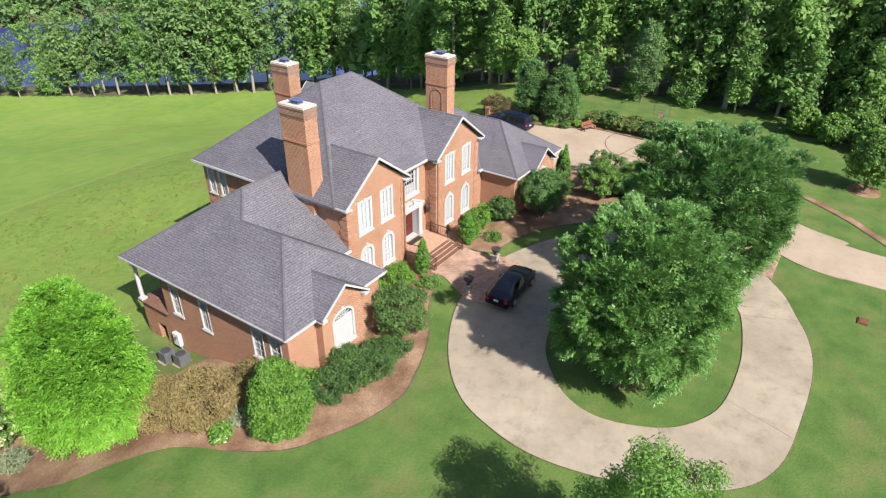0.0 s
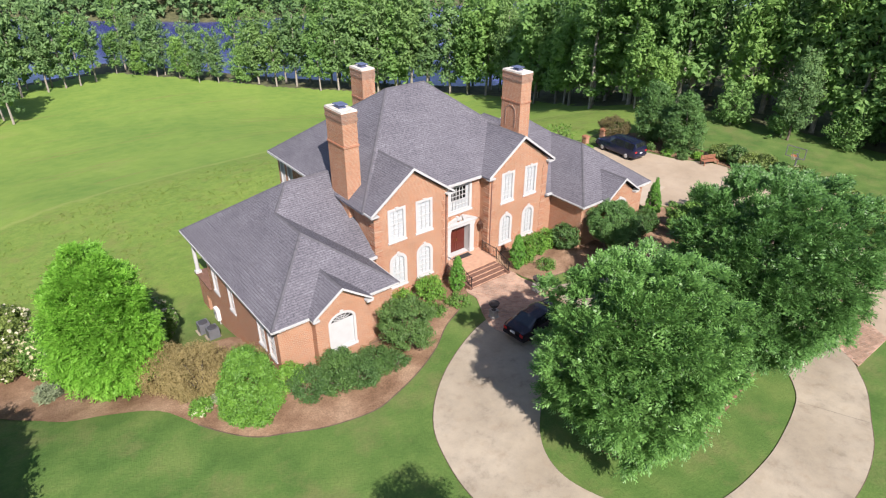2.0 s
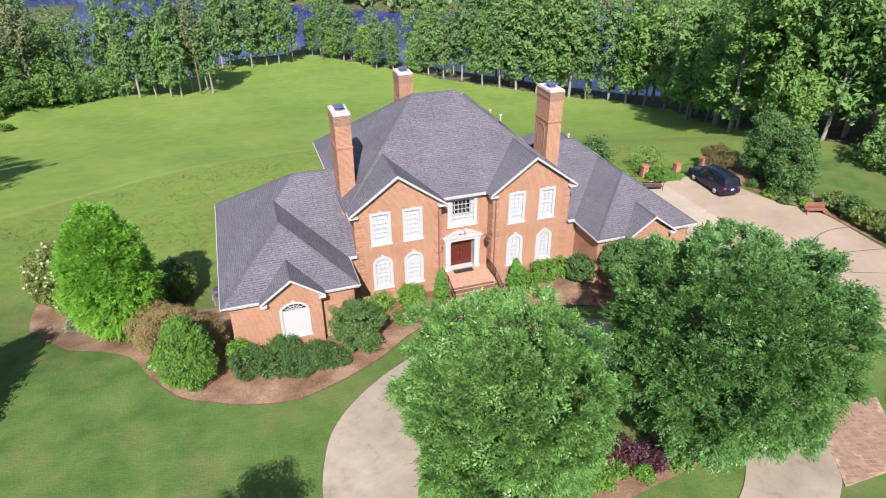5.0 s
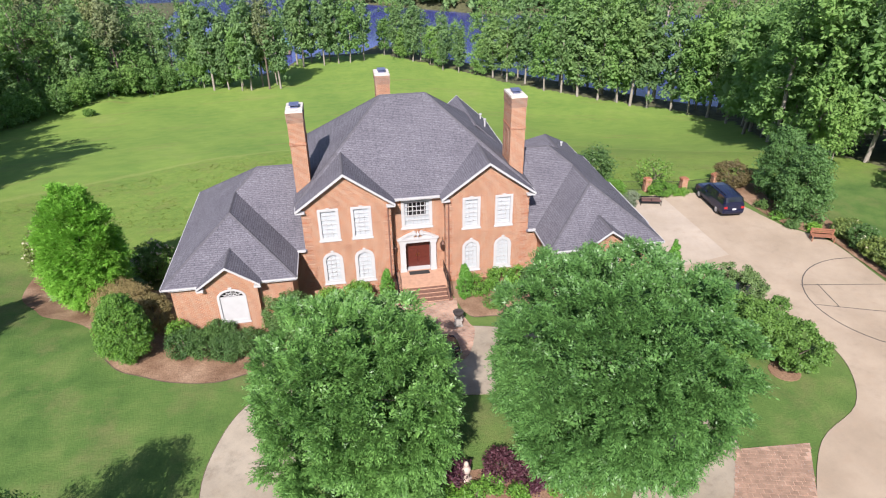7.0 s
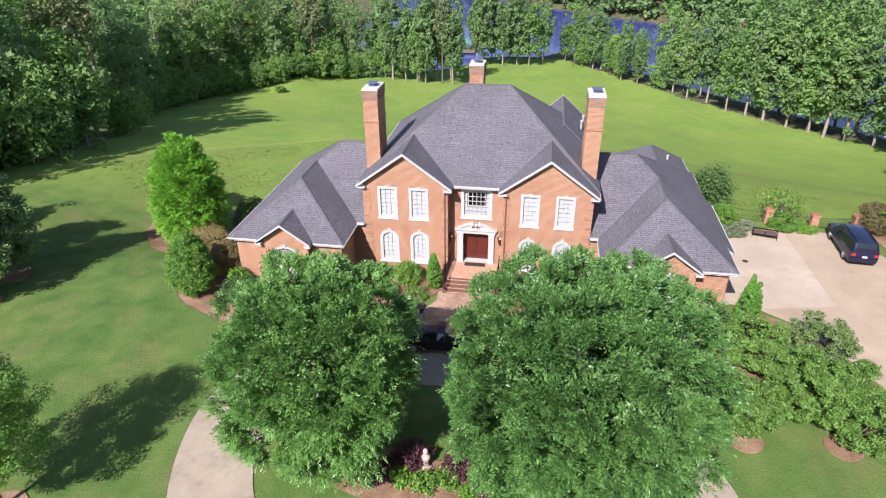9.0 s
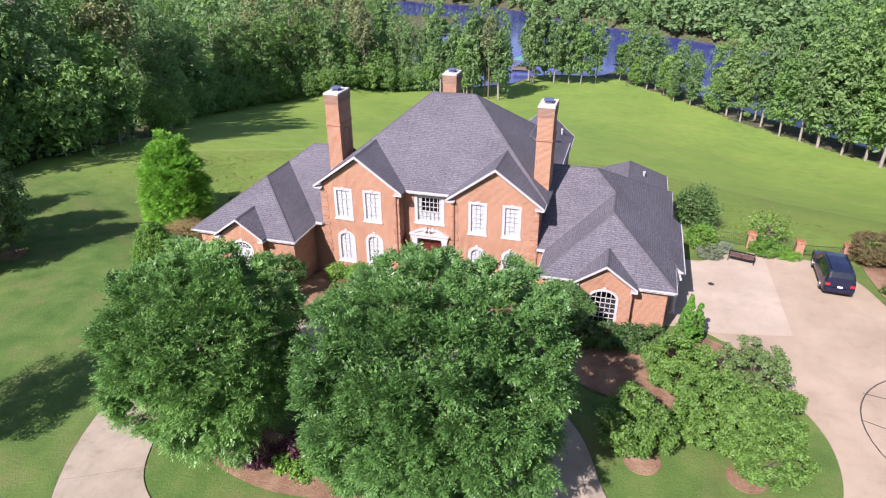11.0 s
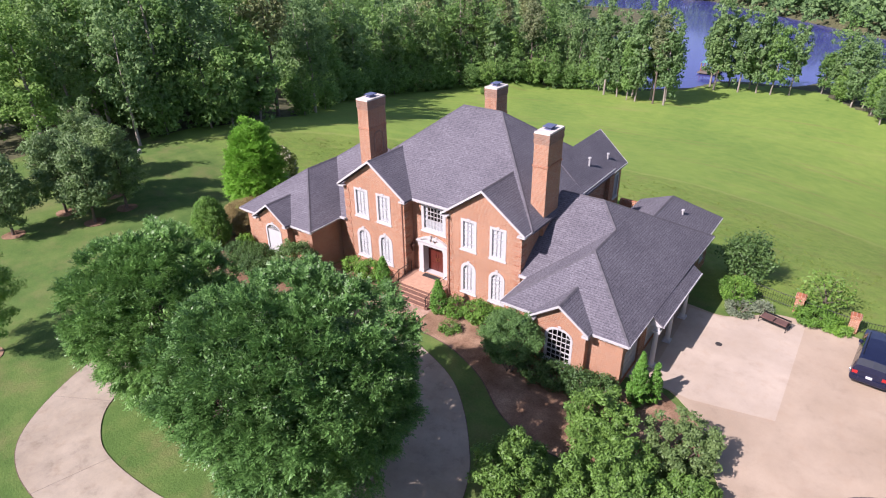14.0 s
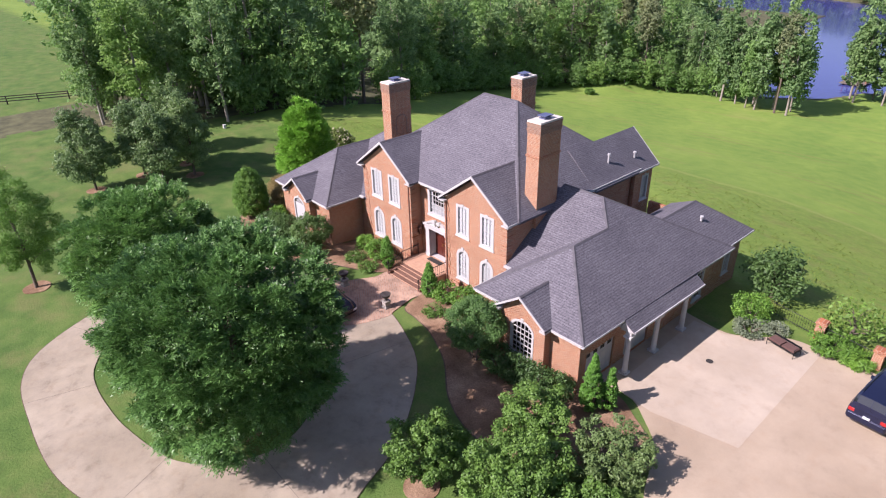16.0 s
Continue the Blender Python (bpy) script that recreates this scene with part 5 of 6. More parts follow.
KINDS = [
    wood_kind(21, 16, 2.7, 7.2, 8.8, LEAF_WOOD, "tall leafy woodland tree with a bare pale trunk", 3000, 0.15, size=0.35),
    wood_kind(22, 18, 2.9, 8.2, 10.0, LEAF_WOOD, "tall leafy woodland tree at the field's edge", 3300, 0.2, size=0.35),
    wood_kind(23, 13, 2.6, 5.7, 7.2, LEAF_WOOD2, "bright green broadleaf tree at the field's edge", 3200, 0.15, size=0.3),
    wood_kind(24, 18, 2.8, 4.6, 13.4, LEAF_PINE, "tall pine with a high thin crown", 2600, 0.3, BARK, 0.27),
    wood_kind(25, 10, 3.0, 4.8, 5.0, LEAF_WOOD2, "rounded young tree at the wood's edge", 2900, 0.3, size=0.28),
    wood_kind(26, 7, 2.8, 3.4, 3.2, LEAF_WOOD2, "low bushy tree of the undergrowth", 2200, size=0.25),
    wood_kind(27, 17, 3.7, 7.4, 9.4, LEAF_WOOD, "tall tree inside the wood", 3100, size=0.26),
    wood_kind(28, 19, 3.9, 8.2, 10.8, LEAF_WOOD2, "tall tree inside the wood", 3200, size=0.26),
    wood_kind(29, 16, 3.5, 7.0, 8.8, LEAF_WOOD2, "leafy tree inside the wood", 3100, size=0.26),
    wood_kind(30, 17, 2.9, 7.6, 9.2, LEAF_WOOD, "tall leafy tree at the near edge of the wood", 5600, 0.2, size=0.21),
    wood_kind(31, 18, 3.0, 8.0, 10.0, LEAF_WOOD2, "tall leafy tree at the near edge of the wood", 5800, 0.15, size=0.21),
]
rng = np.random.default_rng(5)


def along(edge, step):
    out = []
    for (x0, y0), (x1, y1) in zip(edge, edge[1:]):
        n = max(1, int(math.hypot(x1 - x0, y1 - y0) / step))
        nx, ny = (y1 - y0), -(x1 - x0)
        k = math.hypot(nx, ny)
        out += [(x0 + (x1 - x0) * i / n, y0 + (y1 - y0) * i / n, nx / k, ny / k) for i in range(n)]
    return out


def plant(kind, x, y, s, slim=1.0):
    copy_thing(kind, pose(x, y, terrain(x, y) - 0.1, 0, 0, rng.random() * 360) @ Matrix.Diagonal((slim * s * (0.9 + 0.2 * rng.random()), slim * s * (0.9 + 0.2 * rng.random()), s, 1)))


def belt(edge, side, rows, step, kinds, low=1.0):
    for r in range(rows):
        for x, y, nx, ny in along(edge, step + r * 0.8):
            d = r * 5.0 + rng.random() * 2.5
            px, py = x + side * nx * d + rng.normal(0, 0.8), y + side * ny * d + rng.normal(0, 0.8)
            if -19.25 < terrain(px, py):
                pick = (6, 7, 8)[rng.integers(0, 3)] if r else kinds[rng.integers(0, len(kinds))]
                plant(KINDS[pick], px, py, low * (0.8 + 0.4 * rng.random()))


belt(EDGE_WEST[:3], -1, 3, 4.4, [9, 10, 5, 9, 6, 4], 1.15)
belt(EDGE_WEST[2:6], -1, 2, 4.8, [9, 10, 5, 3, 9, 4], 1.15)
belt(EDGE_WEST[5:], -1, 2, 5.0, [0, 1, 5, 3, 0, 4], 1.15)
for x, y, nx, ny in along(EDGE_WEST, 3.6):
    if y > 40:
        plant(KINDS[(5, 5, 4)[rng.integers(0, 3)]], x + 1.2 * nx + rng.normal(0, 0.6), y + 1.2 * ny, 0.75 + 0.4 * rng.random())
for x, y, nx, ny in along(EDGE_EAST, 5.0):
    if y < 22:
        plant(KINDS[(4, 5, 2)[rng.integers(0, 3)]], x + 0.8 * nx + rng.normal(0, 0.9), y + 0.8 * ny, 0.6 + 0.4 * rng.random())
# undergrowth of the wood's west corner
for _ in range(34):
    x, y = rng.uniform(-72, -52), rng.uniform(-6, 30)
    if in_woods(x + 2, y):
        plant(KINDS[(5, 5, 8)[rng.integers(0, 3)]], x, y, 0.7 + 0.35 * rng.random())
for x, y in ((-52, 137), (-48.5, 133), (-56, 141), (-45, 128.5), (-42, 133)):
    plant(KINDS[(6, 4, 3)[rng.integers(0, 3)]], x, y, 0.95 + 0.2 * rng.random())
# pines and oaks between the field and the lake's west arm
for _ in range(46):
    x, y = rng.uniform(-92, -50), rng.uniform(100, 190)
    if terrain(x, y) > -18.6 and in_woods(x + 3, y):
        plant(KINDS[(3, 3, 6, 8)[rng.integers(0, 4)]], x, y, 0.9 + 0.4 * rng.random())
belt(EDGE_EAST[:4], -1, 2, 4.4, [2, 2, 4, 0], 0.98)
belt(EDGE_EAST[3:5], -1, 2, 4.4, [2, 0, 1, 1], 1.2)
belt(EDGE_EAST[4:8], -1, 3, 4.4, [0, 1, 1, 2], 1.4)
belt(EDGE_EAST[7:], -1, 3, 4.8, [9, 10, 10, 2], 1.3)
# two clumps of tall trees on the shore
for k, (x, y) in enumerate(((-38, 126), (-35, 122), (-31.5, 122), (-28, 119.5), (-25.8, 119.4), (-21.5, 119.8), (-18.8, 119.5), (-33, 126), (-23.5, 124), (-28.5, 125), (-20, 125), (-40, 131))):
    plant(KINDS[(4, 1, 0, 2, 0, 3, 1)[k % 7]], x, y, 1.15 + 0.2 * rng.random(), 0.85)
for k, (x, y) in enumerate(((-16, 151), (-11.9, 154.5), (-8.2, 148.4), (-4, 150.2), (-0.6, 150.6), (-14, 147), (-6.5, 154), (3.5, 153))):
    plant(KINDS[(1, 0, 1, 0, 2)[k % 5]], x, y, 1.2 + 0.2 * rng.random(), 0.85)
for k in KINDS:
    k.location = (-75 - 4 * KINDS.index(k), 60 + 6 * KINDS.index(k), terrain(-80, 70) - 0.1)


def far_woods():
    """The wood behind its edge, and the lake's far shore, as one mass of leaves."""
    g = np.random.default_rng(9)
    pts = []
    while len(pts) < 950:
        x, y = g.uniform(-240, 200), g.uniform(-60, 430)
        z = terrain(x, y)
        edge = float(np.interp(y, (14, 30, 60, 90, 130), (-68, -70, -80, -88, -68)))
        west = 14 < y < 330 and x < edge and z > -18.6 and x > -230
        east = x > 66 and -60 < y < 66 and z > -17.5
        if west or east:
            pts.append((x, y, z))
    for _ in range(620):
        x = g.uniform(-170, 120)
        y = float(np.interp(x, (-250, -120, -66, -10, 14, 60, 200), (375, 357, 336, 280, 255, 215, 180))) + g.uniform(14, 60)
        pts.append((x, y, terrain(x, y)))
    cs, sp = [], []
    for x, y, z in pts:
        h = g.uniform(9, 16)
        for _ in range(8):
            cs.append((x + g.normal(0, 2.2), y + g.normal(0, 2.2), z + h * g.uniform(0.2, 1.0)))
            sp.append(g.uniform(1.6, 2.6))
    v, f = leaves(np.array(cs), np.array(sp), 130000, 1.1, g, up=0.7, slim=0.6)
    ob = part("far_woods", leaf_mesh("far_woods", v, f, LEAF_WOOD), LEAF_WOOD)
    tagged(ob, "dense green woodland reaching back from the field and lake", "woods", kind="stuff")


far_woods()


# ---- lawn trees ----
def lawn_tree(seed, x, y, h, rx, label, mat=LEAF_BUSH, cone=0.3, count=11000, group="young trees on the west lawn", size=0.13):
    return tree("lawn_tree", seed, x, y, h, rx, h * 0.42, h * 0.54, 170, count, size, mat, label, spread=0.62, flat=0.05, lumps=0.25, shell=0.4, cone=cone, group=group, tr=0.13, limbs=9, start=0.2)


for k, (x, y, h, r) in enumerate(((-18.7, -23.0, 9.6, 3.65), (-36.2, -13.9, 8.6, 3.0), (-32.6, -8.3, 8.4, 2.3), (-37.1, -8.7, 8.8, 2.9), (-33.2, -4.8, 8.6, 2.7), (-37.3, -3.9, 8.6, 2.7), (-42.5, -3.0, 8.4, 2.8))):
    lawn_tree(40 + k, x, y, h, r, "young shade tree with a mulch ring on the lawn", LEAF_YOUNG if k else LEAF_FRESH, 0.4, 15000 if k else 48000, size=0.12 if k else 0.06)
    ring = [(x + 0.95 * math.cos(a) * (1 + 0.1 * math.sin(3 * a + k)), y + 0.95 * math.sin(a)) for a in np.linspace(0, 2 * math.pi, 18, endpoint=False)]
    sheet("mulch_ring", ring, None, MULCH, "ring of brown mulch round a young tree", "mulch", top=0.05, depth=0.1)
tree("evergreen_tree", 60, 33.6, 4.2, 6.6, 2.5, 3.2, 3.3, 230, 26000, 0.095, LEAF_EVER, "dense green evergreen tree beside the court", spread=0.6, flat=0.0, lumps=0.16, shell=0.45, cone=0.4, group="evergreens by the court", tr=0.13, limbs=8, start=0.1)
tree("evergreen_tree", 61, 34.4, 8.4, 6.9, 2.5, 3.4, 3.4, 230, 26000, 0.095, LEAF_EVER, "dense green evergreen tree beside the court", spread=0.6, flat=0.0, lumps=0.16, shell=0.45, cone=0.4, group="evergreens by the court", tr=0.13, limbs=8, start=0.1)
lawn_tree(62, 47.0, -1.0, 11.0, 2.3, "slim columnar tree on the east lawn", LEAF_WOOD, 0.5, 9000, "east lawn trees")
lawn_tree(63, 32.2, -27.2, 5.6, 2.3, "young magnolia with pale leaf undersides on the lawn", LEAF_OLIVE, 0.35, 9000, "east lawn trees")
sheet("mulch_ring", [(32.2 + 1.6 * math.cos(a), -27.2 + 1.4 * math.sin(a)) for a in np.linspace(0, 2 * math.pi, 18, endpoint=False)], None, MULCH, "mulch round the young magnolia", "mulch", top=0.05, depth=0.1)
lawn_tree(64, 19.3, 15.4, 3.8, 1.9, "small spreading tree behind the east wing", LEAF_CRAPE, 0.0, 3600, "garden trees")
lawn_tree(65, 24.8, 13.8, 2.6, 1.9, "open airy small tree by the iron fence", LEAF_OLIVE, 0.0, 700, "garden trees")
for k, (x, y) in enumerate(((53, -8), (52, -11.5), (53, -15), (52, -18.5), (54, -22), (52.5, -26), (54, -30))):
    tree("cypress_tree", 70 + k, x, y, 9 + (k % 3), 2.2, 4.6, 5.0, 90, 3600, 0.3, LEAF_WOOD2, "green conical evergreen in a screen row", spread=0.75, flat=0.0, cone=0.7, lumps=0.12, group="evergreen screen", tr=0.15, limbs=6, start=0.1)
bare = thing("bare_tree", (58.7, 96.2, terrain(58.7, 96.2)), "tall bare dead tree trunk at the wood's edge", "tree")
part("trunk", Mesh().tube([(0, 0, -0.4), (0.1, 0, 6), (0.0, 0.1, 11), (0.05, 0.1, 16.5)], [0.3, 0.24, 0.18, 0.06], 8), simple("grey_deadwood", (0.26, 0.25, 0.23), 0.9, vary=0.2), bare)


bed(closed_curve([(31.2, 10.5), (31.4, 6.5), (32.0, 3.4), (33.4, 1.4), (35.4, 0.9), (36.2, 3.5), (36.4, 9.0), (34.4, 11.8), (31.4, 12.4)], 4), "dark mulch bed under the evergreens beside the court")

# ---- shrubs ----
def shrub(name, seed, x, y, rx, h, mat, label, count=3500, size=0.07, ry=None, cone=0.0, flat=0.0, lumps=0.12, category="shrub", group="", flowers=0, slim=0.55, spread=0.3, shell=0.72, base=0.0, dense=70):
    g = np.random.default_rng(seed)
    z = terrain(x, y)
    t = thing(name, (x, y, z), label, category, group)
    n = max(40, int(dense * rx * h))
    c = crown_points(g, n, rx * 0.92, (ry or rx) * 0.92, h * 0.48, h * 0.52 + base, shell, flat, lumps, cone)
    v, f = leaves(c, np.full(n, spread), int(count * rx * max(h, 1.0) / 2.2), size, g, up=0.6, slim=slim)
    part("foliage", leaf_mesh("foliage", v, f, mat), mat, t)
    m = Mesh()
    for i in range(5):
        a = i * 1.3 + g.random()
        m.tube([(0.1 * math.cos(a), 0.1 * math.sin(a), -0.15), (0.3 * rx * math.cos(a), 0.3 * rx * math.sin(a), h * 0.35), (0.55 * rx * math.cos(a), 0.55 * rx * math.sin(a), h * 0.62)], [0.05, 0.035, 0.012], 5)
    part("stem", m, BARK, t)
    if flowers:
        d = c[g.integers(0, n, flowers)] * np.array([1.08, 1.08, 1.04])
        v, f = leaves(d, np.full(flowers, 0.15), flowers * 2, 0.1, g, up=0.9, slim=0.9)
        part("blossom", leaf_mesh("blossom", v, f, PETAL), PETAL, t, "cream white blossoms")
    return t


HERB = "foundation shrubs"
LEAF_COURT = leaf_material("grey_green_leaves", (0.085, 0.150, 0.045), (0.175, 0.270, 0.085), 0.25, 1.0)
shrub("clipped_holly", 101, -18.9, -5.1, 2.0, 4.7, LEAF_BOX, "large clipped egg-shaped holly at the wing's corner", 9500, 0.055, cone=0.45, lumps=0.05)
shrub("rusty_shrub", 102, -20.2, -0.7, 2.0, 2.6, LEAF_RUST, "rounded brownish-green shrub beside the brick wall", 10000, 0.05, lumps=0.04, spread=0.42, shell=0.86)
shrub("rusty_shrub", 103, -21.6, 1.6, 1.6, 2.4, LEAF_RUST, "rounded brownish-green shrub beside the maple", 10000, 0.05, lumps=0.04, spread=0.42, shell=0.86)
shrub("rusty_shrub", 104, -18.0, -2.2, 1.3, 2.6, LEAF_RUST, "brownish shrub against the brick wall", 8000, 0.05)
for k, (x, y, r, h) in enumerate(((-15.6, -5.0, 1.25, 1.5), (-14.2, -5.4, 1.3, 1.6), (-12.9, -5.9, 1.25, 1.5), (-11.6, -5.6, 1.2, 1.4), (-13.6, -4.6, 1.2, 1.6), (-10.6, -6.0, 0.85, 0.9))):
    shrub("dark_shrub", 110 + k, x, y, r, h, LEAF_BUSH, "low dark green evergreen shrub before the arched window", 7000, 0.052, group=HERB)
shrub("dark_shrub", 118, -16.2, -4.0, 0.8, 1.5, LEAF_BOX, "bright green shrub by the wing's corner", 4000, group=HERB)
shrub("crape_myrtle", 120, -8.9, -4.9, 1.8, 2.7, LEAF_CRAPE, "spreading multi-stemmed shrub between wing and entrance", 7500, 0.06, base=0.5, lumps=0.2)
shrub("round_boxwood", 121, -6.6, -1.2, 0.8, 1.2, LEAF_BOX, "round boxwood at the front wall", 4000, 0.07, group=HERB)
shrub("round_boxwood", 122, -4.6, -1.5, 1.0, 1.6, LEAF_BOX, "round boxwood beside the steps", 4200, 0.07, group=HERB)
shrub("cone_arborvitae", 123, -2.6, -2.0, 0.75, 2.8, LEAF_ARB, "slim green cone arborvitae beside the steps", 5200, 0.06, cone=0.8, lumps=0.04, group=HERB, spread=0.2)
shrub("cone_arborvitae", 124, 2.8, -2.4, 0.8, 2.8, LEAF_ARB, "slim green cone arborvitae beside the steps", 5200, 0.06, cone=0.8, lumps=0.04, group=HERB, spread=0.2)
shrub("round_boxwood", 125, 3.9, -1.9, 0.85, 1.4, LEAF_BOX, "round boxwood beside the steps", 4000, 0.07, group=HERB)
shrub("round_boxwood", 126, 5.6, -1.5, 1.05, 1.5, LEAF_BOX, "round boxwood at the front wall", 4000, 0.07, group=HERB)
shrub("round_boxwood", 127, 7.0, -1.3, 0.9, 1.4, LEAF_BOX, "round boxwood at the front wall", 4000, 0.07, group=HERB)
shrub("low_shrub", 128, 4.6, -3.6, 0.7, 0.6, LEAF_OLIVE, "low yellowish shrub in the mulch", 3000, group=HERB)
shrub("low_shrub", 129, -3.6, -3.2, 0.8, 0.5, LEAF_OLIVE, "low yellowish groundcover in the mulch", 3000, group=HERB)
shrub("low_shrub", 130, -5.6, -3.0, 0.9, 0.5, LEAF_OLIVE, "low yellowish groundcover in the mulch", 3000, group=HERB)
shrub("spreading_shrub", 131, 10.1, -5.0, 1.95, 3.1, LEAF_EVER, "large rounded green shrub on bare stems at the east wing", 11000, 0.055, base=1.1, lumps=0.12)
shrub("spreading_shrub", 132, 8.0, -2.4, 1.1, 2.0, LEAF_BUSH, "dark shrub in the corner of the wing", 3600, 0.09)
for k, (x, y) in enumerate(((11.6, -4.6), (13.0, -4.5), (14.4, -4.5), (15.6, -4.3))):
    shrub("dark_shrub", 140 + k, x, y, 1.1, 1.6, LEAF_BUSH, "low dark hedge shrub under the arched window", 4200, group=HERB)
shrub("cone_arborvitae", 145, 17.6, -3.6, 1.0, 3.8, LEAF_ARB, "tall sheared bright green arborvitae at the garage corner", 12000, 0.05, cone=0.95, lumps=0.02, spread=0.14)
shrub("cone_arborvitae", 146, 18.3, -2.9, 0.6, 3.0, LEAF_ARB, "slim green arborvitae behind another at the garage corner", 8000, 0.05, cone=0.8, lumps=0.04, spread=0.14)
for k, (x, y, r, h, m) in enumerate(((17.0, -7.6, 1.95, 2.9, LEAF_OLIVE), (20.9, -6.5, 1.9, 2.3, LEAF_COURT), (14.9, -13.0, 2.0, 2.9, LEAF_OLIVE), (18.8, -11.4, 2.2, 2.8, LEAF_OLIVE), (18.7, -9.3, 1.8, 2.5, LEAF_OLIVE), (22.0, -9.2, 1.3, 1.9, LEAF_OLIVE), (20.6, -12.7, 2.1, 2.2, LEAF_OLIVE))):
    shrub("garden_shrub", 150 + k, x, y, r, h, m, "loose spreading fresh green shrub beside the court", 5600, 0.078, group="shrubs by the court", lumps=0.34, spread=0.34, shell=0.62, base=0.2, dense=24)
for k, (x, y) in enumerate(((15.3, -12.8), (20.0, -12.6))):
    sheet("mulch_ring", [(x + 0.9 * math.cos(a), y - 0.9 + 0.9 * math.sin(a)) for a in np.linspace(0, 2 * math.pi, 18, endpoint=False)], None, MULCH, "mulch ring under a shrub", "mulch", top=0.05, depth=0.1)
for k, (x, y, r, h, m, n) in enumerate(((-2.5, -18.7, 0.85, 0.9, LEAF_PLUM, "plum_shrub"), (-1.0, -17.7, 0.9, 1.1, LEAF_PLUM, "plum_shrub"), (1.5, -17.8, 0.95, 1.2, LEAF_PLUM, "plum_shrub"), (2.9, -18.7, 0.9, 1.1, LEAF_PLUM, "plum_shrub"), (-1.2, -18.9, 0.5, 0.7, LEAF_BOX, "round_boxwood"), (-0.1, -19.0, 0.55, 0.7, LEAF_BOX, "round_boxwood"), (0.9, -18.6, 0.5, 0.7, LEAF_BOX, "round_boxwood"), (2.0, -19.3, 0.5, 0.6, LEAF_BOX, "round_boxwood"), (4.2, -18.9, 0.9, 0.8, LEAF_BOX, "low_shrub"))):
    shrub(n, 170 + k, x, y, r, h, m, "dark purple-leaved shrub in the island bed" if m is LEAF_PLUM else "small round green shrub in the island bed", 4200, 0.07, group="island bed shrubs")
shrub("flowering_shrub", 181, -28.6, 10.4, 2.3, 4.8, LEAF_HEDGE, "olive shrub covered with cream blossoms", 4500, 0.08, flowers=420)
shrub("flowering_shrub", 182, -26.7, 8.8, 1.5, 3.4, LEAF_OLIVE, "pale shrub covered with cream blossoms", 4500, 0.08, flowers=420)
shrub("flowering_shrub", 183, -20.6, 8.0, 1.7, 3.3, LEAF_OLIVE, "pale shrub with cream blossoms beside the maple", 4500, 0.075, flowers=240)
shrub("flowering_plant", 184, -20.9, -2.7, 0.6, 0.7, LEAF_BOX, "low bright plant with white flowers in mulch", 4000, 0.08, flowers=30)
shrub("flowering_plant", 185, -19.6, -2.6, 0.55, 0.8, LEAF_SAGE, "low grey-green plant with white flowers in mulch", 4000, 0.08, flowers=30)
shrub("grass_clump", 186, -27.2, 6.0, 0.7, 0.9, LEAF_SAGE, "pale ornamental grass clump on the mulch", 4000, 0.2, slim=0.12)
shrub("yellow_shrub", 187, 19.6, 11.3, 1.3, 1.8, LEAF_BOX, "yellow-green rounded shrub behind the court", 4200)
shrub("silver_plant", 188, 20.2, 9.9, 1.1, 0.7, LEAF_SAGE, "low silvery plant at the court's edge", 4000)
shrub("silver_plant", 189, 21.4, 10.9, 0.7, 0.6, LEAF_SAGE, "low silvery plant at the court's edge", 4000)
shrub("low_shrub", 190, 24.6, 11.6, 1.5, 0.9, LEAF_BOX, "feathery green groundcover by the fence", 4200, 0.14, slim=0.2)
shrub("low_shrub", 191, 26.0, 11.2, 1.0, 0.6, LEAF_BOX, "feathery green groundcover by the fence", 4200, 0.14, slim=0.2)
shrub("dark_shrub", 192, 31.9, 11.8, 1.8, 2.4, leaf_material("reddish_leaves", (0.100, 0.085, 0.038), (0.190, 0.155, 0.070), 0.25, 1.0), "dense reddish-green shrub beside the parked vehicle", 4200)
HEDGE = [(35.3, 0.4), (35.2, -1.2), (35.1, -2.8), (35.0, -4.4), (34.9, -6.0), (34.8, -7.6), (34.5, -9.2), (34.0, -10.8), (33.3, -12.3), (32.4, -13.7), (31.3, -15.0), (30.3, -16.3)]
for k, (x, y) in enumerate(HEDGE):
    shrub("hedge_shrub", 200 + k, x, y, 1.25, 1.7 + 0.25 * (k % 2), (LEAF_HEDGE, LEAF_BUSH, LEAF_HEDGE)[k % 3], "dense flowering hedge shrub along the court", 4600, 0.085, group="hedge along the court", flowers=14)
shrub("field_bush", 210, -56.4, 98.7, 1.2, 1.4, LEAF_OLIVE, "small lone bush in the field", 2500, 0.14)
for k, (x, y) in enumerate(((46.0, -20.0), (44.5, -23.0), (47.0, -25.5), (43.0, -27.0), (46.5, -29.5))):
    shrub("lawn_shrub", 220 + k, x, y, 1.9, 3.2, LEAF_OLIVE, "tall mixed shrub at the edge of the east lawn", 1500, 0.18, group="shrubs of the east lawn", flowers=20)


# ---- vehicles ----
CARPAINT_RED = simple("dark_car_paint", (0.016, 0.010, 0.016), 0.22, 0.3, vary=0.05, spec=0.7)
CARPAINT_BLUE = simple("navy_car_paint", (0.012, 0.016, 0.045), 0.22, 0.3, vary=0.05, spec=0.7)
CARGLASS = simple("car_glass", (0.012, 0.014, 0.016), 0.05, 0.0, vary=0.05, spec=1.0)
TYRE = simple("tyre_rubber", (0.018, 0.018, 0.018), 0.85)
RIM = simple("alloy_rim", (0.45, 0.45, 0.46), 0.3, 0.9)
TAIL = simple("tail_light", (0.35, 0.02, 0.02), 0.2)
LAMP = simple("head_light", (0.6, 0.6, 0.62), 0.12)
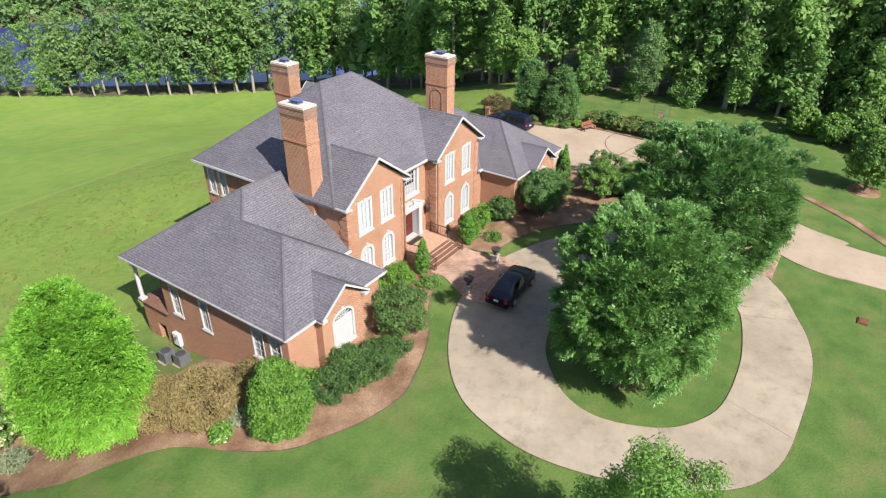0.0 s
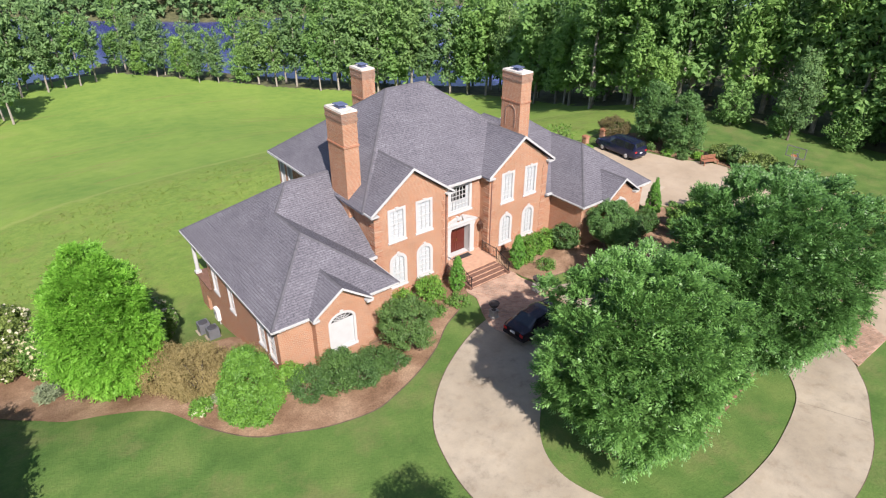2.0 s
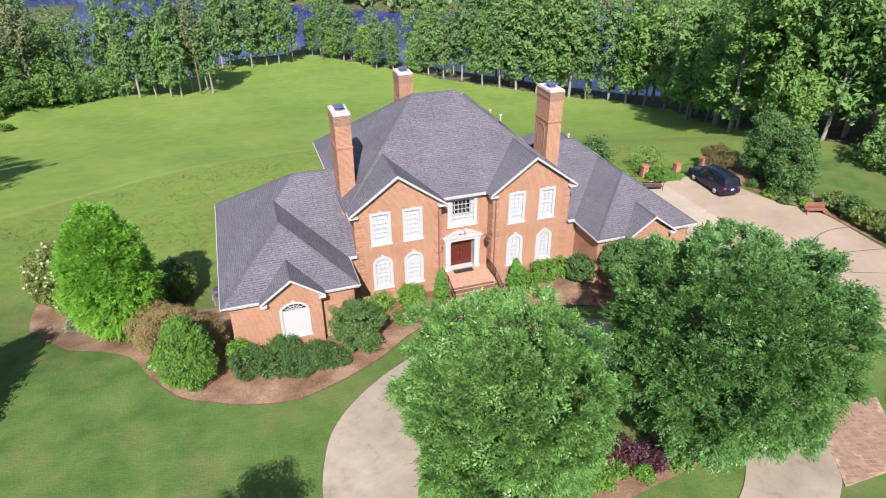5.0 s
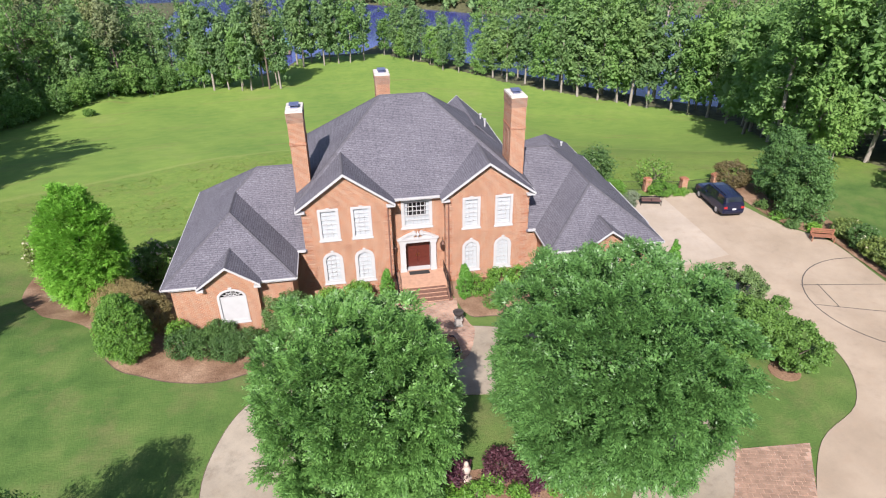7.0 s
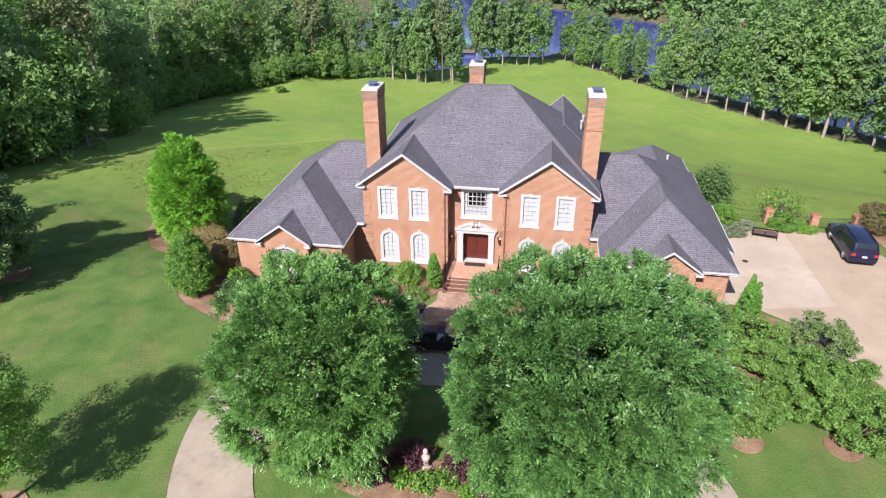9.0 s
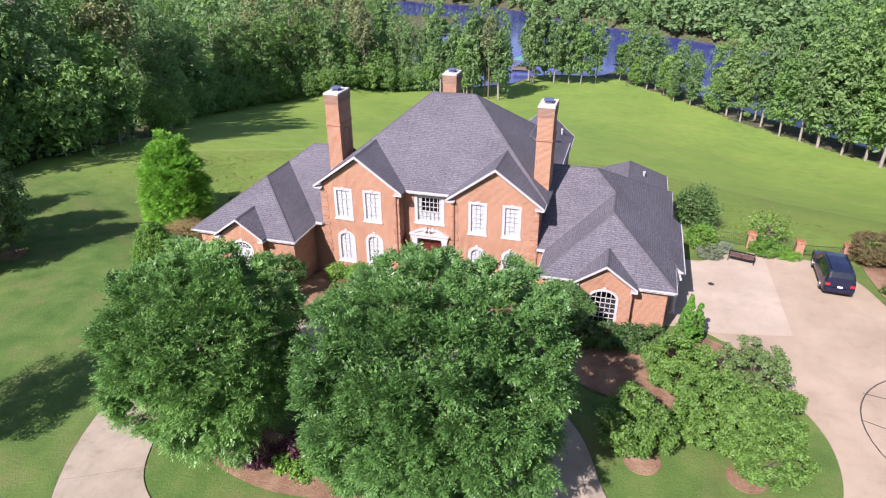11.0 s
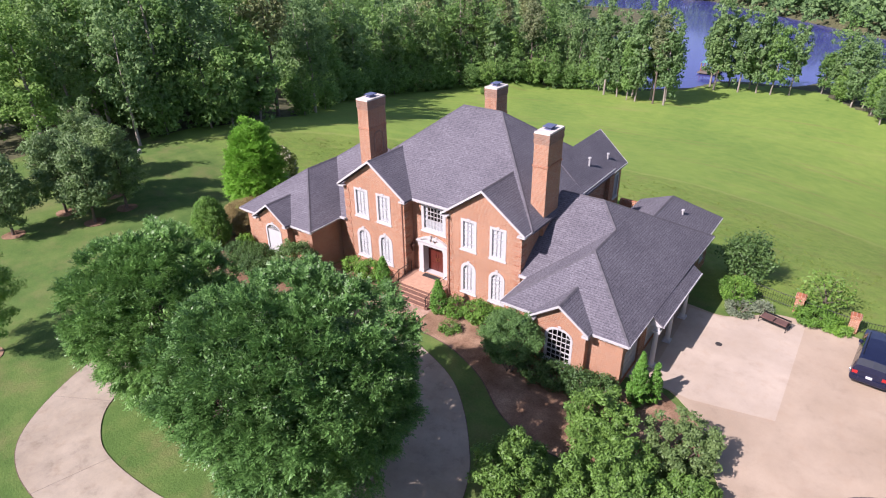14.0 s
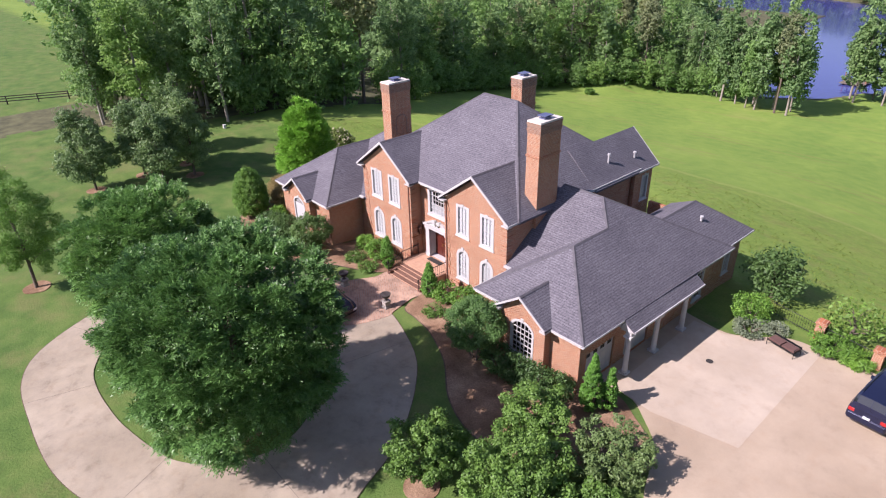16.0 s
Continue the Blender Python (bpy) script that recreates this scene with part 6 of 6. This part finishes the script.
PLATE = simple("number_plate", (0.6, 0.6, 0.6), 0.5)


def vehicle(name, at_pose, stations, glass_side, glass_front, glass_rear, paint, label, wheel_x, wheel_r, track, category):
    """A car whose body is lofted through stations of (x, half width, sill, shoulder, half width of top, top)."""
    car = thing(name, (0, 0, 0), label, category)
    car.matrix_basis = at_pose
    rows = []
    for x, w, zb, zs, wt, zt in stations:
        half = [(w * 0.90, zb), (w, zb + 0.14), (w * 1.01, (zb + zs) / 2), (w * 0.97, zs), (wt, zt - 0.07), (wt * 0.82, zt - 0.01), (0.0, zt + 0.015)]
        rows.append([(x, -y, z) for y, z in half] + [(x, y, z) for y, z in reversed(half[:-1])])
    k = len(rows[0])
    m = Mesh()
    m.v = [p for r in rows for p in r]
    m.f = [(i * k + j, i * k + j + 1, (i + 1) * k + j + 1, (i + 1) * k + j) for i in range(len(rows) - 1) for j in range(k - 1)]
    m.f += [tuple(range(k)), tuple(reversed(range((len(rows) - 1) * k, len(rows) * k)))]
    m.f += [(i * k, (i + 1) * k, (i + 2) * k - 1, (i + 1) * k - 1) for i in range(len(rows) - 1)]
    part("body", m, paint, car, smooth=False)

    def panes(spans, strips, pname, inset=0.1):
        for i in spans:
            for j in strips:
                q = [Vector(rows[i][j]), Vector(rows[i][j + 1]), Vector(rows[i + 1][j + 1]), Vector(rows[i + 1][j])]
                c = sum(q, Vector()) / 4
                n = (q[1] - q[0]).cross(q[3] - q[0]).normalized()
                if n.dot(c - Vector((c.x, 0, 0.6))) < 0:
                    n = -n
                part(pname, Mesh().face(*[c + (p - c) * (1 - inset) + n * 0.008 for p in q]), CARGLASS, car, "dark tinted glass")
    panes(glass_side, (3, k - 5), "side_window")
    panes(glass_front, (4, 5, 6, 7), "windscreen", 0.03)
    panes(glass_rear, (4, 5, 6, 7), "rear_window", 0.03)
    for x in wheel_x:
        for s in (-1, 1):
            y = s * track
            tyre = part("tyre", Mesh().tube([(x, y - 0.11, wheel_r), (x, y - 0.09, wheel_r), (x, y + 0.09, wheel_r), (x, y + 0.11, wheel_r)], [wheel_r * 0.9, wheel_r, wheel_r, wheel_r * 0.9], 20), TYRE, car)
            rim = Mesh().tube([(x, y + s * 0.10, wheel_r), (x, y + s * 0.118, wheel_r)], [wheel_r * 0.62, wheel_r * 0.6], 16)
            for a in range(5):
                w = a * 2 * math.pi / 5
                rim.tube([(x, y + s * 0.12, wheel_r), (x + math.cos(w) * wheel_r * 0.55, y + s * 0.125, wheel_r + math.sin(w) * wheel_r * 0.55)], [0.05, 0.035], 5)
            part("rim", rim, RIM, tyre, "alloy wheel rim")
    x0, x1 = stations[0][0], stations[-1][0]
    w0, z0 = stations[0][1], stations[0][3]
    for s in (-1, 1):
        part("tail_light", Mesh().box(x0 - 0.015, x0 + 0.12, *sorted((s * w0 * 0.68, s * w0 * 1.0)), z0 - 0.22, z0 - 0.02), TAIL, car, "red tail light")
        part("headlight", Mesh().box(x1 - 0.16, x1 + 0.015, *sorted((s * w0 * 0.55, s * w0 * 0.95)), stations[-1][3] - 0.16, stations[-1][3] - 0.02), LAMP, car, "clear headlight")
        part("side_mirror", Mesh().box(stations[glass_front[0]][0] - 0.35, stations[glass_front[0]][0] - 0.17, *sorted((s * (w0 + 0.02), s * (w0 + 0.2))), 0.98 * z0, 0.98 * z0 + 0.15), paint, car)
    part("rear_bumper", Mesh().box(x0 - 0.07, x0 + 0.15, -w0 * 0.96, w0 * 0.96, stations[0][2] + 0.1, stations[0][2] + 0.32), paint, car)
    part("number_plate", Mesh().box(x0 - 0.085, x0 - 0.02, -0.16, 0.16, stations[0][2] + 0.36, stations[0][2] + 0.48), PLATE, car, "plain pale number plate")
    return car


vehicle("sedan", pose(-1.2, -8.45, 0.07, 0, 0, 4),
        [(-2.4, 0.78, 0.35, 0.88, 0.66, 0.96), (-2.25, 0.86, 0.25, 0.95, 0.72, 1.04), (-1.75, 0.9, 0.22, 0.98, 0.74, 1.10), (-1.0, 0.91, 0.22, 0.98, 0.62, 1.42), (0.0, 0.91, 0.22, 0.97, 0.64, 1.46), (0.45, 0.91, 0.22, 0.96, 0.63, 1.41), (1.15, 0.9, 0.22, 0.94, 0.76, 1.02), (1.9, 0.88, 0.22, 0.86, 0.72, 0.93), (2.3, 0.8, 0.26, 0.76, 0.6, 0.80), (2.42, 0.68, 0.34, 0.66, 0.5, 0.70)],
        [3, 4], [5], [2], CARPAINT_RED, "dark maroon-black sedan parked on the driveway", (-1.45, 1.45), 0.33, 0.80, "car")
vehicle("suv", pose(28.35, 8.1, 0.075, 0, 0, 86),
        [(-2.75, 0.9, 0.45, 1.12, 0.78, 1.18), (-2.7, 0.95, 0.36, 1.15, 0.80, 1.50), (-2.5, 0.98, 0.32, 1.16, 0.78, 1.88), (-1.2, 1.0, 0.32, 1.16, 0.78, 1.93), (0.0, 1.0, 0.32, 1.15, 0.78, 1.92), (0.75, 1.0, 0.32, 1.14, 0.76, 1.84), (1.45, 0.99, 0.32, 1.13, 0.84, 1.24), (2.3, 0.97, 0.34, 1.06, 0.82, 1.14), (2.65, 0.92, 0.38, 0.96, 0.75, 1.02), (2.75, 0.85, 0.45, 0.85, 0.7, 0.9)],
        [2, 3, 4], [5], [1], CARPAINT_BLUE, "large dark navy SUV parked at the court's edge", (-1.65, 1.65), 0.39, 0.88, "car")
roof_rack = bpy.data.objects["suv"]
for s in (-1, 1):
    part("roof_rail", Mesh().tube([(-2.2, s * 0.66, 1.97), (0.5, s * 0.66, 1.97)], [0.025, 0.025], 6), IRON, roof_rack)

# ---- garden things ----
STONE = simple("grey_stone", (0.30, 0.28, 0.25), 0.95, vary=0.3, scale=5, bumpy=0.4)
URN = simple("dark_cast_urn", (0.06, 0.052, 0.048), 0.7, 0.2, vary=0.3)
for x, y in ((1.75, -5.5), (-2.75, -5.95)):
    u = thing("garden_urn", (x, y, 0.05), "dark cast urn on a stone pedestal beside the walk", "urn", "urns of the walk")
    part("pedestal", Mesh().box(-0.26, 0.26, -0.26, 0.26, 0, 0.12).box(-0.2, 0.2, -0.2, 0.2, 0.12, 0.5).box(-0.25, 0.25, -0.25, 0.25, 0.5, 0.58), STONE, u)
    part("bowl", Mesh().lathe(0, 0, [(0.16, 0.58), (0.07, 0.66), (0.08, 0.72), (0.26, 0.86), (0.34, 1.02), (0.36, 1.1), (0.3, 1.1), (0.24, 0.95)], 18), URN, u, "wide dark urn bowl")
orn = Mesh().lathe(0, 0, [(0.26, 0), (0.28, 0.08), (0.17, 0.14), (0.14, 0.4), (0.2, 0.6), (0.22, 0.75), (0.1, 0.92), (0.13, 1.05), (0.1, 1.18), (0.02, 1.24)], 14)
o = part("garden_statue", orn, simple("pale_stone", (0.45, 0.36, 0.30), 0.9, vary=0.2, scale=6))
o.location = (-0.25, -17.9, 0.05)
tagged(o, "pale weathered stone garden statue in the island bed", "statue")

for x, y, s in ((-17.6, 7.1, 0.36), (-17.4, 5.8, 0.36)):
    z = terrain(x, y)
    ac = thing("air_conditioner", (x, y, z), "grey outdoor air conditioning unit on a pad", "air conditioner", "outdoor units")
    part("casing", Mesh().box(-s, s, -s, s, 0.06, 0.82), simple("grey_casing", (0.14, 0.145, 0.16), 0.5, 0.3), ac)
    part("fan_grille", Mesh().lathe(0, 0, [(0.31, 0.82), (0.31, 0.85), (0.08, 0.86), (0.02, 0.87)], 18), simple("grille_grey", (0.07, 0.07, 0.075), 0.5, 0.3), ac)
    part("pad", Mesh().box(-s - 0.12, s + 0.12, -s - 0.12, s + 0.12, -0.35, 0.06), CONCRETE, ac)
mb = thing("electric_meter", (-16.33, 7.5, -1.25), "pale grey electric meter boxes on the brick wall", "meter box")
part("meter_box", Mesh().box(-0.22, 0.02, -0.3, 0.3, -0.45, 0.45), simple("meter_grey", (0.62, 0.62, 0.60), 0.5), mb)
part("meter_dial", Mesh().tube([(-0.22, 0.0, 0.15), (-0.32, 0.0, 0.15)], [0.11, 0.10], 12), GLASS, mb)
part("conduit", Mesh().tube([(-0.05, -0.2, -0.45), (-0.05, -0.2, -1.3)], [0.035, 0.035], 6), simple("conduit_grey", (0.4, 0.4, 0.4), 0.5), mb)

PIER = [(23.5, 12.3), (26.9, 11.7), (30.3, 12.0)]
for x, y in PIER:
    p = thing("brick_pier", (x, y, 0), "square red brick pier with a brick cap", "pier", "piers of the garden fence")
    part("shaft", Mesh().box(-0.28, 0.28, -0.28, 0.28, -0.6, 1.15), BRICK, p)
    part("cap", Mesh().box(-0.34, 0.34, -0.34, 0.34, 1.15, 1.25).box(-0.28, 0.28, -0.28, 0.28, 1.25, 1.33), QUOIN, p)
for (x0, y0), (x1, y1) in zip([(20.0, 13.0)] + PIER, PIER):
    fnc = thing("iron_fence", (x0, y0, 0), "black iron garden fence panel between brick piers", "fence", "garden fence panels")
    dx, dy = x1 - x0, y1 - y0
    for z in (0.15, 0.92):
        part("rail", Mesh().tube([(0, 0, z), (dx, dy, z)], [0.02, 0.02], 5), IRON, fnc)
    n = int(math.hypot(dx, dy) / 0.16)
    picket = Mesh().tube([(0, 0, -0.2), (0, 0, 1.02)], [0.011, 0.011], 4).data("picket", IRON)
    for i in range(1, n):
        pk = part("picket", picket, IRON, fnc)
        pk.location = (dx * i / n, dy * i / n, 0)
bn = thing("iron_bench", (22.5, 9.4, 0.06), "dark iron bench with two brown cushions on the court", "bench")
bn.rotation_euler = (0, 0, radians(-14))
for s in (-1, 1):
    part("cushion", Mesh().box(*sorted((s * 0.04, s * 0.85)), -0.32, 0.3, 0.4, 0.5), simple("brown_cushion", (0.11, 0.06, 0.05), 0.9), bn, "faded brown seat cushion")
    part("armrest", Mesh().tube([(s * 0.9, -0.34, 0), (s * 0.9, -0.34, 0.66), (s * 0.9, 0.3, 0.66), (s * 0.9, 0.36, 0.0)], [0.025] * 4, 6), IRON, bn)
part("seat_frame", Mesh().box(-0.9, 0.9, -0.36, 0.34, 0.34, 0.4), IRON, bn)
part("backrest", Mesh().box(-0.9, 0.9, 0.34, 0.39, 0.5, 0.6), IRON, bn)
wb = thing("wooden_bench", (33.0, 0.3, 0.06), "weathered red-brown wooden bench at the court's edge", "bench")
wb.rotation_euler = (0, 0, radians(-20))
BW = simple("weathered_wood", (0.24, 0.105, 0.06), 0.8, vary=0.3, scale=6)
for i in range(4):
    part("seat_slat", Mesh().box(-0.9, 0.9, -0.28 + i * 0.15, -0.16 + i * 0.15, 0.42, 0.46), BW, wb)
for i in range(3):
    part("back_slat", Mesh().box(-0.9, 0.9, 0.32, 0.36, 0.52 + i * 0.15, 0.63 + i * 0.15), BW, wb)
for x in (-0.82, 0.82):
    for y in (-0.26, 0.32):
        part("leg", Mesh().box(x - 0.04, x + 0.04, y - 0.04, y + 0.04, 0.0, 0.42 if y < 0 else 0.96), BW, wb)

for k, (x, y) in enumerate(((32.2, 2.9), (32.0, 4.6), (31.9, 6.8), (33.4, 1.9))):
    shrub("low_shrub", 230 + k, x, y, 0.6, 0.7, LEAF_BOX if k % 2 else LEAF_CRAPE, "low green plant under the evergreens", 3500, 0.08, group="plants under the evergreens")

hoop = thing("basketball_hoop", (34.8, -7.2, 0.05), "grey basketball hoop with an orange rim at the court's edge", "basketball hoop")
STEEL = simple("grey_steel", (0.20, 0.205, 0.22), 0.45, 0.6, vary=0.15)
part("pole", Mesh().tube([(0, 0, -0.3), (0, 0, 2.6), (-0.25, 0, 3.1)], [0.07, 0.07, 0.06], 10), STEEL, hoop)
part("arm", Mesh().tube([(0, 0.18, 2.5), (-0.55, 0.3, 3.0)], [0.03, 0.03], 6).tube([(0, -0.18, 2.5), (-0.55, -0.3, 3.0)], [0.03, 0.03], 6).box(-0.06, 0.06, -0.2, 0.2, 2.46, 2.54), STEEL, hoop)
board = Mesh()
for y0, y1, z0, z1 in ((-0.9, 0.9, 2.75, 2.82), (-0.9, 0.9, 3.73, 3.80), (-0.9, -0.83, 2.82, 3.73), (0.83, 0.9, 2.82, 3.73), (-0.3, 0.3, 3.02, 3.06), (-0.3, 0.3, 3.44, 3.48), (-0.3, -0.26, 3.06, 3.44), (0.26, 0.3, 3.06, 3.44)):
    board.box(-0.62, -0.57, y0, y1, z0, z1)
part("backboard", board, STEEL, hoop, "grey framed clear backboard")
ring = [(-0.87 + 0.23 * math.cos(a), 0.23 * math.sin(a), 3.0) for a in np.linspace(0, 2 * math.pi, 17)]
part("rim", Mesh().tube(ring, [0.018] * 17, 6).box(-0.66, -0.6, -0.1, 0.1, 2.94, 3.04), simple("orange_rim", (0.55, 0.13, 0.04), 0.5), hoop, "orange metal rim")
net = Mesh()
for a in np.linspace(0, 2 * math.pi, 12, endpoint=False):
    for w in (-0.35, 0.35):
        net.tube([(-0.87 + 0.23 * math.cos(a), 0.23 * math.sin(a), 2.99), (-0.87 + 0.13 * math.cos(a + w), 0.13 * math.sin(a + w), 2.6)], [0.009, 0.009], 4)
part("net", net, PETAL, hoop, "pale cord net")

# painted ball-court lines, slab joints, drain and utility lid
LINE = simple("dark_paint_line", (0.055, 0.050, 0.048), 0.9, vary=0.3)


def strip(points, wide, z):
    m = Mesh()
    for (x0, y0), (x1, y1) in zip(points, points[1:]):
        d = Vector((x1 - x0, y1 - y0)).normalized() * wide / 2
        m.slab([(x0 - d.y, y0 + d.x, z), (x1 - d.y, y1 + d.x, z), (x1 + d.y, y1 - d.x, z), (x0 + d.y, y0 - d.x, z)], 0.004)
    return m


arc = [(32.3 + 6.0 * math.cos(a), -8.3 + 5.8 * math.sin(a)) for a in np.linspace(radians(60), radians(250), 26)]
court = part("court_marking", strip(arc, 0.07, 0.063), LINE)
tagged(court, "thin dark painted ball-court arc on the concrete", "marking", kind="structure")
for pts in ([(27.0, -5.3), (32.2, -6.2), (35.5, -6.8)], [(28.3, -5.4), (27.8, -8.3)], [(26.4, -7.7), (29.9, -9.1), (33.0, -10.2)]):
    tagged(part("court_marking", strip(pts, 0.06, 0.064), LINE), "thin dark painted ball-court line", "marking", kind="structure")
PALESLAB = concrete_material("pale_concrete", (0.345, 0.288, 0.220), (0.428, 0.364, 0.288), (0.355, 0.280, 0.205), 0.4)
JOINT = simple("slab_joint", (0.20, 0.17, 0.13), 0.95, vary=0.2)
for pts in ([(5.1, -22.1), (6.5, -25.2)], [(-11.0, -22.4), (-7.6, -20.6)], [(5.8, -6.9), (4.6, -13.0)], [(-3.6, -6.2), (-3.2, -12.4)], [(-4.6, -26.6), (-3.6, -23.1)], [(8.2, -18.4), (13.9, -18.4)]):
    tagged(part("slab_joint", strip(pts, 0.03, 0.055), JOINT), "narrow joint between driveway slabs", "joint", kind="structure")
sheet("new_slab", [(17.4, -1.0), (20.0, -1.3), (24.4, -0.4), (24.3, 10.6), (21.0, 9.4), (19.3, 8.4), (17.2, 8.4)], None, PALESLAB, "paler newer concrete slab before the garage", "paving", top=0.060)
SOIL = simple("dark_soil", (0.105, 0.078, 0.052), 0.97, vary=0.4, scale=2)
for loop, low in ((WEST_BED, -3.2), (EAST_BED, -4.4)):
    rim = [p for p in loop if p[1] < low]
    tagged(part("bed_edge", strip(rim, 0.08, 0.075), SOIL), "dark dug edge between mulch bed and lawn", "edge", kind="structure")
for loop, wide in ((DRIVE_OUT, 0.08), (DRIVE_IN, 0.02)):
    tagged(part("drive_edge", strip(loop + loop[:1], wide, 0.046), SOIL), "thin dark soil line along the driveway's edge", "edge", kind="structure")
dr2 = part("drain_grate", Mesh().lathe(0, 0, [(0.22, 0.0), (0.22, 0.012), (0.18, 0.016), (0.02, 0.016)], 16), DARK)
dr2.location = (20.0, 5.1, 0.056)
tagged(dr2, "dark round drain grate in the concrete", "drain")
ub = thing("utility_box", (8.9, -28.7, 0.0), "small rusty utility box in the lawn", "utility box")
RUST = simple("rusty_steel", (0.16, 0.07, 0.04), 0.85, 0.3, vary=0.3)
part("frame", Mesh().box(-0.4, 0.4, -0.3, 0.3, -0.1, 0.06), RUST, ub)
part("lid", Mesh().box(-0.34, 0.34, -0.24, 0.24, 0.06, 0.1), RUST, ub)
wu = part("white_post_box", Mesh().box(-0.2, 0.2, -0.16, 0.16, 0, 0.5).slab([(-0.23, -0.19, 0.54), (0.23, -0.19, 0.54), (0.23, 0.19, 0.54), (-0.23, 0.19, 0.54)], 0.04), WHITE)
wu.location = (-47.2, 5.0, -0.05)
tagged(wu, "small white utility cabinet at the lawn's edge", "utility cabinet")

# rail fence beyond the west lawn
RAILWOOD = simple("dark_fence_wood", (0.055, 0.045, 0.038), 0.9, vary=0.3)
for i in range(9):
    x0, y0 = -92 + 1.75 * i, -33 + 3.9 * i
    f = thing("rail_fence", (x0, y0, 0), "dark wooden post and rail fence", "fence", "west field fence")
    part("post", Mesh().box(-0.08, 0.08, -0.08, 0.08, -0.3, 1.35), RAILWOOD, f)
    for z in (0.45, 0.85, 1.2):
        part("rail", Mesh().prism([(0, 0, z), (1.75, 3.9, z), (1.75, 3.9, z + 0.13), (0, 0, z + 0.13)], (0.05, 0, 0)), RAILWOOD, f)


# brick pavers of the drive band, each a piece of its own
PAVE_A = simple("paver_red", (0.255, 0.168, 0.115), 0.9, vary=0.35, scale=2.5, bumpy=0.3)
band = bpy.data.objects["paver_strip"]
corners = [Vector((13.7, -18.5)), Vector((17.7, -18.8)), Vector((15.2, -22.9)), Vector((10.9, -22.9))]


def inside(p, poly):
    return all((b - a).cross(p - a) < -0.12 * (b - a).length for a, b in zip(poly, poly[1:] + poly[:1]))


stone = Mesh().box(-0.185, 0.185, -0.125, 0.125, -0.05, 0.0)
stone.v = [(x * (0.96 if z > -0.01 else 1), y * (0.95 if z > -0.01 else 1), z) for x, y, z in stone.v]
stone = stone.data("paver", PAVE_A)
g = np.random.default_rng(31)
turn = radians(-14)
for i in range(-14, 15):
    for j in range(-12, 13):
        u, w = (i + 0.5 * (j % 2)) * 0.40, j * 0.27
        p = Vector((14.8 + u * math.cos(turn) - w * math.sin(turn), -20.3 + u * math.sin(turn) + w * math.cos(turn)))
        if inside(p, corners):
            k = part("paver", stone, PAVE_A, band)
            k.location = (p.x, p.y, 0.072 + g.uniform(0, 0.008))
            k.rotation_euler = (0, 0, turn + g.normal(0, 0.015))

dock = thing("boat_dock", (-22.0, 176.0, -19.3), "small wooden boat dock with a teal roof on the lake", "dock")
part("roof", Mesh().prism([(-3.0, -2.4, 3.0), (0.0, -2.4, 3.9), (3.0, -2.4, 3.0)], (0, 5.0, 0)), simple("teal_roof_metal", (0.10, 0.25, 0.22), 0.6, vary=0.1), dock, "teal metal roof")
for px, py in ((-2.7, -2.1), (2.7, -2.1), (-2.7, 2.3), (2.7, 2.3)):
    part("post", Mesh().box(px - 0.12, px + 0.12, py - 0.12, py + 0.12, -1.2, 3.05), BW, dock)
part("deck", Mesh().box(-3.0, 3.0, -5.0, 2.6, 0.35, 0.5), simple("grey_planks", (0.15, 0.125, 0.10), 0.9, vary=0.3), dock, "weathered plank deck")


def rough_tufts():
    """Tufts of coarse grass in the unmown band behind the house."""
    g = np.random.default_rng(77)
    spots = []
    while len(spots) < 3600:
        x, y = g.uniform(-42, 34), g.uniform(13, 46)
        near_house = abs(x) < 18.5 and y < 18.5
        if math.hypot(x + 4, y - 4) < 39.5 and not near_house and noise.noise((x * 0.22, y * 0.22, 3)) + 0.25 * g.random() > 0.02:
            spots.append((x, y, terrain(x, y) + 0.06))
    v, f = leaves(np.array(spots), np.full(len(spots), 0.2), 15000, 0.085, g, up=0.9, slim=0.35, squash=0.35)
    tuft = leaf_material("coarse_grass", (0.150, 0.228, 0.045), (0.225, 0.290, 0.068), 0.3, 0.4, 0.1)
    tagged(part("grass_tufts", leaf_mesh("grass_tufts", v, f, tuft), tuft), "coarse green tufts in the rough grass", "grass", kind="stuff")


rough_tufts()
